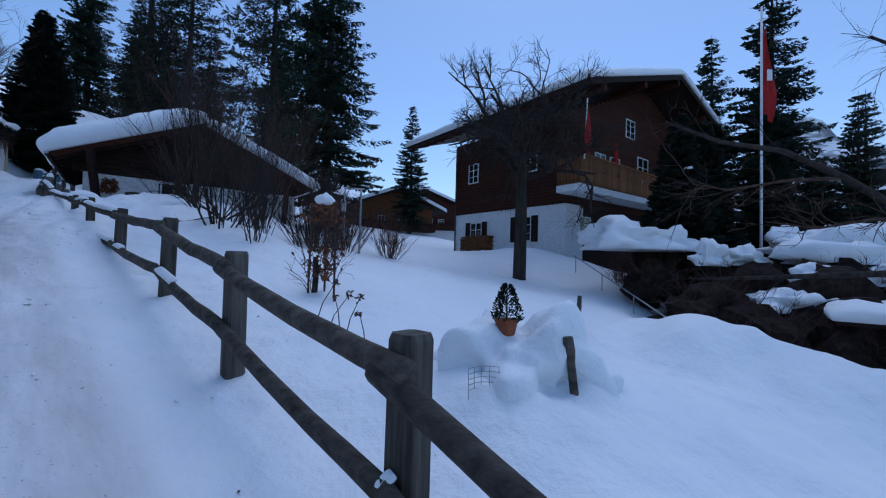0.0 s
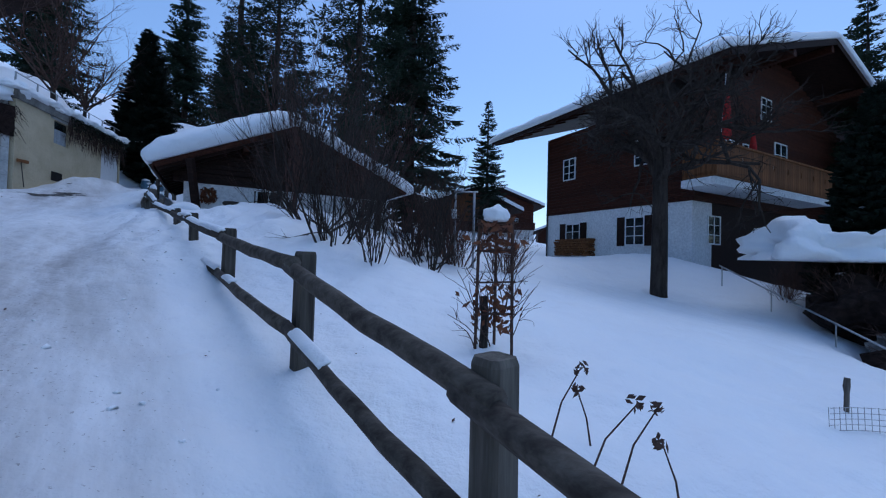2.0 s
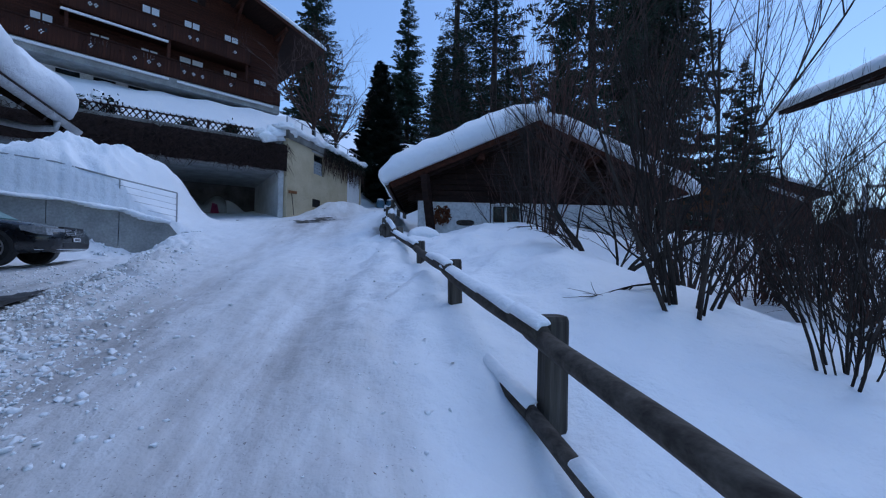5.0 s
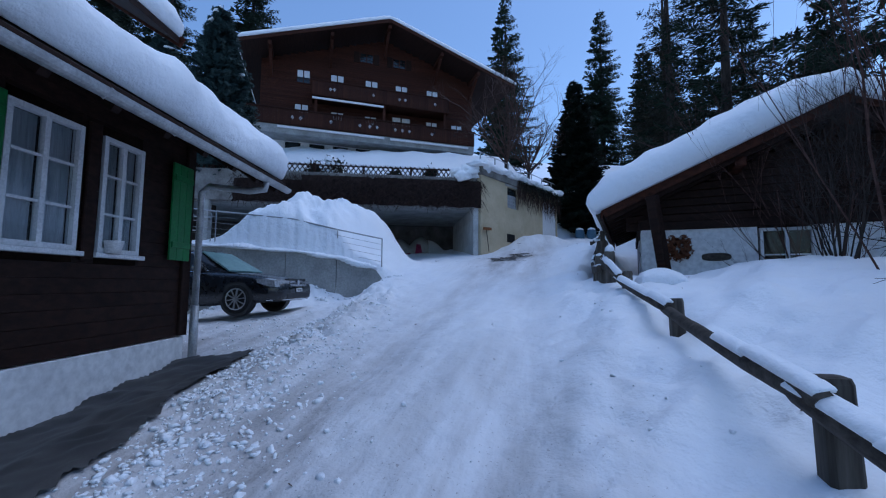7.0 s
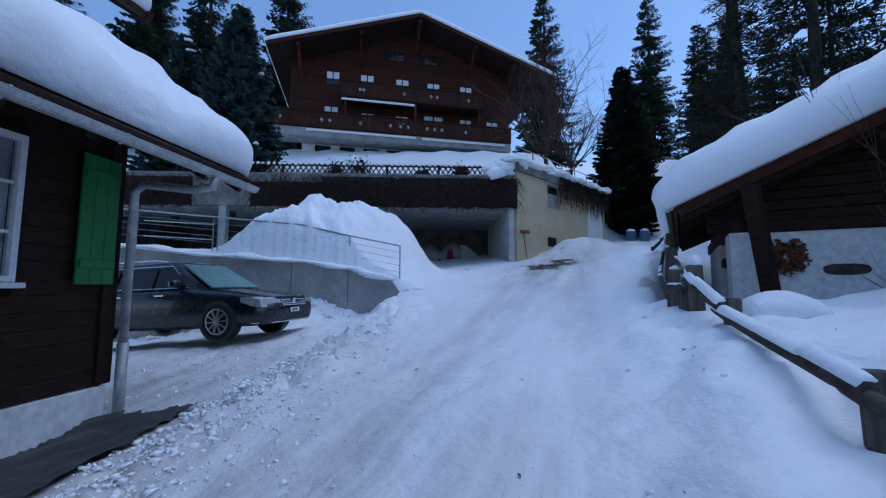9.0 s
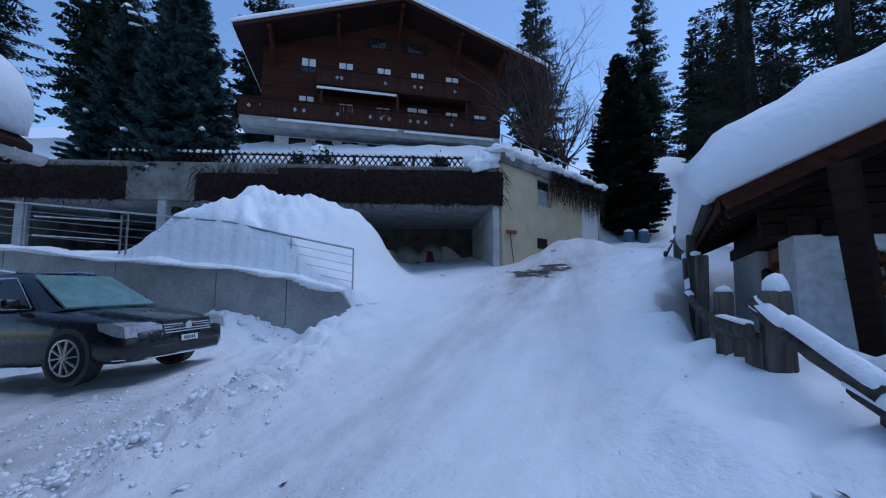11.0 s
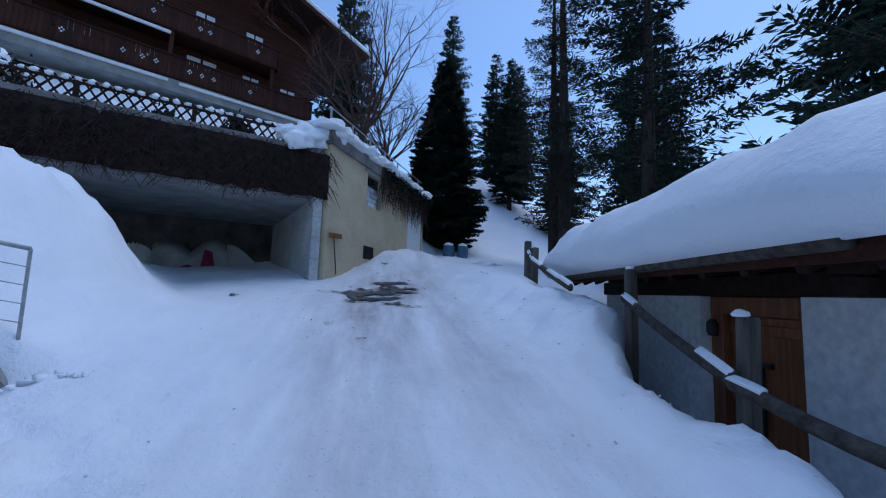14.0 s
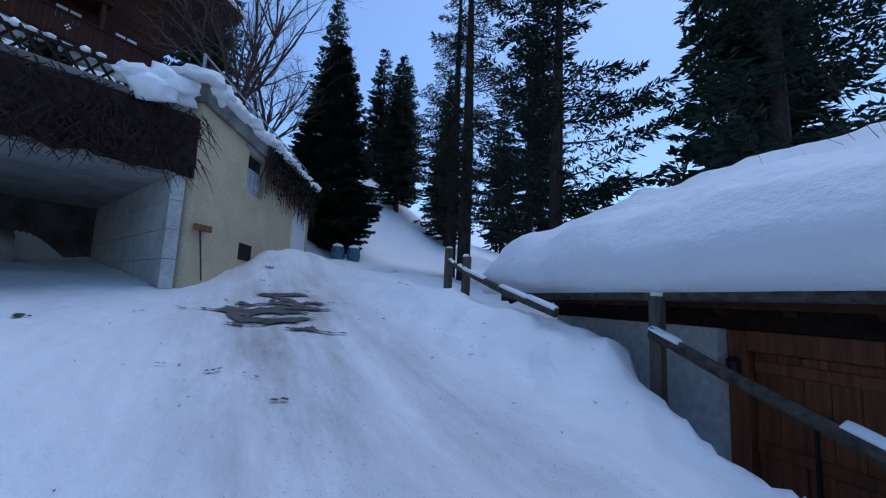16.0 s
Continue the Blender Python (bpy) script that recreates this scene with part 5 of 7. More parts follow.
def build_lattice():
    root = thing("lattice_fence", "dark brown diamond lattice fence capped with snow on the terrace edge", "fence", GARAGE @ GL)
    x0, x1, z0, z1 = 1.2, 14.8, 3.62, 4.2
    bm = mesh()
    for z in (z0 + 0.02, z1 - 0.02):
        box(bm, x0, x1, 0.1, 0.14, z - 0.03, z + 0.03)
    part("fence_rail", bm, TIMBER_DARK, root)
    for k in range(7):
        x = x0 + k * (x1 - x0) / 6
        part("fence_post", box(mesh(), x - 0.05, x + 0.05, 0.08, 0.18, 3.5, z1 + 0.05, None, 0.008), TIMBER_DARK, root)
    sp = 0.235
    n = int((x1 - x0) / sp)
    proto_a, proto_b = bpy.data.meshes.new("slat"), bpy.data.meshes.new("slat")
    for me, sg, y in ((proto_a, 1, 0.085), (proto_b, -1, 0.15)):
        bm = mesh()
        beam(bm, (-sg * 0.25, y, z0 - 0.02), (sg * 0.25, y, z1 + 0.06), 0.02, 0.045)
        bm.to_mesh(me)
        bm.free()
        me.materials.append(TIMBER_DARK)
    for k in range(n):
        for me in (proto_a, proto_b):
            ob = new("slat", me)
            ob.parent = root
            ob.location = (x0 + 0.2 + k * sp, 0, 0)
    rng = random.Random(5)
    for k in range(n + 1):
        if rng.random() < 0.9:
            bm = mesh()
            blob(bm, (x0 + 0.05 + k * sp + rng.uniform(-0.03, 0.03), 0.12, z1 + 0.05), 0.1, 0.08, rng.uniform(0.05, 0.09), k * 0.9, 0.3, 1)
            part("snow_cap", bm, SNOW, root, "", True)
    # snow bed lying behind the fence
    bm = mesh()
    snow_slab(bm, 0.6, 19.0, 0.6, 7.6, 0.34, Matrix.Translation((0, 0, 3.56)), 0.5, 0.07, 2.0, 0.05, 0.7)
    single("snow_bed", bm, SNOW, "deep snow lying on the terrace", "snow", GARAGE @ GL, smooth=True)
    bm = mesh()
    trng = random.Random(33)
    for x, y, z, r in ((8.25, 1.5, 4.3, 0.42), (7.2, 1.3, 4.35, 0.45), (4.2, 1.6, 4.15, 0.3), (2.4, 1.2, 4.2, 0.32)):
        tb = mesh()
        leaves(tb, trng, 520, lambda: Vector((x + trng.gauss(0, r * 0.5), y + trng.gauss(0, r * 0.4), z + trng.gauss(0, r * 0.5))), 0.09)
        single("terrace_shrub", tb, NEEDLE_DARK, "small dark evergreen shrub on the snowy terrace", "shrub", GARAGE @ GL, "terrace shrubs")
    blob(bm, (7.4, 1.6, 4.35), 0.5, 0.5, 0.45, 4, 0.35, 3)
    blob(bm, (7.5, 1.6, 4.8), 0.3, 0.3, 0.28, 6, 0.35, 2)
    blob(bm, (10.6, 1.9, 4.25), 2.3, 0.7, 0.36, 9, 0.3, 3)
    blob(bm, (5.4, 1.6, 4.2), 0.28, 0.28, 0.3, 3, 0.3, 2)
    single("snowy_shrubs", bm, SNOW, "low shrubs buried under lumpy snow", "shrub", GARAGE @ GL, kind="stuff", smooth=True)


build_lattice()


# ---- large chalet above the terrace ----
def small_window(parent, add, x, z, w, h, y=0.0, shutters=None, bars=True, wood_frame=False):
    """A window set in a log wall that faces -y in the building's own frame."""
    bm = mesh()
    t = 0.06
    rings = [[bm.verts.new((x + px, yy, z + pz)) for px, pz in ((e, e), (w - e, e), (w - e, h - e), (e, h - e))] for e, yy in ((0, y + 0.02), (0, y - 0.06), (t, y - 0.06), (t, y + 0.02))]
    for r0, r1 in zip(rings, rings[1:] + rings[:1]):
        for i in range(4):
            bm.faces.new((r0[i], r0[(i + 1) % 4], r1[(i + 1) % 4], r1[i]))
    win = add("window", bm, TIMBER if wood_frame else WHITE, "brown framed window" if wood_frame else "white framed window")
    add("mullion", box(mesh(), x + w / 2 - t / 2, x + w / 2 + t / 2, y - 0.055, y + 0.015, z + t, z + h - t), TIMBER if wood_frame else WHITE, "", False, win)
    if bars:
        for k in (1, 2):
            for xa, xb in ((x + t, x + w / 2 - t / 2), (x + w / 2 + t / 2, x + w - t)):
                add("glazing_bar", box(mesh(), xa, xb, y - 0.045, y + 0.01, z + h * k / 3 - 0.018, z + h * k / 3 + 0.018), TIMBER if wood_frame else WHITE, "", False, win)
    add("pane", box(mesh(), x + t, x + w - t, y - 0.03, y - 0.02, z + t, z + h - t), CARGLASS, "", False, win)
    if shutters:
        for xa in (x - 0.5, x + w + 0.02):
            add("shutter", box(mesh(), xa, xa + 0.48, y - 0.07, y - 0.02, z - 0.03, z + h + 0.03, None, 0.008), shutters, "dark shutter", False, win)
    return win


def balcony(add, parent, x0, x1, y0, y1, z, h, mat, cuts=0, rng=None, label="", ends=(True, True)):
    """Deck from y0 (outer) to y1 at height z with a boarded parapet on the outer side."""
    bal = add("balcony", box(mesh(), x0, x1, y0, y1, z - 0.18, z), mat, label)
    w = 0.2
    n = int((x1 - x0) / w)
    protos = []
    for kind in range(2):
        me = bpy.data.meshes.new("board")
        bm = mesh()
        if kind == 0:
            box(bm, 0.006, w - 0.006, -0.025, 0.0, -0.12, h - 0.12)
        else:
            for a, b, c, d in ((0.006, w - 0.006, -0.12, h * 0.42), (0.006, w - 0.006, h * 0.62, h - 0.12), (0.006, 0.06, h * 0.42, h * 0.62), (w - 0.06, w - 0.006, h * 0.42, h * 0.62)):
                box(bm, a, b, -0.025, 0.0, c, d)
        bm.to_mesh(me)
        bm.free()
        me.materials.append(mat)
        protos.append(me)
    frame_m = add.matrix
    for k in range(n):
        ob = new("board", protos[1 if cuts and k % cuts == cuts // 2 else 0])
        ob.parent = bal
        ob.matrix_basis = frame_m @ Matrix.Translation((x0 + k * w, y0 - 0.002, z))
    add("handrail", box(mesh(), x0 - 0.05, x1 + 0.05, y0 - 0.08, y0 + 0.06, z + h - 0.12, z + h - 0.02, None, 0.01), mat, "", False, bal)
    if ends[0]:
        add("end_board", box(mesh(), x0, x0 + 0.04, y0 + 0.01, y1, z - 0.1, z + h - 0.12), mat, "", False, bal)
    if ends[1]:
        add("end_board", box(mesh(), x1 - 0.04, x1, y0 + 0.01, y1, z - 0.1, z + h - 0.12), mat, "", False, bal)
    return bal


class Adder:
    """Adds parts to a building in its own frame."""

    def __init__(self, root, matrix):
        self.root, self.matrix = root, matrix

    def __call__(self, name, bm, mat, label="", smooth=False, parent=None):
        bmesh.ops.transform(bm, matrix=self.matrix, verts=bm.verts[:])
        return part(name, bm, mat, parent or self.root, label, smooth)


def log_wall(bm, x0, x1, y0, y1, z0, z1, holes=(), step=0.2):
    """Horizontal squared logs with shadow gaps; holes are (x0, x1, z0, z1)."""
    z = z0
    while z < z1 - 0.02:
        h = min(step, z1 - z)
        cuts = [(a, b) for a, b, c, d in holes if z + h > c and z < d]
        xs = sorted([x0, x1] + [v for ab in cuts for v in ab])
        for a, b in zip(xs, xs[1:]):
            if b - a > 0.01 and not any(abs(a - c[0]) < 1e-6 for c in cuts):
                box(bm, a, b, y0 + 0.012 * math.sin(z * 31), y1, z + 0.008, z + h - 0.008)
        z += step


def build_big_chalet():
    root = thing("large_chalet", "large brown timber chalet with two long balconies and snowy roof", "chalet", Matrix.Translation((-40.0, 16.4, 12.5)))
    fx, fy = 0.15, 0.9887
    L = Matrix(((fx, -fy, 0, 0), (fy, fx, 0, 0), (0, 0, 1, 0), (0, 0, 0, 1)))
    add = Adder(root, L)
    xl, xr, ax = -9.9, 8.4, 0.1
    eave, apex = 8.5, 12.3

    def roof_z(x):
        return apex - abs(x - ax) * (apex - eave) / 11.2
    # white ground floor
    bm = mesh()
    box(bm, xl + 1.0, xr, 0.3, 10.0, -5.0, 2.7)
    add("ground_floor", bm, PLASTER, "white plastered ground floor")
    bm = mesh()
    for k in range(9):
        x = xl + 2.0 + k * 1.9
        box(bm, x, x + 1.2, 0.22, 0.29, 0.2, 2.1)
    pieces(add, "ground_window", bm, CARGLASS)
    bm = mesh()
    log_wall(bm, xl, xr, 0.0, 0.3, 2.72, 8.4)
    k = 8.4
    while k < apex - 0.5:
        half = (apex - k - 0.25) / ((apex - eave) / 11.2)
        box(bm, max(xl, ax - half), min(xr, ax + half), 0.012 * math.sin(k * 31), 0.3, k + 0.008, k + 0.192)
        k += 0.2
    pieces(add, "log", bm, TIMBER)
    bm = mesh()
    log_wall(bm, xl + 0.01, xr - 0.01, 9.7, 10.0, 2.72, 8.4, (), 0.6)
    box(bm, xl, xl + 0.3, 0.31, 9.7, 2.72, 8.6)
    box(bm, xr - 0.3, xr, 0.31, 9.7, 2.72, 8.6)
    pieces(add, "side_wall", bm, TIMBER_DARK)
    # roof and snow
    over = 2.6
    bm = mesh()
    prism(bm, [(ax - 11.4, roof_z(ax - 11.4)), (ax, apex), (ax + 11.4, roof_z(ax + 11.4)), (ax + 11.4, roof_z(ax + 11.4) + 0.25), (ax, apex + 0.25), (ax - 11.4, roof_z(ax - 11.4) + 0.25)], -over, 11.5)
    add("roof", bm, TIMBER_DARK, "dark plank roof")
    sl = math.atan((apex - eave) / 11.2)
    ln = 11.4 / math.cos(sl)
    bm = mesh()
    snow_slab(bm, -ln - 0.1, 0.05, -over - 0.15, 11.6, 0.42, Matrix.Translation((ax, 0, apex + 0.24)) @ Matrix.Rotation(-sl, 4, "Y"), 0.6, 0.04, 2.0, 0.08, 0.4)
    add("roof_snow", bm, SNOW, "even snow layer", True)
    bm = mesh()
    snow_slab(bm, -0.05, ln + 0.1, -over - 0.15, 11.6, 0.42, Matrix.Translation((ax, 0, apex + 0.24)) @ Matrix.Rotation(sl, 4, "Y"), 0.6, 0.04, 7.0, 0.08, 0.4)
    add("roof_snow", bm, SNOW, "even snow layer", True)
    bm = mesh()
    for sg in (-1, 1):
        beam(bm, (ax, -over - 0.03, apex + 0.1), (ax + sg * 11.4, -over - 0.03, roof_z(ax + 11.4) + 0.1), 0.06, 0.3)
    pieces(add, "verge_board", bm, TIMBER)
    for x in (ax, ax - 4.6, ax + 4.6, ax - 9.2, ax + 8.0):
        bm = mesh()
        zr = roof_z(x) - 0.15
        box(bm, x - 0.13, x + 0.13, -over + 0.15, 0.0, zr - 0.32, zr, None, 0.02)
        beam(bm, (x, -1.9, zr - 0.3), (x, -0.05, zr - 1.7), 0.2, 0.24)
        add("purlin_bracket", bm, TIMBER)
    # windows
    for x, z, w, h in ((-7.2, 7.1, 1.1, 1.2), (-4.5, 7.0, 1.15, 1.3), (-1.6, 6.95, 1.15, 1.3), (1.05, 6.9, 1.15, 1.3), (3.9, 6.9, 1.15, 1.3), (-7.3, 4.05, 1.15, 1.3), (-4.4, 3.75, 1.1, 1.3), (-1.6, 3.75, 1.1, 1.3), (0.8, 4.0, 1.7, 1.3), (3.9, 3.95, 1.1, 1.3), (6.3, 3.95, 1.1, 1.3),
                       (-2.1, 9.75, 1.2, 0.9), (0.8, 9.75, 1.2, 0.9)):
        win = small_window(root, add, x, z, w, h, 0.0, TIMBER_DARK if z > 9 else None, True, True)
        # white panels on the upper panes imitate sky reflected in the glass
        if z < 9:
            bm = mesh()
            box(bm, x + 0.07, x + w * 0.46, -0.05, -0.035, z + h * 0.45, z + h - 0.09)
            box(bm, x + w * 0.54, x + w - 0.07, -0.05, -0.035, z + h * 0.45, z + h - 0.09)
            add("blind", bm, WHITE, "white half blind", False, win)
    # balconies
    lower = balcony(add, root, -11.0, 8.0, -1.6, 0.0, 3.05, 1.15, BOARD, 9, None, "long boarded balcony")
    upper = balcony(add, root, -5.9, 5.6, -1.6, 0.0, 5.75, 1.15, BOARD, 11, None, "upper boarded balcony")
    # white clover-shaped marks on the parapets
    for bal, z, xs in ((lower, 3.5, (-10.3, -7.3, -6.7, -4.4, -2.1, -1.3, -0.7, 0.85, 1.45, 2.05, 4.05)), (upper, 6.2, (-4.5, -4.2, -1.05, 1.15, 1.65, 4.3))):
        for x in xs:
            bm = mesh()
            for dx, dz in ((0, 0.09), (-0.075, 0), (0.075, 0), (0, -0.1)):
                lathe(bm, [(0.042, 0.0), (0.042, 0.012), (0.03, 0.016)], 8, Matrix.Translation((x + dx, -1.632, z + dz)) @ Matrix.Rotation(radians(90), 4, "X"))
            add("ornament", bm, WHITE, "white clover ornament", False, bal)
    # grey instead of white plaster, to carry the shade below the balcony
    add("soffit", box(mesh(), -10.9, 8.0, -1.5, 0.3, 2.2, 2.86), CONCRETE, "grey rendered balcony edge")
    for xa, xb, z in ((-8.4, -0.1, 2.78), (0.4, 7.4, 2.75), (-5.9, -0.2, 5.45)):
        aw = add("awning_case", box(mesh(), xa, xb, -1.75, -1.62, z - 0.22, z - 0.06, None, 0.02), WHITE, "rolled white awning case")
    bm = mesh()
    for x in (-0.1, -5.6, 5.3):
        box(bm, x - 0.1, x + 0.1, -1.45, -1.25, 3.05, 5.6)
    pieces(add, "balcony_post", bm, TIMBER)
    add("chimney", box(mesh(), 2.2, 3.0, 5.0, 5.8, apex - 1.0, apex + 1.4), PLASTER)


build_big_chalet()


# ---- chalet below the garden ----
CA = Matrix.Translation((6.3, 22.5, 0))


def build_garden_chalet():
    root = thing("garden_chalet", "brown timber chalet on a white base, thick snow on its roof", "chalet", Matrix.Translation((6.3, 22.5, 0.0)))
    # x runs along the balcony facade, y back along the long side
    ex, ey = -0.62, 0.785
    L = Matrix(((-ex * 0 + 0.785, ex, 0, 0), (0.62, ey, 0, 0), (0, 0, 1, 0), (0, 0, 0, 1)))
    add = Adder(root, L)
    W, D = 17.0, 9.6
    zb, zw, ze, za = 2.2, 5.0, 10.1, 13.7
    bm = mesh()
    # dark timber colour here imitates the balcony's shade on the base
    add("base_wall", box(mesh(), 1.6, W, 0.0, 0.3, -1.5, zw), TIMBER_DARK, "dark boarded wall under the balcony")
    box(bm, 0, 1.6, 0.0, 0.3, -1.5, zw)
    box(bm, 0.0, 0.3, 0.3, D, -1.5, zw)
    box(bm, 0.3, W, D - 0.3, D, -1.5, zw)
    box(bm, W - 0.3, W, 0.3, D - 0.3, -1.5, zw)
    pieces(add, "base_wall", bm, PLASTER, "white plastered base")
    bm = mesh()
    log_wall(bm, -0.05, W, -0.05, 0.25, zw + 0.002, ze)
    z = ze
    while z < za - 0.4:
        half = (za - z - 0.2) / ((za - ze + 0.5) / 9.8)
        box(bm, max(0, 8.5 - half), min(W, 8.5 + half), -0.05 + 0.012 * math.sin(z * 31), 0.25, z + 0.008, z + 0.192)
        z += 0.2
    pieces(add, "log", bm, TIMBER)
    bm = mesh()
    S = Matrix(((0, 1, 0, 0), (1, 0, 0, 0), (0, 0, 1, 0), (0, 0, 0, 1)))
    log_wall(bm, 0.25, D, -0.05, 0.25, zw + 0.002, ze - 0.02)
    bmesh.ops.transform(bm, matrix=S, verts=bm.verts[:])
    pieces(add, "log", bm, TIMBER)
    bm = mesh()
    box(bm, 0.3, W, D - 0.25, D, zw, ze)
    box(bm, W - 0.25, W, 0.3, D - 0.3, zw, ze)
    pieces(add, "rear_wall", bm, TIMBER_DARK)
    # roof
    px, half = 8.5, 10.0
    pitch = (za - (ze + 0.45)) / half
    y0, y1 = -2.3, D + 4.4
    bm = mesh()
    prism(bm, [(px - half, za - half * pitch), (px, za), (px + half, za - half * pitch), (px + half, za - half * pitch + 0.22), (px, za + 0.22), (px - half, za - half * pitch + 0.22)], y0, y1)
    add("roof", bm, TIMBER_DARK, "dark plank roof")
    sl = math.atan(pitch)
    ln = half / math.cos(sl)
    for sg in (-1, 1):
        bm = mesh()
        x0, x1 = (-ln - 0.15, 0.05) if sg < 0 else (-0.05, ln + 0.15)
        snow_slab(bm, x0, x1, y0 - 0.2, y1 + 0.2, 0.5, Matrix.Translation((px, 0, za + 0.2)) @ Matrix.Rotation(sg * sl, 4, "Y"), 0.45, 0.04, 3.0 + sg, 0.08, 0.45)
        add("roof_snow", bm, SNOW, "thick even snow", True)
    bm = mesh()
    for sg in (-1, 1):
        beam(bm, (px, y0 - 0.03, za + 0.05), (px + sg * half, y0 - 0.03, za - half * pitch + 0.05), 0.06, 0.32)
    beam(bm, (px - half - 0.03, y0, za - half * pitch + 0.06), (px - half - 0.03, y1, za - half * pitch + 0.06), 0.06, 0.24)
    pieces(add, "fascia", bm, TIMBER_DARK)
    bm = mesh()
    for k in range(16):
        y = y0 + 0.3 + k * (y1 - y0 - 0.6) / 15
        beam(bm, (px - half + 0.1, y, za - half * pitch - 0.02), (px - half + 1.8, y, za - (half - 1.8) * pitch - 0.02), 0.12, 0.14)
    pieces(add, "rafter", bm, TIMBER)
    for x in (px, px - 4.2, px + 4.2, 0.1):
        bm = mesh()
        zr = za - abs(x - px) * pitch - 0.1
        box(bm, x - 0.15, x + 0.15, y0 + 0.1, 0.0, zr - 0.35, zr, None, 0.02)
        add("purlin", bm, TIMBER)
    # windows on the long side; S turns the frame so that the wall faces outwards
    side = Adder(root, L @ S)
    for y, z, w, h, sh in ((7.1, 7.1, 1.0, 1.35, None), (2.0, 7.1, 1.0, 1.35, None), (6.7, 2.85, 1.15, 1.5, TIMBER_DARK), (2.4, 2.95, 1.15, 1.5, TIMBER_DARK)):
        small_window(root, side, y, z, w, h, -0.06 if z > 5 else 0.0, sh)
    for x, z, w, h in ((2.6, 6.9, 1.1, 1.4), (4.2, 6.9, 1.1, 1.4), (7.5, 6.9, 1.4, 2.0), (1.2, 3.0, 1.1, 1.4), (6.0, 9.9, 1.1, 1.2)):
        small_window(root, add, x, z, w, h, -0.05 if z > 5 else 0.0)
    # wrap-round balcony
    balcony(add, root, -0.9, 10.5, -1.5, -0.06, 6.0, 1.35, BOARD_GOLD, 7, None, "balcony with sun-bleached golden boards")
    add("slab", box(mesh(), -0.9, 10.5, -1.45, -0.01, 5.45, 5.8), PLASTER, "pale balcony slab")
    add("downpipe", tube(mesh(), [(-0.08, D - 0.1, 2.3), (-0.08, D - 0.1, 9.9)], 0.05, 8), BLACKPL)
    bm = mesh()
    beam(bm, (-0.75, -1.6, 7.0), (-1.15, -2.0, 9.9), 0.05, 0.05)
    add("flag_staff", bm, WHITE)
    # furled red and white flag and a closed red parasol
    for name, x, y, z, h, r, lab, cat in (("furled_flag", -1.0, -1.95, 7.2, 2.2, 0.16, "red and white furled flag hanging from the balcony", "flag"), ("closed_parasol", 3.4, -0.9, 6.9, 1.9, 0.17, "closed red parasol on the balcony", "parasol")):
        bm = mesh()
        prof = [(r * 0.3, 0), (r * 1.0, 0.15), (r * 0.8, h * 0.5), (r * 0.35, h * 0.85), (0.03, h)]
        lathe(bm, prof, 9, Matrix.Translation((x, y, z)))
        for v in bm.verts:
            v.co.x += 0.05 * math.sin(v.co.z * 7 + v.co.y * 9)
        bmesh.ops.transform(bm, matrix=L, verts=bm.verts[:])
        single(name, bm, RED, lab, cat, CA, smooth=True)
    # firewood stacked against the side wall
    rng = random.Random(2)
    wp = thing("firewood_stack", "split firewood stacked against the white chalet wall", "firewood", CA)
    protos = []
    for k in range(4):
        me = bpy.data.meshes.new("log")
        bm = mesh()
        tube(bm, [(-0.5, 0, 0), (0, 0, 0)], rng.uniform(0.06, 0.085), 6)
        bm.to_mesh(me)
        bm.free()
        me.materials.append(BOARD_GOLD)
        protos.append(me)
    for j in range(7):
        for k in range(17):
            ob = new("log", protos[rng.randrange(4)])
            ob.parent = wp
            ob.matrix_basis = L @ Matrix.Translation((-0.02, 5.6 + k * 0.165 + (j % 2) * 0.08, 2.45 + j * 0.145)) @ Matrix.Rotation(rng.uniform(0, 3), 4, "X")


build_garden_chalet()


def build_far_house():
    """Brown chalets further down the valley, seen past the garden chalet."""
    for n, (x, y, z, w, h, rot) in enumerate(((-7.5, 56, 3.5, 11, 5.5, 0.5), (-4.5, 72, 5.0, 12, 6.5, 0.2), (9, 88, 2, 12, 6, 0.0))):
        M = Matrix.Translation((x, y, z)) @ Matrix.Rotation(rot, 4, "Z")
        root = thing("distant_chalet", "distant brown chalet with a snowy roof", "chalet", M, "distant chalets")
        add = Adder(root, Matrix())
        add("base_wall", box(mesh(), -w / 2, w / 2, 0, 8, -4, 2.2), PLASTER)
        bm = mesh()
        log_wall(bm, -w / 2, w / 2, 0, 0.3, 2.2, h, (), 0.4)
        prism(bm, [(-w / 2, h), (w / 2, h), (0, h + w * 0.19)], 0.0, 0.3)
        box(bm, -w / 2, w / 2, 0.3, 8, 2.2, h)
        add("wall", bm, BOARD_GOLD if n == 0 else TIMBER)
        bm = mesh()
        prism(bm, [(-w / 2 - 1.5, h - 0.5), (0, h + w * 0.2), (w / 2 + 1.5, h - 0.5), (w / 2 + 1.5, h - 0.3), (0, h + w * 0.2 + 0.25), (-w / 2 - 1.5, h - 0.3)], -1.5, 9)
        add("roof", bm, TIMBER_DARK)
        bm = mesh()
        prism(bm, [(-w / 2 - 1.55, h - 0.3), (0, h + w * 0.2 + 0.25), (w / 2 + 1.55, h - 0.3), (w / 2 + 1.5, h + 0.15), (0, h + w * 0.2 + 0.7), (-w / 2 - 1.5, h + 0.15)], -1.6, 9.1)
        add("roof_snow", bm, SNOW)
        for k in (-2.6, 0.4, 2.4):
            small_window(root, add, k, 3.0, 1.0, 1.2, 0.0)
        balcony(add, root, -w / 2, w / 2, -1.2, 0, 2.4, 1.0, BOARD, 0, None, "")


build_far_house()


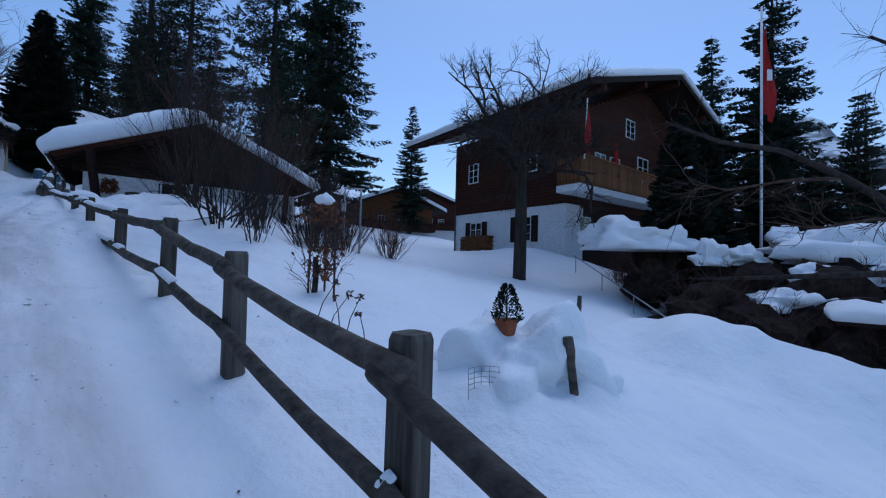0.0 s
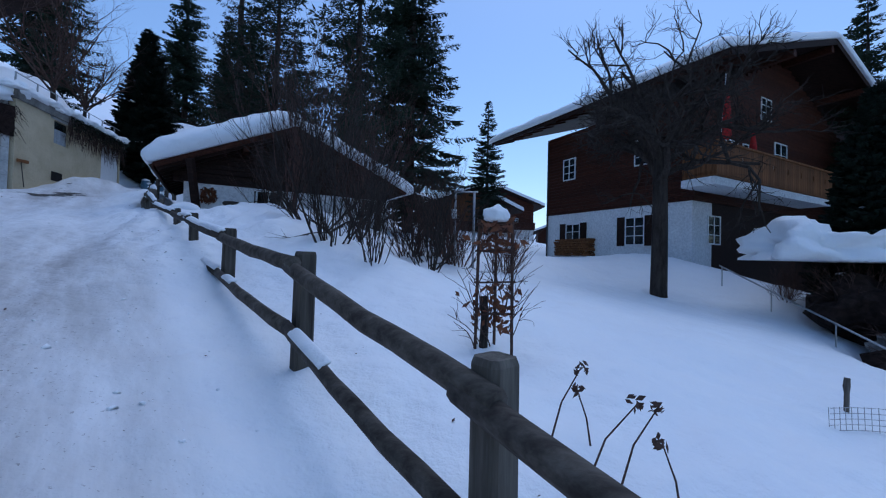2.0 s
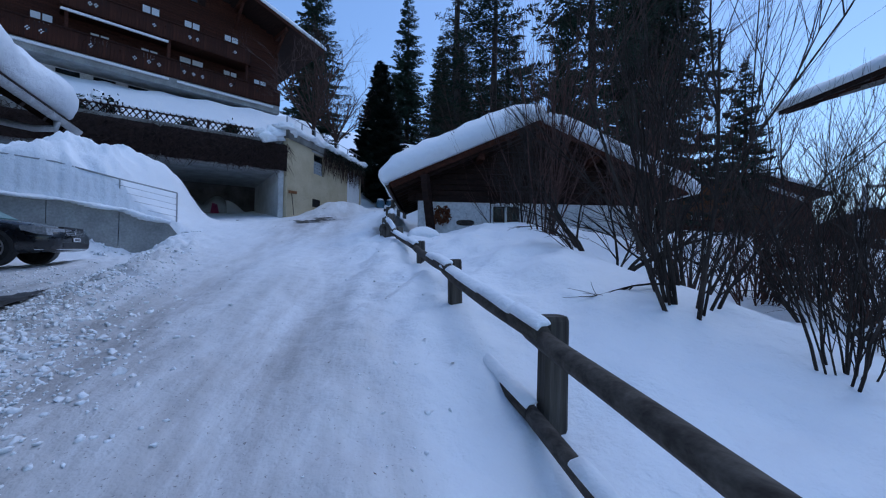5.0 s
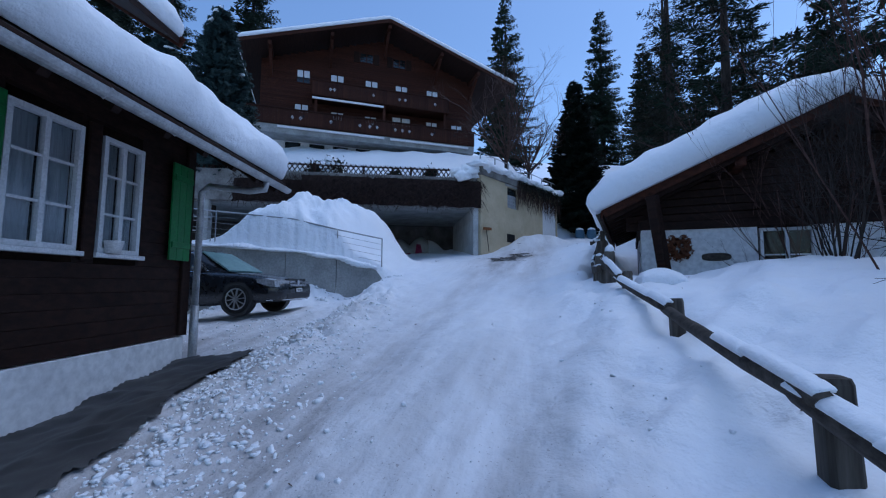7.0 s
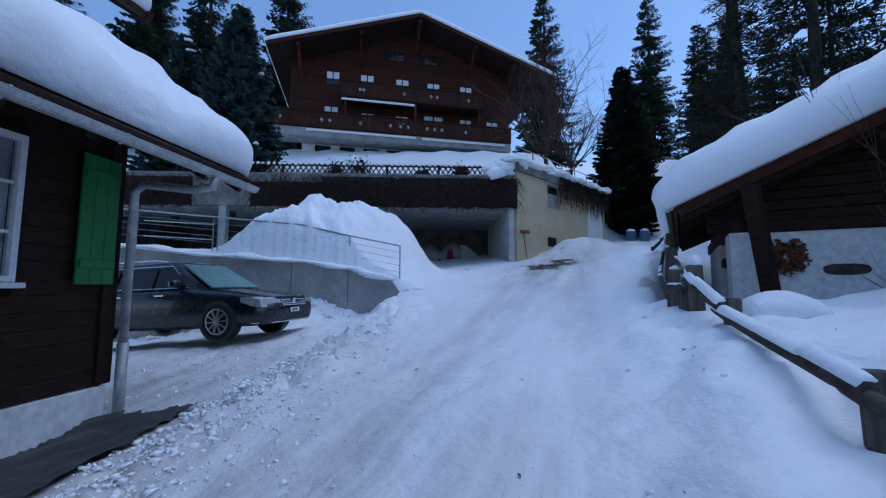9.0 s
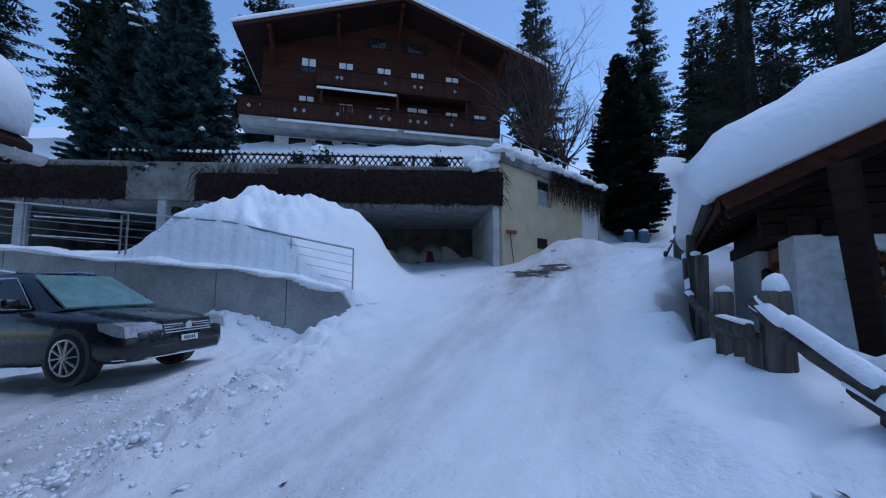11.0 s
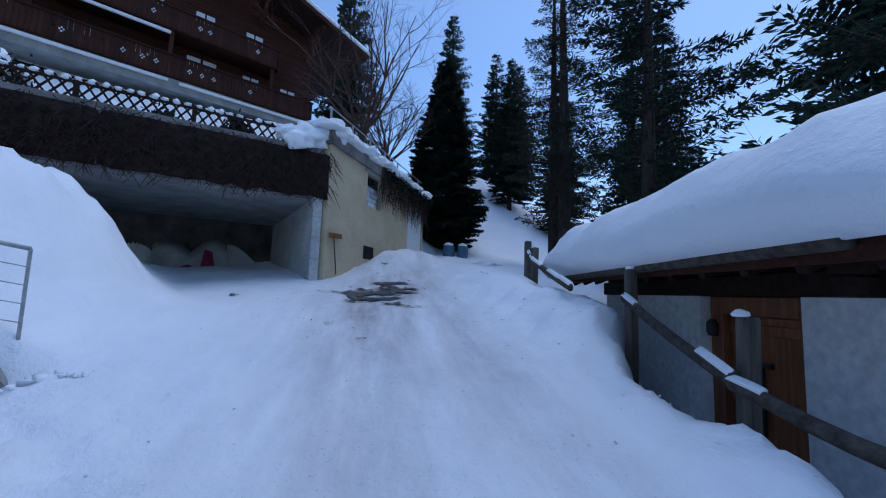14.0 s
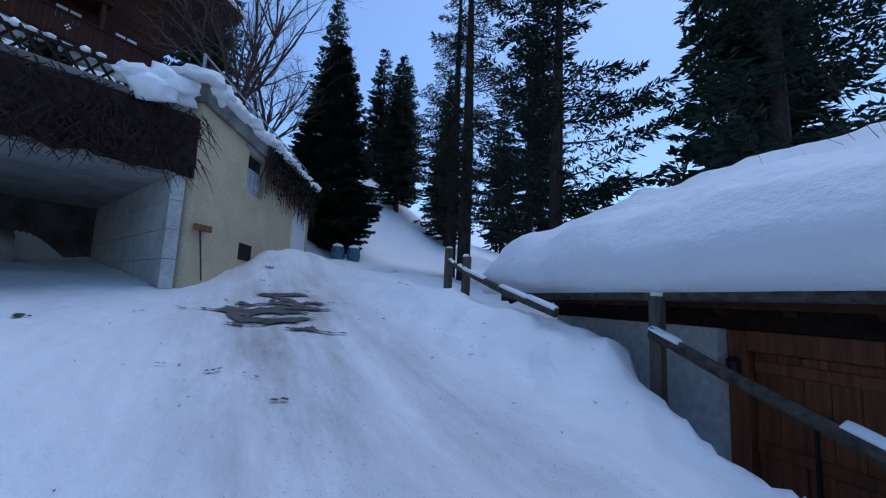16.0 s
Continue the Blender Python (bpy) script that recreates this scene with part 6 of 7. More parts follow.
# ---- trees ----
def conifer(name, label, h, r, needles, seed, lower=0.08, density=1.0, droop=0.35, thin=0.0, card=0.34, snowy=0.0, tufts=1):
    """A spruce: tapered trunk, whorls of sagging limbs, each limb a spray of small needle clumps."""
    rng = random.Random(seed)
    root = thing(name, label, "tree")
    bm = mesh()
    tube(bm, [(0, 0, -1.0), (0, 0, h * 0.3), (rng.uniform(-0.1, 0.1), 0.05, h * 0.7), (0, 0, h)], [h * 0.013 + 0.06, h * 0.011 + 0.04, h * 0.006 + 0.02, 0.01], 8)
    part("trunk", bm, BARK, root, "", True)
    lb, nb, sb = mesh(), mesh(), mesh()
    z = h * lower
    nverts, nfaces = [], []
    while z < h * 0.985:
        f = (z / h - lower) / (1 - lower)
        reach = r * (1 - f) ** 0.8 * min(1.0, 0.55 + 2.5 * f) + 0.12
        count = max(4, int((7 if f < 0.6 else 5) * density))
        for k in range(count):
            if rng.random() < thin:
                continue
            an = rng.uniform(0, 2 * math.pi)
            ln = reach * rng.uniform(0.72, 1.12)
            zz = z + rng.uniform(-0.12, 0.12)
            dx, dy = math.cos(an), math.sin(an)
            sag = droop * rng.uniform(0.7, 1.3) * (1 - f * 1.3)
            pts = [Vector((dx * ln * t, dy * ln * t, zz - sag * ln * (t ** 1.3) + 0.18 * ln * t ** 3)) for t in (0, 0.35, 0.7, 1.0)]
            tube(lb, pts, [0.012 + ln * 0.009, 0.01 + ln * 0.006, 0.008, 0.004], 3, False)
            steps = max(3, int(ln / (card * 0.55) * density))
            for q in range(steps):
                t = 0.12 + 0.9 * (q + rng.random()) / steps
                a = pts[min(3, int(t * 3))]
                b = pts[min(3, int(t * 3) + 1)]
                p = a.lerp(b, min(1, t * 3 - int(t * 3)))
                wide = ln * 0.30 * (1.1 - t) + card * 0.5
                for sg in (-1, 1, -1, 1, 0):
                    tip = p + Vector((dx * card * 0.6, dy * card * 0.6, 0)) + Vector((-dy, dx, 0)) * sg * wide * rng.uniform(0.4, 1.3) + Vector((0, 0, rng.uniform(-0.28, 0.06) * wide - 0.05))
                    if tufts > 1:
                        for q2 in range(tufts):
                            base = p.lerp(tip, (q2 + rng.random() * 0.6) / tufts)
                            way = ((tip - p).normalized() + Vector((rng.uniform(-0.7, 0.7), rng.uniform(-0.7, 0.7), rng.uniform(-0.2, 0.8)))).normalized() * card * rng.uniform(0.7, 1.3)
                            flank = way.cross(Vector((rng.uniform(-1, 1), rng.uniform(-1, 1), 0.4))).normalized() * card * 0.13
                            i = len(nverts)
                            nverts.extend((base, base + way * 0.55 + flank, base + way, base + way * 0.55 - flank))
                            nfaces.append((i, i + 1, i + 2, i + 3))
                        continue
                    ax = tip - p
                    sd = Vector((-ax.y, ax.x, rng.uniform(-0.6, 0.6) * ax.length))
                    sd = sd.normalized() * card * rng.uniform(0.07, 0.17) if sd.length > 1e-5 else Vector((0.1, 0, 0))
                    drop = Vector((0, 0, -card * rng.uniform(0.1, 0.5)))
                    i = len(nverts)
                    m = p.lerp(tip, 0.5)
                    nverts.extend((p, m + sd + drop * 0.4, tip, m - sd + drop))
                    nfaces.append((i, i + 1, i + 2, i + 3))
                if snowy and rng.random() < snowy and t > 0.35:
                    blob(sb, p + Vector((0, 0, 0.05)), card * rng.uniform(0.4, 0.9), card * rng.uniform(0.3, 0.6), 0.07 + 0.05 * rng.random(), rng.uniform(0, 50), 0.5, 1)
        z += h * 0.022 * rng.uniform(0.75, 1.25) / (0.6 + 0.4 * density) + 0.03
    nb.free()
    part("limbwork", lb, BARK, root)
    me = bpy.data.meshes.new("crown")
    me.from_pydata([tuple(v) for v in nverts], [], nfaces)
    me.materials.append(needles)
    ob = new("crown", me)
    ob.parent = root
    if len(sb.verts):
        part("branch_snow", sb, SNOW, root, "", True)
    else:
        sb.free()
    return root


def at_ground(x, y, turn=0.0, scale=1.0, dz=0.0):
    return Matrix.Translation((x, y, ground_z(x, y, False) + dz)) @ Matrix.Rotation(turn, 4, "Z") @ Matrix.Scale(scale, 4)


def put_tree(proto, x, y, turn, scale, dz=0.0, first=False):
    m = at_ground(x, y, turn, scale, dz)
    if first:
        proto.matrix_basis = m
        return proto
    ob = copy_thing(proto, Matrix.Translation(m.translation) @ Matrix.Rotation(turn, 4, "Z"))
    ob.scale = (scale,) * 3
    return ob


def grow_twigs(bm, rng, p, d, ln, rad, depth, sides=4, spread=0.6, up=0.1, kids=3, wob=0.18, ends=None):
    n = 4
    pts, q = [p], p
    dd = d.copy()
    for k in range(n):
        dd = (dd + Vector((rng.uniform(-wob, wob), rng.uniform(-wob, wob), rng.uniform(-wob, wob) + up * 0.25))).normalized()
        q = q + dd * ln / n
        pts.append(q)
    tube(bm, pts, [rad * (1 - 0.6 * k / n) for k in range(n + 1)], max(3, sides), False)
    if ends is not None:
        ends.append((pts[2], rad))
    if depth <= 0:
        return
    for k in range(kids):
        t = rng.uniform(0.35, 1.0)
        base = pts[min(n, int(t * n))]
        side = Vector((rng.uniform(-1, 1), rng.uniform(-1, 1), rng.uniform(-0.5, 0.8)))
        nd = (dd + side * spread * 1.3).normalized()
        grow_twigs(bm, rng, base, nd, ln * rng.uniform(0.5, 0.75), rad * 0.5, depth - 1, sides - 1, spread, up, kids, wob, ends)


def bare_tree(name, label, seed, h, rad, material, trunk_h=0.3, limbs=6, depth=3, spread=0.6, up=0.1, kids=3, wob=0.18, snowy=0, lean=(0, 0), category="tree"):
    rng = random.Random(seed)
    root = thing(name, label, category)
    bm = mesh()
    th = h * trunk_h
    top = Vector((lean[0] * th, lean[1] * th, th))
    tube(bm, [(0, 0, -0.4), (0, 0, 0.1), top * 0.5 + Vector((0.04, 0.02, 0)), top], [rad * 1.25, rad * 1.05, rad * 0.95, rad * 0.85], 9)
    part("trunk", bm, material if rad < 0.08 else BARK, root, "", True)
    bm, ends = mesh(), []
    for k in range(limbs):
        an = 2 * math.pi * (k + rng.uniform(-0.3, 0.3)) / limbs
        tilt = rng.uniform(0.25, 1.0) * spread * 1.6
        d = Vector((math.cos(an) * tilt, math.sin(an) * tilt, 1.0)).normalized()
        grow_twigs(bm, rng, top * rng.uniform(0.75, 1.0), d, (h - th) * rng.uniform(0.5, 0.72), rad * 0.5, depth, 6, spread, up, kids, wob, ends)
    part("crown", bm, material, root)
    if snowy:
        bm = mesh()
        for p, r in rng.sample(ends, min(snowy, len(ends))):
            blob(bm, p + Vector((0, 0, r * 0.8)), rng.uniform(0.06, 0.16), rng.uniform(0.04, 0.08), 0.04, rng.uniform(0, 40), 0.5, 1)
        part("branch_snow", bm, SNOW, root, "", True)
    return root


def bush(name, label, seed, stems, h, width, material, depth=2, rad=0.03, kids=3, snowy=0, up=0.3, lean=(0, 0)):
    """Many stems from one root."""
    rng = random.Random(seed)
    root = thing(name, label, "shrub")
    bm, ends = mesh(), []
    for k in range(stems):
        an = rng.uniform(0, 2 * math.pi)
        tilt = rng.uniform(0.05, 0.75) * width / h
        if stems <= 16 and k:
            part("stem", bm, material, root)
            bm = mesh()
        d = Vector((math.cos(an) * tilt + lean[0], math.sin(an) * tilt + lean[1], 1)).normalized()
        p = Vector((math.cos(an) * 0.22 * rng.random(), math.sin(an) * 0.22 * rng.random(), -0.3))
        grow_twigs(bm, rng, p, d, h * rng.uniform(0.4, 0.62), rad * rng.uniform(0.6, 1.2), depth, 5, 0.45, up, kids, 0.16, ends)
    part("stem" if stems <= 16 else "crown", bm, material, root)
    if snowy:
        bm = mesh()
        for p, r in sorted(ends, key=lambda e: -e[1])[:snowy]:
            blob(bm, p + Vector((0, 0, r * 0.9)), rng.uniform(0.05, 0.11), rng.uniform(0.04, 0.07), rng.uniform(0.03, 0.06), rng.uniform(0, 40), 0.6, 2)
        part("branch_snow", bm, SNOW, root, "", True)
    return root


def plant_trees():
    spruce = conifer("spruce", "tall dark green spruce standing in snow", 24, 4.4, NEEDLE, 11, 0.06, 1.25, 0.4, 0.05, 0.5)
    put_tree(spruce, -9.0, 29.0, 0.3, 1.05, 0, True)
    for x, y, t, s in ((-33, 45, 3.0, 0.62), (-36.5, 46, 4.0, 0.7), (-30.5, 50, 5.0, 0.6), (-40, 56, 1.0, 0.9), (22.5, 29, 1.2, 1.0), (19.5, 31, 4.4, 0.8), (27.5, 28, 2.2, 0.6), (33, 33, 2.2, 0.7), (14.5, 33, 0.6, 0.7), (32, 42, 0.2, 0.9), (-5.2, 52, 2.5, 0.7),
                       (-46, 50, 1.5, 1.1), (-52, 38, 0.7, 1.2), (-60, 6, 2.7, 1.25), (-62, -8, 3.7, 1.1), (-27, 62, 1.1, 0.9), (-20, 46, 0.4, 0.95), (-47, -12, 1.9, 1.0), (-53, -20, 0.9, 1.15), (-41, -19, 3.9, 0.85), (-57, -2, 5.1, 1.1), (-45, -4, 2.1, 0.8), (-30, 38, 2.8, 0.55), (-26.5, 40, 0.1, 0.6)):
        put_tree(spruce, x, y, t, s)
    pine = conifer("pine", "dark green pine with open layered limbs", 17.5, 4.4, NEEDLE, 23, 0.18, 0.85, -0.12, 0.42, 0.30, 0.0, 3)
    put_tree(pine, -16.8, 25.2, 0.4, 1.0, 0, True)
    for x, y, t, s in ((-10.6, 23.6, 2.1, 1.05), (-18.6, 30.5, 3.3, 0.8)):
        put_tree(pine, x, y, t, s)
    larch = conifer("larch", "bare grey larch with fine drooping twigs", 19.5, 3.4, TWIG_GREEN, 31, 0.13, 0.7, 0.12, 0.25, 0.2, 0.0, 2)
    put_tree(larch, -21.0, 27.6, 0.4, 1.0, 0, True)
    put_tree(larch, -22.0, 28.6, 2.4, 0.9)
    blue = conifer("blue_spruce", "dense blue-green spruce above the retaining wall", 9.5, 2.3, NEEDLE_BLUE, 41, 0.03, 2.2, 0.2, 0.0, 0.30, 0.003)
    put_tree(blue, -29.0, 4.4, 0.3, 1.0, 7.6 - ground_z(-29.0, 4.4, False), True)
    put_tree(blue, -31.6, 1.6, 1.7, 0.95, 7.4 - ground_z(-31.6, 1.6, False))
    yew = conifer("dark_conifer", "dense dark conifer with bristling branches", 11.5, 2.7, NEEDLE_DARK, 51, 0.02, 2.2, 0.3, 0.0, 0.34, 0.002)
    put_tree(yew, -28.2, 27.3, 0.3, 1.0, 0, True)
    put_tree(yew, -30.8, 30.0, 1.3, 0.85)
    put_tree(yew, 9.0, 16.3, 2.3, 0.66)
    put_tree(yew, 11.3, 18.5, 4.3, 0.7)
    put_tree(yew, 15.5, 20.0, 3.3, 0.75)
    put_tree(yew, 18.5, 21.0, 5.3, 0.7)
    put_tree(yew, 20.0, 17.5, 0.3, 0.7)
    apple = bare_tree("apple_tree", "bare gnarled apple tree with snow on its limbs", 7, 9.6, 0.24, BARK, 0.46, 12, 4, 0.95, 0.16, 4, 0.5, 0)
    put_tree(apple, 2.65, 15.6, 0.4, 1.0, 0, True)
    birch = bare_tree("bare_tree", "slender leafless tree on the snowy terrace", 17, 9.2, 0.13, TWIG, 0.3, 11, 4, 0.75, 0.2, 3, 0.22, 0)
    put_tree(birch, -27.2, 20.4, 0.4, 1.0, 8.4 - ground_z(-27.2, 20.4, False), True)
    put_tree(birch, -29.5, 24.0, 2.4, 0.85, 0)
    s1 = bush("lilac_shrub", "leafless multi-stemmed shrub growing by the fence", 5, 12, 4.4, 3.6, BARK, 3, 0.022, 4, 0)
    put_tree(s1, -5.25, 9.25, 0.3, 1.0, 0, True)
    s2 = bush("tall_shrub", "tall reddish leafless shrub with thin stems", 9, 14, 7.0, 4.6, TWIG_RED, 3, 0.022, 3, 0)
    put_tree(s2, -8.3, 12.9, 0.3, 1.0, 0, True)
    put_tree(s2, -6.8, 14.6, 2.0, 1.05)
    put_tree(s2, -5.6, 12.2, 4.0, 0.8)
    put_tree(s1, -9.2, 13.6, 1.9, 0.8)
    put_tree(s1, -3.6, 10.6, 2.9, 0.7)
    put_tree(s2, -10.2, 16.5, 5.0, 1.15)
    put_tree(s1, -4.2, 8.7, 4.4, 0.6)
    s4 = bush("spreading_shrub", "low leafless shrub with wide spreading branches", 19, 8, 2.6, 3.6, BARK, 3, 0.03, 3, 0, -0.1)
    put_tree(s4, -5.35, 10.2, 0.3, 1.0, 0, True)
    put_tree(s4, -6.5, 11.1, 2.3, 1.1)
    put_tree(s4, -3.9, 12.1, 1.2, 0.95)
    s3 = bush("dense_bush", "dense brown leafless bush", 13, 34, 2.6, 2.8, TWIG_RED, 3, 0.016, 3, 0)
    put_tree(s3, -3.3, 12.9, 0.3, 1.0, 0, True)
    put_tree(s3, -2.0, 13.6, 2.0, 0.8)
    put_tree(s3, -4.7, 13.3, 4.0, 1.15)
    put_tree(s3, -3.9, 14.3, 1.0, 1.2)
    put_tree(s3, 8.3, 14.5, 1.0, 0.8)
    put_tree(s3, 10.0, 12.5, 3.0, 0.9)
    put_tree(s3, 11.5, 14.5, 5.0, 0.9)
    put_tree(s3, 7.0, 17.0, 4.0, 0.7)


plant_trees()


# ---- garden things ----
def solid(pts, radii, mat, name, label, category, sides=8, m=None, smooth=True, group=""):
    bm = mesh()
    tube(bm, pts, radii, sides)
    return single(name, bm, mat, label, category, m, group, smooth=smooth)


def build_trellis():
    x, y = -2.0, 6.4
    z = ground_z(x, y)
    root = thing("rose_trellis", "wooden trellis overgrown with dry rose stems, snow on top", "trellis", Matrix.Translation((x, y, z)))
    rng = random.Random(4)
    for dx, dy in ((-0.2, 0), (0.2, 0.05), (0.0, 0.2)):
        bm = mesh()
        tube(bm, [(dx, dy, -0.2), (dx * 0.9, dy * 0.9, 1.45)], 0.018, 5)
        part("pole", bm, TWIG, root)
    for h in (0.4, 0.75, 1.1, 1.4):
        bm = mesh()
        tube(bm, [(-0.22, 0, h), (0.22, 0.05, h + 0.02), (0, 0.22, h), (-0.22, 0, h)], 0.012, 4)
        part("hoop", bm, TWIG, root)
    part("stump", tube(mesh(), [(-0.12, 0.05, -0.1), (-0.1, 0.06, 0.35), (-0.12, 0.06, 0.6)], [0.05, 0.045, 0.04], 8), BARK, root)
    bm = mesh()
    for k in range(34):
        an = rng.uniform(0, 6.28)
        d = Vector((math.cos(an) * 0.3, math.sin(an) * 0.3, 1)).normalized()
        grow_twigs(bm, rng, Vector((math.cos(an) * 0.2, math.sin(an) * 0.2, rng.uniform(-0.1, 0.9))), d, rng.uniform(0.25, 0.55), 0.008, 1, 3, 0.8, -0.2, 3, 0.35)
    tagged(part("rose_tangle", bm, TWIG, root), kind="stuff")
    bm = mesh()
    leaves(bm, rng, 170, lambda: Vector((rng.gauss(0, 0.16), rng.gauss(0.05, 0.14), rng.choice((rng.uniform(0.25, 0.75), rng.uniform(1.1, 1.45))))), 0.06)
    part("dry_leaves", bm, DRYLEAF, root, "withered brown leaves")
    bm = mesh()
    blob(bm, (0, 0.06, 1.5), 0.15, 0.13, 0.11, 2.0, 0.25, 3, 0.6)
    part("snow_cap", bm, SNOW, root, "", True)


build_trellis()


def build_stalks():
    rng = random.Random(6)
    for k, (x, y) in enumerate(((-1.55, 4.75), (-1.35, 4.5), (-1.15, 4.55), (-0.85, 4.35), (-1.25, 4.8), )):
        z = ground_z(x, y)
        root = thing("dead_flower_stalk", "dry dark flower stalk sticking out of the snow", "plant", Matrix.Translation((x, y, z)), "dead flower stalks")
        lx, ly, h = rng.uniform(-0.1, 0.3), rng.uniform(-0.1, 0.1), rng.uniform(0.35, 0.6)
        part("stem", tube(mesh(), [(0, 0, -0.1), (lx * 0.4, ly * 0.4, h * 0.5), (lx, ly, h)], [0.008, 0.006, 0.004], 5), TWIG, root)
        bm = mesh()
        leaves(bm, rng, 14, lambda: Vector((lx + rng.gauss(0, 0.022), ly + rng.gauss(0, 0.022), h + rng.gauss(0, 0.02))), 0.03)
        part("seed_head", bm, TWIG, root)


build_stalks()


def build_pot():
    x, y = 0.50, 3.52
    z = 0.95
    root = thing("potted_conifer", "small dark evergreen in a terracotta pot on a snow heap", "plant", Matrix.Translation((x, y, z)) @ Matrix.Scale(0.82, 4))
    part("pot", lathe(mesh(), [(0.085, 0), (0.115, 0.13), (0.125, 0.135), (0.125, 0.165), (0.105, 0.165)], 18), TERRACOTTA, root, "terracotta pot", True)
    rng = random.Random(9)
    bm = mesh()
    tube(bm, [(0, 0, 0.1), (0, 0, 0.5)], [0.012, 0.004], 5)
    part("stem", bm, BARK, root)
    bm = mesh()
    for k in range(900):
        h = rng.random()
        r = 0.16 * (1 - h) ** 0.6 * math.sqrt(rng.random()) + 0.01
        an = rng.uniform(0, 6.28)
        p = Vector((r * math.cos(an), r * math.sin(an), 0.15 + 0.37 * h))
        a = Vector((math.cos(an), math.sin(an), rng.uniform(0.2, 1.2))).normalized() * 0.035
        b = a.orthogonal().normalized() * 0.01
        v = [bm.verts.new(q) for q in (p, p + a * 0.5 + b, p + a, p + a * 0.5 - b)]
        bm.faces.new(v)
    part("foliage", bm, NEEDLE_DARK, root)


build_pot()


def build_heap():
    bm = mesh()
    blob(bm, (0.05, 0.02, -0.12), 0.66, 0.6, 0.6, 3.3, 0.42, 5)
    single("snow_mound", bm, SNOW, "lumpy heap of shovelled snow holding a plant pot", "snow", Matrix.Translation((0.6, 3.6, 0.56)), smooth=True)


build_heap()


def build_stakes():
    for x, y, h, r, lab in ((0.98, 3.25, 0.44, 0.042, "short split wooden stake with bare pale wood"), (2.05, 6.5, 0.68, 0.035, "grey wooden stake in the snow"), (1.75, 7.0, 0.35, 0.03, "low grey wooden stake in the snow")):
        z = ground_z(x, y)
        bm = mesh()
        lean = -0.03 if "pale" in lab else 0.015
        tube(bm, [(0.05 if lean < 0 else 0, 0, -0.2), (lean * 0.3, 0, h * 0.55), (lean * 0.6, 0.01, h * 0.75), (lean, 0.01, h)], [r * 0.85, r * 0.8, r * 1.1, r * 0.9], 9)
        single("wooden_stake", bm, RAILW if lean < 0 else POST, lab, "stake", Matrix.Translation((x, y, z)), "garden stakes", smooth=False)
    for x, y, w, h, ang in ((0.28, 3.0, 0.24, 0.17, 0.3), (1.62, 6.5, 0.75, 0.24, 0.1)):
        z = ground_z(x, y)
        root = thing("wire_netting", "grey wire netting half buried in snow", "netting", Matrix.Translation((x, y, z)) @ Matrix.Rotation(ang, 4, "Z"))
        n = int(w / 0.06)
        bm = mesh()
        for k in range(n + 1):
            xx = -w / 2 + k * w / n
            bow = 0.06 * math.cos(xx / w * 3)
            tube(bm, [(xx, bow, -0.1), (xx, bow + 0.02, h)], 0.003, 4, False)
        for j in range(5):
            tube(bm, [(-w / 2 + k * w / n, 0.06 * math.cos((-w / 2 + k * w / n) / w * 3), 0.02 + j * h / 4.4) for k in range(n + 1)], 0.003, 4, False)
        part("mesh_panel", bm, METAL, root)


build_stakes()


def build_garden_rail():
    root = thing("garden_handrail", "pale steel handrail beside snowed-in garden steps", "railing")
    a, b = Vector((5.45, 18.0, 2.0)), Vector((6.35, 10.8, -0.15))
    bm = mesh()
    tube(bm, [a, a.lerp(b, 0.5), b], 0.025, 8)
    part("rail", bm, METAL, root, "", True)
    for t in (0.02, 0.34, 0.63, 0.97):
        p = a.lerp(b, t)
        part("post", tube(mesh(), [p, (p.x, p.y, p.z - 0.95)], 0.02, 6), METAL, root)


build_garden_rail()


def build_flagpole():
    x, y = 12.45, 16.6
    z = ground_z(x, y)
    root = thing("flagpole", "tall white flagpole with a limp red and white flag", "flagpole", Matrix.Translation((x, y, z)))
    part("pole", tube(mesh(), [(0, 0, -0.2), (0, 0, 12.5)], [0.06, 0.04], 10), WHITE, root, "", True)
    bm = mesh()
    nz, nx = 18, 5
    g = {}
    for j in range(nz + 1):
        for i in range(nx + 1):
            t = j / nz
            g[i, j] = bm.verts.new((0.06 + i * 0.09 * (0.7 + 0.4 * math.sin(t * 5)), 0.09 * math.sin(i * 2.1 + t * 4), 8.2 + 3.6 * t - i * 0.1))
    for j in range(nz):
        for i in range(nx):
            bm.faces.new((g[i, j], g[i + 1, j], g[i + 1, j + 1], g[i, j + 1]))
    part("flag", bm, RED, root, "limp red flag", True)
    bm = mesh()
    for z0 in (9.4,):
        box(bm, 0.14, 0.34, -0.125, -0.105, z0, z0 + 0.45)
    part("flag_white", bm, WHITE, root)


build_flagpole()


def build_lamp_post():
    x, y = -2.9, 13.1
    z = ground_z(x, y)
    root = thing("clothes_post", "slim grey steel post with a short cross arm in the garden", "post", Matrix.Translation((x, y, z)))
    part("pole", tube(mesh(), [(0, 0, -0.3), (0, 0, 2.1)], 0.035, 8), METAL, root, "", True)
    part("cross_arm", tube(mesh(), [(-0.55, 0, 2.08), (0.1, 0, 2.08)], 0.025, 6), METAL, root, "", True)
    part("pole", tube(mesh(), [(-0.52, 0, -0.3), (-0.52, 0, 2.1)], 0.03, 8), METAL, root, "", True)
    part("box", box(mesh(), -0.62, -0.48, -0.07, 0.05, 1.35, 1.6, None, 0.01), WHITE, root)


build_lamp_post()


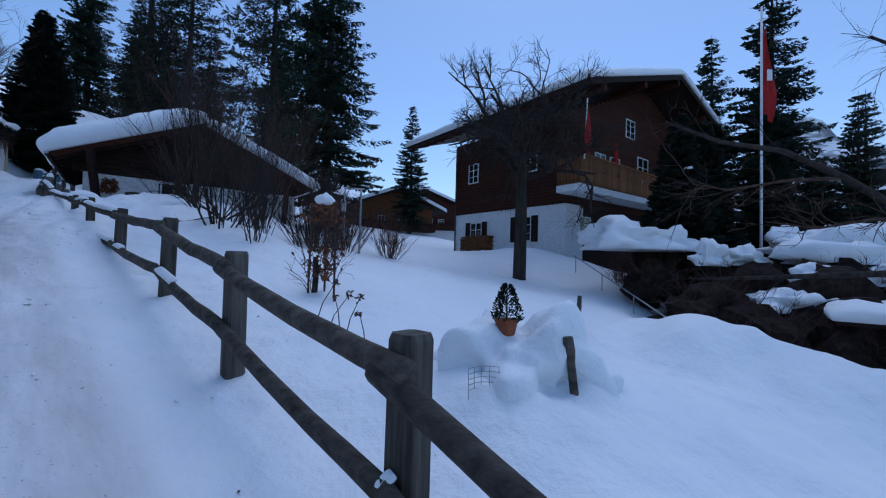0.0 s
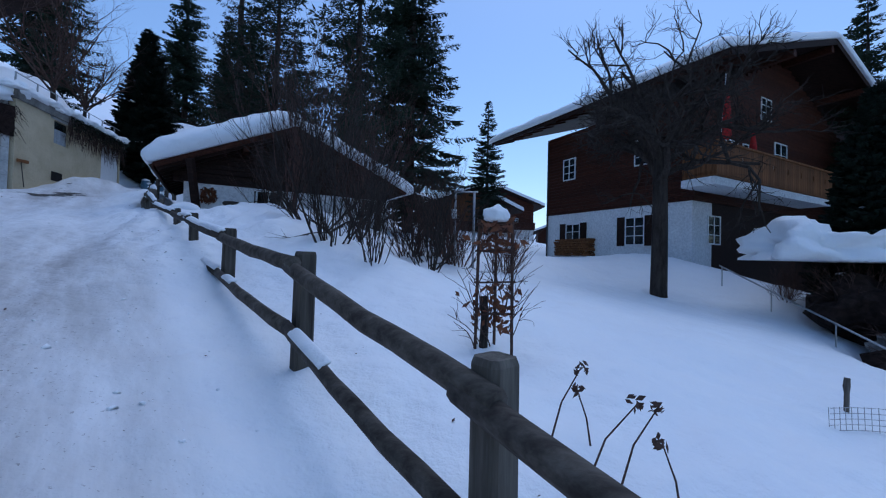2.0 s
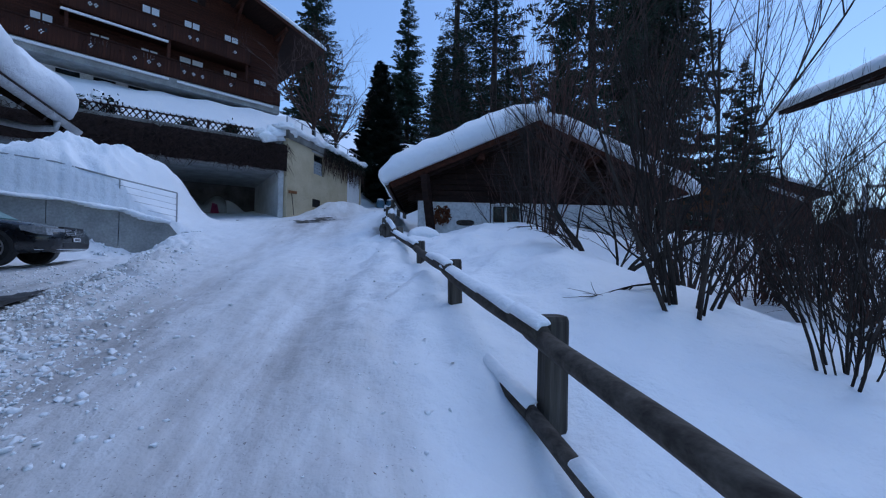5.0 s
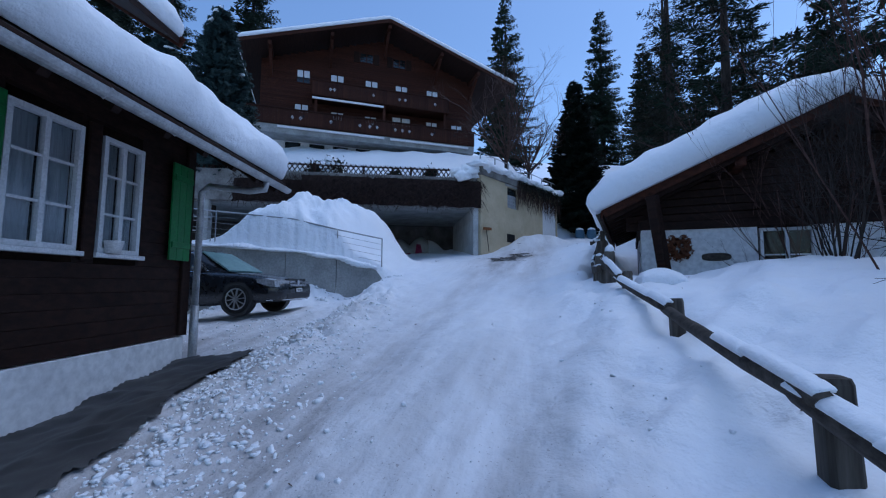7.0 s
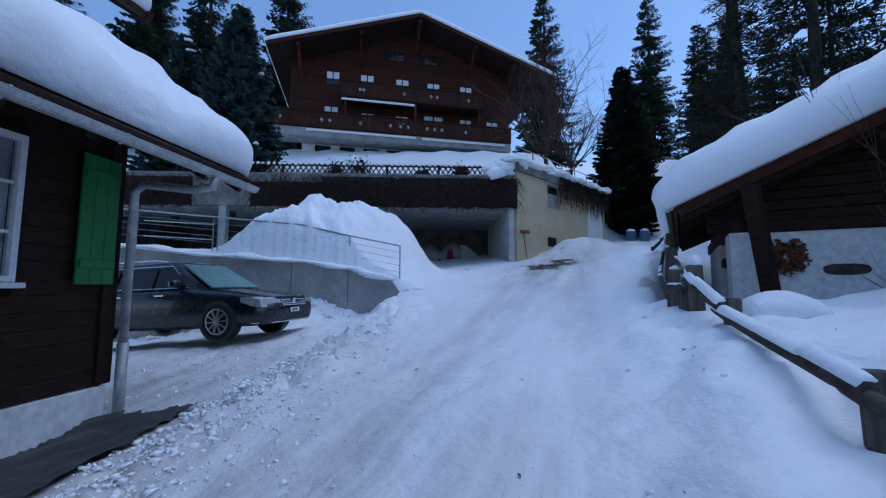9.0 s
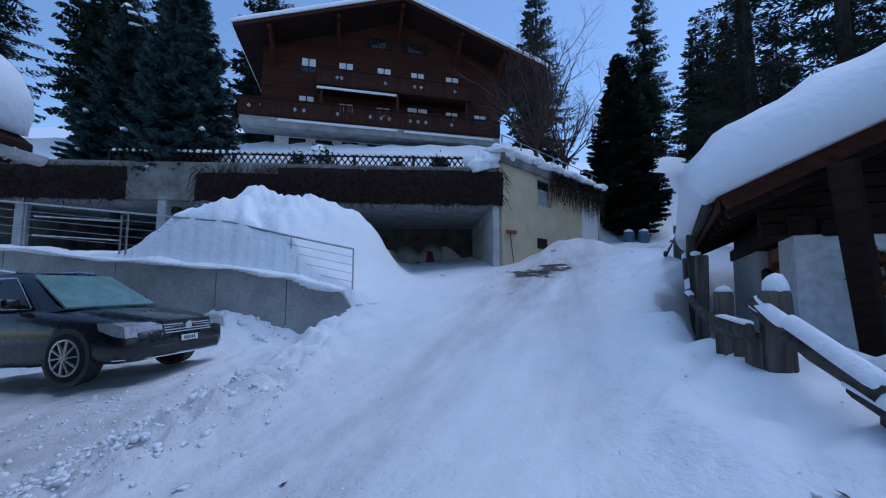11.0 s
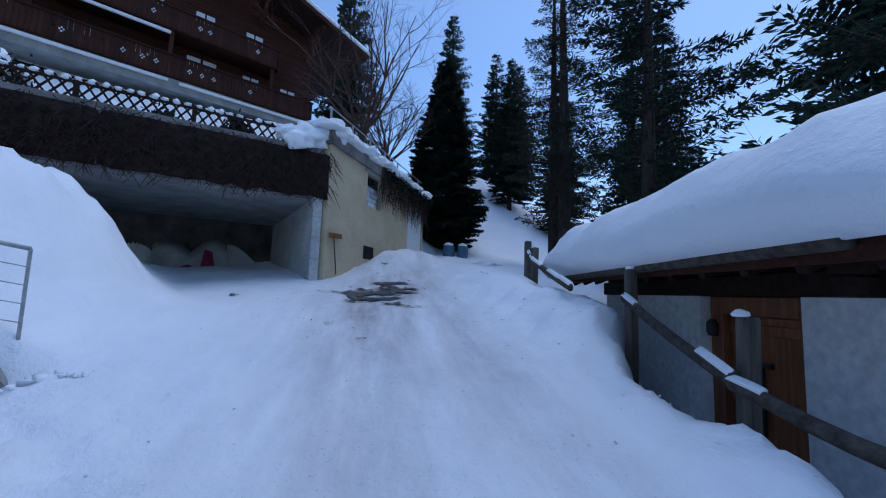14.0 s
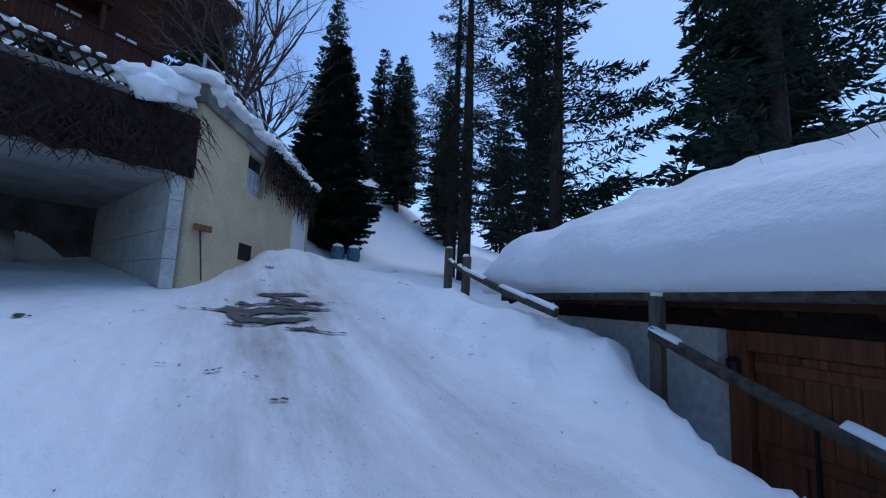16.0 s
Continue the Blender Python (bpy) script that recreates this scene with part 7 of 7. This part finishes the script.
def build_bank():
    """Dark overgrown bank, snow-laden shrubs and boulders on the far side of the garden steps."""
    rng = random.Random(12)
    spots = ((7.6, 12.4, 0.0, 1.3), (8.8, 11.2, -0.5, 1.4), (10.3, 10.6, -0.6, 1.5), (9.2, 13.2, 0.5, 1.5), (11.4, 12.2, 0.4, 1.7), (7.3, 14.6, 1.0, 1.0), (13.2, 13.0, 0.8, 1.7))
    for k, (x, y, z, r) in enumerate(spots):
        root = thing("overgrown_bank", "dark brown tangled undergrowth on a steep bank", "undergrowth", Matrix.Translation((x, y, z)), kind="stuff")
        bm = mesh()
        blob(bm, (0, 0, 0), r, r * 0.8, r * 0.75, k * 3.1, 0.5, 3)
        part("earth", bm, HEDGE, root)
        bm = mesh()
        for _ in range(70):
            an, el = rng.uniform(0, 6.28), rng.uniform(-0.2, 1.3)
            d = Vector((math.cos(an) * math.cos(el), math.sin(an) * math.cos(el), math.sin(el)))
            grow_twigs(bm, rng, Vector((d.x * r * 0.8, d.y * r * 0.7, d.z * r * 0.6)), (d + Vector((0, 0, 0.3))).normalized(), rng.uniform(0.4, 0.8), 0.012, 1, 3, 0.7, 0.0, 3, 0.3)
        part("twig_tangle", bm, TWIG, root)
    heaps = ((6.3, 15.0, 2.5, 1.45, 0.7), (7.9, 15.2, 2.4, 0.9, 0.5), (8.6, 13.6, 1.9, 0.6, 0.5), (9.6, 13.8, 1.9, 0.7, 0.4), (13.6, 14.0, 2.15, 2.3, 0.7), (12.0, 14.6, 2.6, 0.6, 0.5), (9.4, 11.6, 0.65, 0.85, 0.45), (10.6, 12.0, 1.35, 0.7, 0.35), (12.6, 11.6, 1.4, 1.3, 0.4), (16.0, 15.0, 2.6, 1.8, 0.7), (6.9, 16.2, 2.4, 0.7, 0.45))
    for k, (x, y, z, r, h) in enumerate(heaps):
        bm = mesh()
        blob(bm, (0, 0, 0), r, r * 0.75, h, k * 2.7 + 1, 0.55, 4, 0.45)
        single("snow_laden_shrub", bm, SNOW, "shrub bowed under a lumpy load of snow", "shrub", Matrix.Translation((x, y, z)), "snow-laden shrubs", smooth=True)
    for k, (x, y, z, r) in enumerate(((7.2, 13.3, 0.2, 0.5), (7.9, 11.9, -0.3, 0.55), (7.6, 10.6, -0.9, 0.5))):
        bm = mesh()
        blob(bm, (0, 0, 0), r, r * 0.8, r * 0.7, k * 5.1, 0.5, 3)
        single("boulder", bm, ROCK, "grey boulder in the steep bank", "rock", Matrix.Translation((x, y, z)), "boulders")


build_bank()


def build_shed():
    M = Matrix.Translation((10.6, 9.2, -2.2)) @ Matrix.Rotation(radians(-35), 4, "Z")
    root = thing("wood_shed", "open wooden shed with grey posts and snow on its roof", "shed", M)
    for x, y in ((-1.2, 0), (-0.3, 0), (0.9, 0), (2.4, 0), (-1.2, 2), (2.4, 2)):
        part("post", box(mesh(), x - 0.07, x + 0.07, y - 0.07, y + 0.07, -0.5, 2.5, None, 0.01), POST, root)
    part("red_panel", box(mesh(), -0.2, 0.25, 0.3, 0.35, 0, 2.3), RED, root)
    part("back_wall", box(mesh(), -1.2, 2.5, 2.1, 2.16, -0.5, 2.5), TIMBER_DARK, root)
    bm = mesh()
    beam(bm, (-1.6, 1, 2.6), (3.0, 1, 2.6), 2.8, 0.1)
    part("roof", bm, TIMBER_DARK, root)
    bm = mesh()
    snow_slab(bm, -1.65, 3.05, -0.45, 2.45, 0.45, Matrix.Translation((0, 0, 2.65)), 0.25, 0.08, 4, 0.1, 0.4)
    part("roof_snow", bm, SNOW, root, "", True)
    rng = random.Random(20)
    me = bpy.data.meshes.new("log")
    bm = mesh()
    tube(bm, [(0, 0, 0), (0, 0.9, 0)], 0.08, 7)
    bm.to_mesh(me)
    bm.free()
    me.materials.append(BARK)
    stack = thing("log_pile", "dark logs piled under the shed roof", "firewood", M)
    for j in range(8):
        for k in range(10):
            ob = new("log", me)
            ob.parent = stack
            ob.location = (0.95 + k * 0.15 + (j % 2) * 0.07, 0.4 + rng.uniform(-0.1, 0.1), 0.1 + j * 0.14)


build_shed()


def build_limb():
    """An old fruit tree outside the garden's edge whose long bare limbs reach over the view."""
    root = thing("old_fruit_tree", "old leafless fruit tree with long low limbs", "tree", Matrix.Translation((10.4, 7.6, -1.6)))
    rng = random.Random(15)
    part("trunk", tube(mesh(), [(0, 0, -0.5), (0.1, 0, 2.0), (0, 0.1, 4.5), (-0.2, 0.1, 6.6)], [0.3, 0.26, 0.2, 0.1], 10), BARK, root, "", True)
    limbs = [[(0.05, 0.05, 3.6), (-1.4, 0.4, 4.2), (-2.8, 0.4, 5.0), (-4.0, 0.4, 5.5), (-5.2, 0.4, 5.65), (-6.2, 0.5, 6.05)], [(0.05, 0, 3.2), (-1.5, 0.5, 3.2), (-3.5, 1.0, 3.05), (-5.0, 1.4, 2.95)],
             [(0, 0.1, 4.8), (-0.8, 0.3, 6.5), (-1.3, 0.4, 7.4), (-2.2, 0.5, 7.85)], [(-2.8, 0.4, 5.0), (-3.8, 0.5, 4.95), (-4.9, 0.6, 4.75), (-5.6, 0.6, 4.85)], [(-1.4, 0.4, 4.2), (-2.4, 0.2, 4.2), (-3.4, 0.3, 4.0), (-4.4, 0.3, 4.1)]]
    for k, pts in enumerate(limbs):
        bm = mesh()
        r0 = 0.1 if k < 3 else 0.04
        n = len(pts)
        tube(bm, pts, [r0 * (1 - 0.75 * i / (n - 1)) for i in range(n)], 7)
        for _ in range(14):
            i = rng.randrange(1, n)
            p = Vector(pts[i]).lerp(Vector(pts[i - 1]), rng.random())
            grow_twigs(bm, rng, p, Vector((-0.6, rng.uniform(-0.5, 0.5), rng.uniform(-0.7, 0.8))).normalized(), rng.uniform(0.5, 1.2), 0.012, 2, 4, 0.7, 0.0, 3, 0.3)
        part("limb", bm, TWIG if k > 2 else BARK, root, "", True)


build_limb()


# ---- things by the cabin ----
CABIN = Matrix.Translation((-12.68, 13.82, 2.1)) @ Matrix(((-0.63, 0.777, 0, 0), (0.777, 0.63, 0, 0), (0, 0, 1, 0), (0, 0, 0, 1)))


def build_gate():
    """A small dark board gate between the two thick posts."""
    root = thing("board_gate", "small weathered board gate between fence posts", "gate")
    a, b = Vector((-11.80, 11.62, 0)), Vector((-12.45, 12.12, 0))
    for k in range(4):
        p = a.lerp(b, 0.12 + 0.25 * k)
        bm = mesh()
        beam(bm, (p.x, p.y, 2.75), (p.x, p.y, 3.4 + 0.04 * (k % 2)), 0.13, 0.03)
        part("board", bm, POST, root)
    for z in (3.0, 3.38):
        bm = mesh()
        beam(bm, (a.x - 0.03, a.y - 0.03, z), (b.x - 0.03, b.y - 0.03, z), 0.04, 0.09)
        part("cross_rail", bm, RAILW, root)


build_gate()


def build_cabin_things():
    rng = random.Random(14)
    bm = mesh()
    def ring():
        t = rng.uniform(0, 6.28)
        return CABIN @ Vector((-0.09 + rng.gauss(0, 0.04), 0.72 + 0.17 * math.cos(t) + rng.gauss(0, 0.05), 1.82 + 0.17 * math.sin(t) + rng.gauss(0, 0.05)))
    leaves(bm, rng, 420, ring, 0.055)
    single("door_wreath", bm, DRYLEAF, "dried evergreen wreath hanging on the white wall", "wreath")
    bm = mesh()
    n = 20
    ring = [(0.27 * math.copysign(abs(math.cos(2 * math.pi * k / n)) ** 0.7, math.cos(2 * math.pi * k / n)), 0.085 * math.copysign(abs(math.sin(2 * math.pi * k / n)) ** 0.7, math.sin(2 * math.pi * k / n))) for k in range(n)]
    a = [bm.verts.new(CABIN @ Vector((-0.01, 1.42 + x, 1.62 + z))) for x, z in ring]
    b = [bm.verts.new(CABIN @ Vector((-0.04, 1.42 + x * 0.95, 1.62 + z * 0.9))) for x, z in ring]
    bm.faces.new(a)
    bm.faces.new(b[::-1])
    for k in range(n):
        bm.faces.new((a[k], a[(k + 1) % n], b[(k + 1) % n], b[k]))
    single("wooden_plaque", bm, RAILW, "oval wooden plaque on the white cabin wall", "sign")
    # wooden well box under a dome of snow
    x, y = -10.95, 12.0
    z = ground_z(x, y)
    M = Matrix.Translation((x, y, 2.72)) @ Matrix.Rotation(radians(48), 4, "Z") @ Matrix.Scale(0.78, 4)
    root = thing("wooden_box", "weathered wooden box under a dome of snow by the fence", "box", M)
    for k in range(4):
        part("board", box(mesh(), -0.36, 0.36, -0.36, -0.33, -0.25 + k * 0.18, -0.08 + k * 0.18, None, 0.006), RAILW, root)
        part("board", box(mesh(), -0.36, -0.33, -0.325, 0.36, -0.25 + k * 0.18, -0.08 + k * 0.18, None, 0.006), RAILW, root)
        part("board", box(mesh(), 0.33, 0.36, -0.325, 0.36, -0.25 + k * 0.18, -0.08 + k * 0.18, None, 0.006), RAILW, root)
    part("lid", box(mesh(), -0.42, 0.42, -0.42, 0.42, 0.475, 0.52, None, 0.01), RAILW, root)
    bm = mesh()
    snow_slab(bm, -0.44, 0.44, -0.44, 0.44, 0.36, Matrix.Translation((0, 0, 0.52)), 0.1, 0.03, 3, 0.05, 0.42)
    part("snow_dome", bm, SNOW, root, "", True)


build_cabin_things()


# ---- things by the garage ----
def build_garage_things():
    for k, (x, y) in enumerate(((-26.2, 25.5), (-25.7, 26.0))):
        z = ground_z(x, y) - 0.05
        root = thing("blue_barrel", "blue plastic barrel with snow on its lid", "barrel", Matrix.Translation((x, y, z)), "blue barrels")
        part("barrel", lathe(mesh(), [(0.24, 0), (0.29, 0.12), (0.3, 0.3), (0.29, 0.5), (0.25, 0.6), (0.22, 0.62)], 18), BLUEPL, root, "", True)
        bm = mesh()
        blob(bm, (0, 0, 0.65), 0.24, 0.24, 0.12, k + 1, 0.2, 2, 0.3)
        part("snow_cap", bm, SNOW, root, "", True)
    # grit scraper leaning at the garage corner
    p = GARAGE @ GS @ Vector((0.45, -0.14, 0.2))
    q = GARAGE @ GS @ Vector((0.35, -0.05, 1.35))
    root = thing("snow_scraper", "worn wooden snow scraper leaning on the cream wall", "tool")
    part("handle", tube(mesh(), [p, q], 0.018, 6), RAILW, root)
    a, b = GARAGE @ GS @ Vector((0.08, -0.08, 1.32)), GARAGE @ GS @ Vector((0.75, -0.08, 1.36))
    bm = mesh()
    beam(bm, a, b, 0.06, 0.14, 0.01)
    part("blade", bm, BOARD_GOLD, root)
    # covered object inside the carport
    m = GARAGE @ GL
    bm = mesh()
    n = 14
    prev = None
    for k in range(n + 1):
        x = 2.1 + 2.3 * k / n
        h = 0.72 + 0.62 * abs(math.sin(k / n * 5.2 + 0.5)) * (1 - 0.4 * k / n)
        ring = [bm.verts.new(m @ Vector((x, 5.7 + dy, z))) for dy, z in ((-0.5, -0.1), (-0.45, h * 0.7), (0, h + 0.2), (0.45, h * 0.7), (0.5, -0.1))]
        if prev:
            for i in range(4):
                bm.faces.new((prev[i], prev[i + 1], ring[i + 1], ring[i]))
        prev = ring
    single("covered_cart", bm, CONCRETE, "cart under a pale cloth cover parked in the carport", "cart", smooth=True)
    bm = mesh()
    prism(bm, [(2.4, 0.0), (4.2, 0.0), (4.15, 0.1), (3.3, 0.45), (2.95, 0.3), (2.85, 1.0), (2.6, 0.95)], 5.13, 5.17, m)
    single("pink_cloth", bm, PINK, "dark pink cloth strip on the covered cart", "cloth")
    bm = mesh()
    blob(bm, (0, 0, 0), 0.7, 0.35, 0.2, 4, 0.4, 3, 0.4)
    single("snow_lump", bm, SNOW, "shovelled lump of snow beside the lane", "snow", Matrix.Translation((-23.0, 24.0, ground_z(-23.0, 24.0))), smooth=True)


build_garage_things()


# ---- loose bits on the snow ----
def lump_field(name, label, rng, count, place, size):
    """Broken lumps of snow: a few shared shapes set at many places, as one mesh."""
    shapes = []
    for k in range(6):
        bm = mesh()
        blob(bm, (0, 0, 0), 1.0, 1.0, 0.9, k * 3.7, 1.1, 1)
        bm.verts.index_update()
        shapes.append(([v.co.copy() for v in bm.verts], [[v.index for v in f.verts] for f in bm.faces]))
        bm.free()
    verts, faces = [], []
    for _ in range(count):
        x, y = place()
        r = size()
        co, fs = shapes[rng.randrange(6)]
        m = Matrix.Translation((x, y, ground_z(x, y) + r * 0.1)) @ Matrix.Rotation(rng.uniform(0, 6.28), 4, "Z") @ Matrix.Diagonal((r * rng.uniform(0.8, 1.3), r, r * rng.uniform(0.7, 1.1), 1))
        base = len(verts)
        verts.extend(tuple(m @ c) for c in co)
        faces.extend([base + q for q in f] for f in fs)
    me = bpy.data.meshes.new(name)
    me.from_pydata(verts, [], faces)
    me.polygons.foreach_set("use_smooth", [True] * len(faces))
    me.materials.append(SNOW)
    tagged(new(name, me), label, "snow", "", "stuff")


def build_scatter():
    rng = random.Random(77)

    def beside_house():
        u = rng.uniform(-2.6, 8.6)
        n = 1.3 + 0.45 * ease((u - 1) / 3) + rng.gauss(0.0, 0.1) + abs(rng.gauss(0.0, 0.62))
        return -13.94 + 0.877 * u + 0.48 * n, 4.94 - 0.48 * u + 0.877 * n

    def before_car():
        return rng.gauss(-14.9, 1.2), rng.gauss(6.2, 0.9)

    def on_lane():
        t, d = rng.uniform(1, 26), -rng.gauss(4.0, 1.2)
        return -0.17 - 0.746 * t + 0.665 * d, 1.92 + 0.665 * t + 0.746 * d

    def under_bank():
        t, d = rng.uniform(2, 22), -rng.gauss(0.9, 0.3)
        return -0.17 - 0.746 * t + 0.665 * d, 1.92 + 0.665 * t + 0.746 * d

    def beside_wall():
        t = rng.uniform(-0.6, 7.0)
        d = -abs(rng.gauss(0.1, 0.25))
        return -19.08 - 0.386 * t - 0.922 * d, 9.86 - 0.922 * t + 0.386 * d
    lump_field("snow_crumbs", "broken lumps of shovelled snow beside the house", rng, 5200, beside_house, lambda: min(0.042, 0.007 + rng.expovariate(1 / 0.0085)))
    lump_field("snow_crumbs", "trodden broken snow in front of the parked car", rng, 700, before_car, lambda: min(0.04, 0.006 + rng.expovariate(1 / 0.007)))
    lump_field("lane_crumbs", "small crumbs of snow scattered on the lane", rng, 300, on_lane, lambda: rng.uniform(0.004, 0.014))
    lump_field("bank_crumbs", "snow lumps rolled down from the bank", rng, 110, under_bank, lambda: min(0.04, 0.006 + rng.expovariate(1 / 0.006)))
    lump_field("wall_crumbs", "snow lumps lying along the concrete wall", rng, 160, beside_wall, lambda: min(0.1, 0.02 + rng.expovariate(1 / 0.02)))
    bm = mesh()
    for _ in range(170):
        t, s = rng.uniform(0, 26), rng.uniform(-5.5, 1.2)
        x, y = -0.17 - 0.746 * t + 0.665 * s, 1.92 + 0.665 * t + 0.746 * s
        p = Vector((x, y, ground_z(x, y) + 0.012))
        an, r = rng.uniform(0, 6.28), rng.uniform(0.006, 0.022) * (1 if rng.random() < 0.85 else 1.8)
        a = Vector((math.cos(an), math.sin(an), rng.uniform(-0.1, 0.5))) * r
        b = Vector((-math.sin(an), math.cos(an), rng.uniform(0, 0.4))) * r * 0.5
        bm.faces.new([bm.verts.new(q) for q in (p - a, p + b, p + a, p - b)])
    single("leaf_litter", bm, TWIG, "scattered dark leaf bits on the snow", "litter", kind="stuff")


build_scatter()
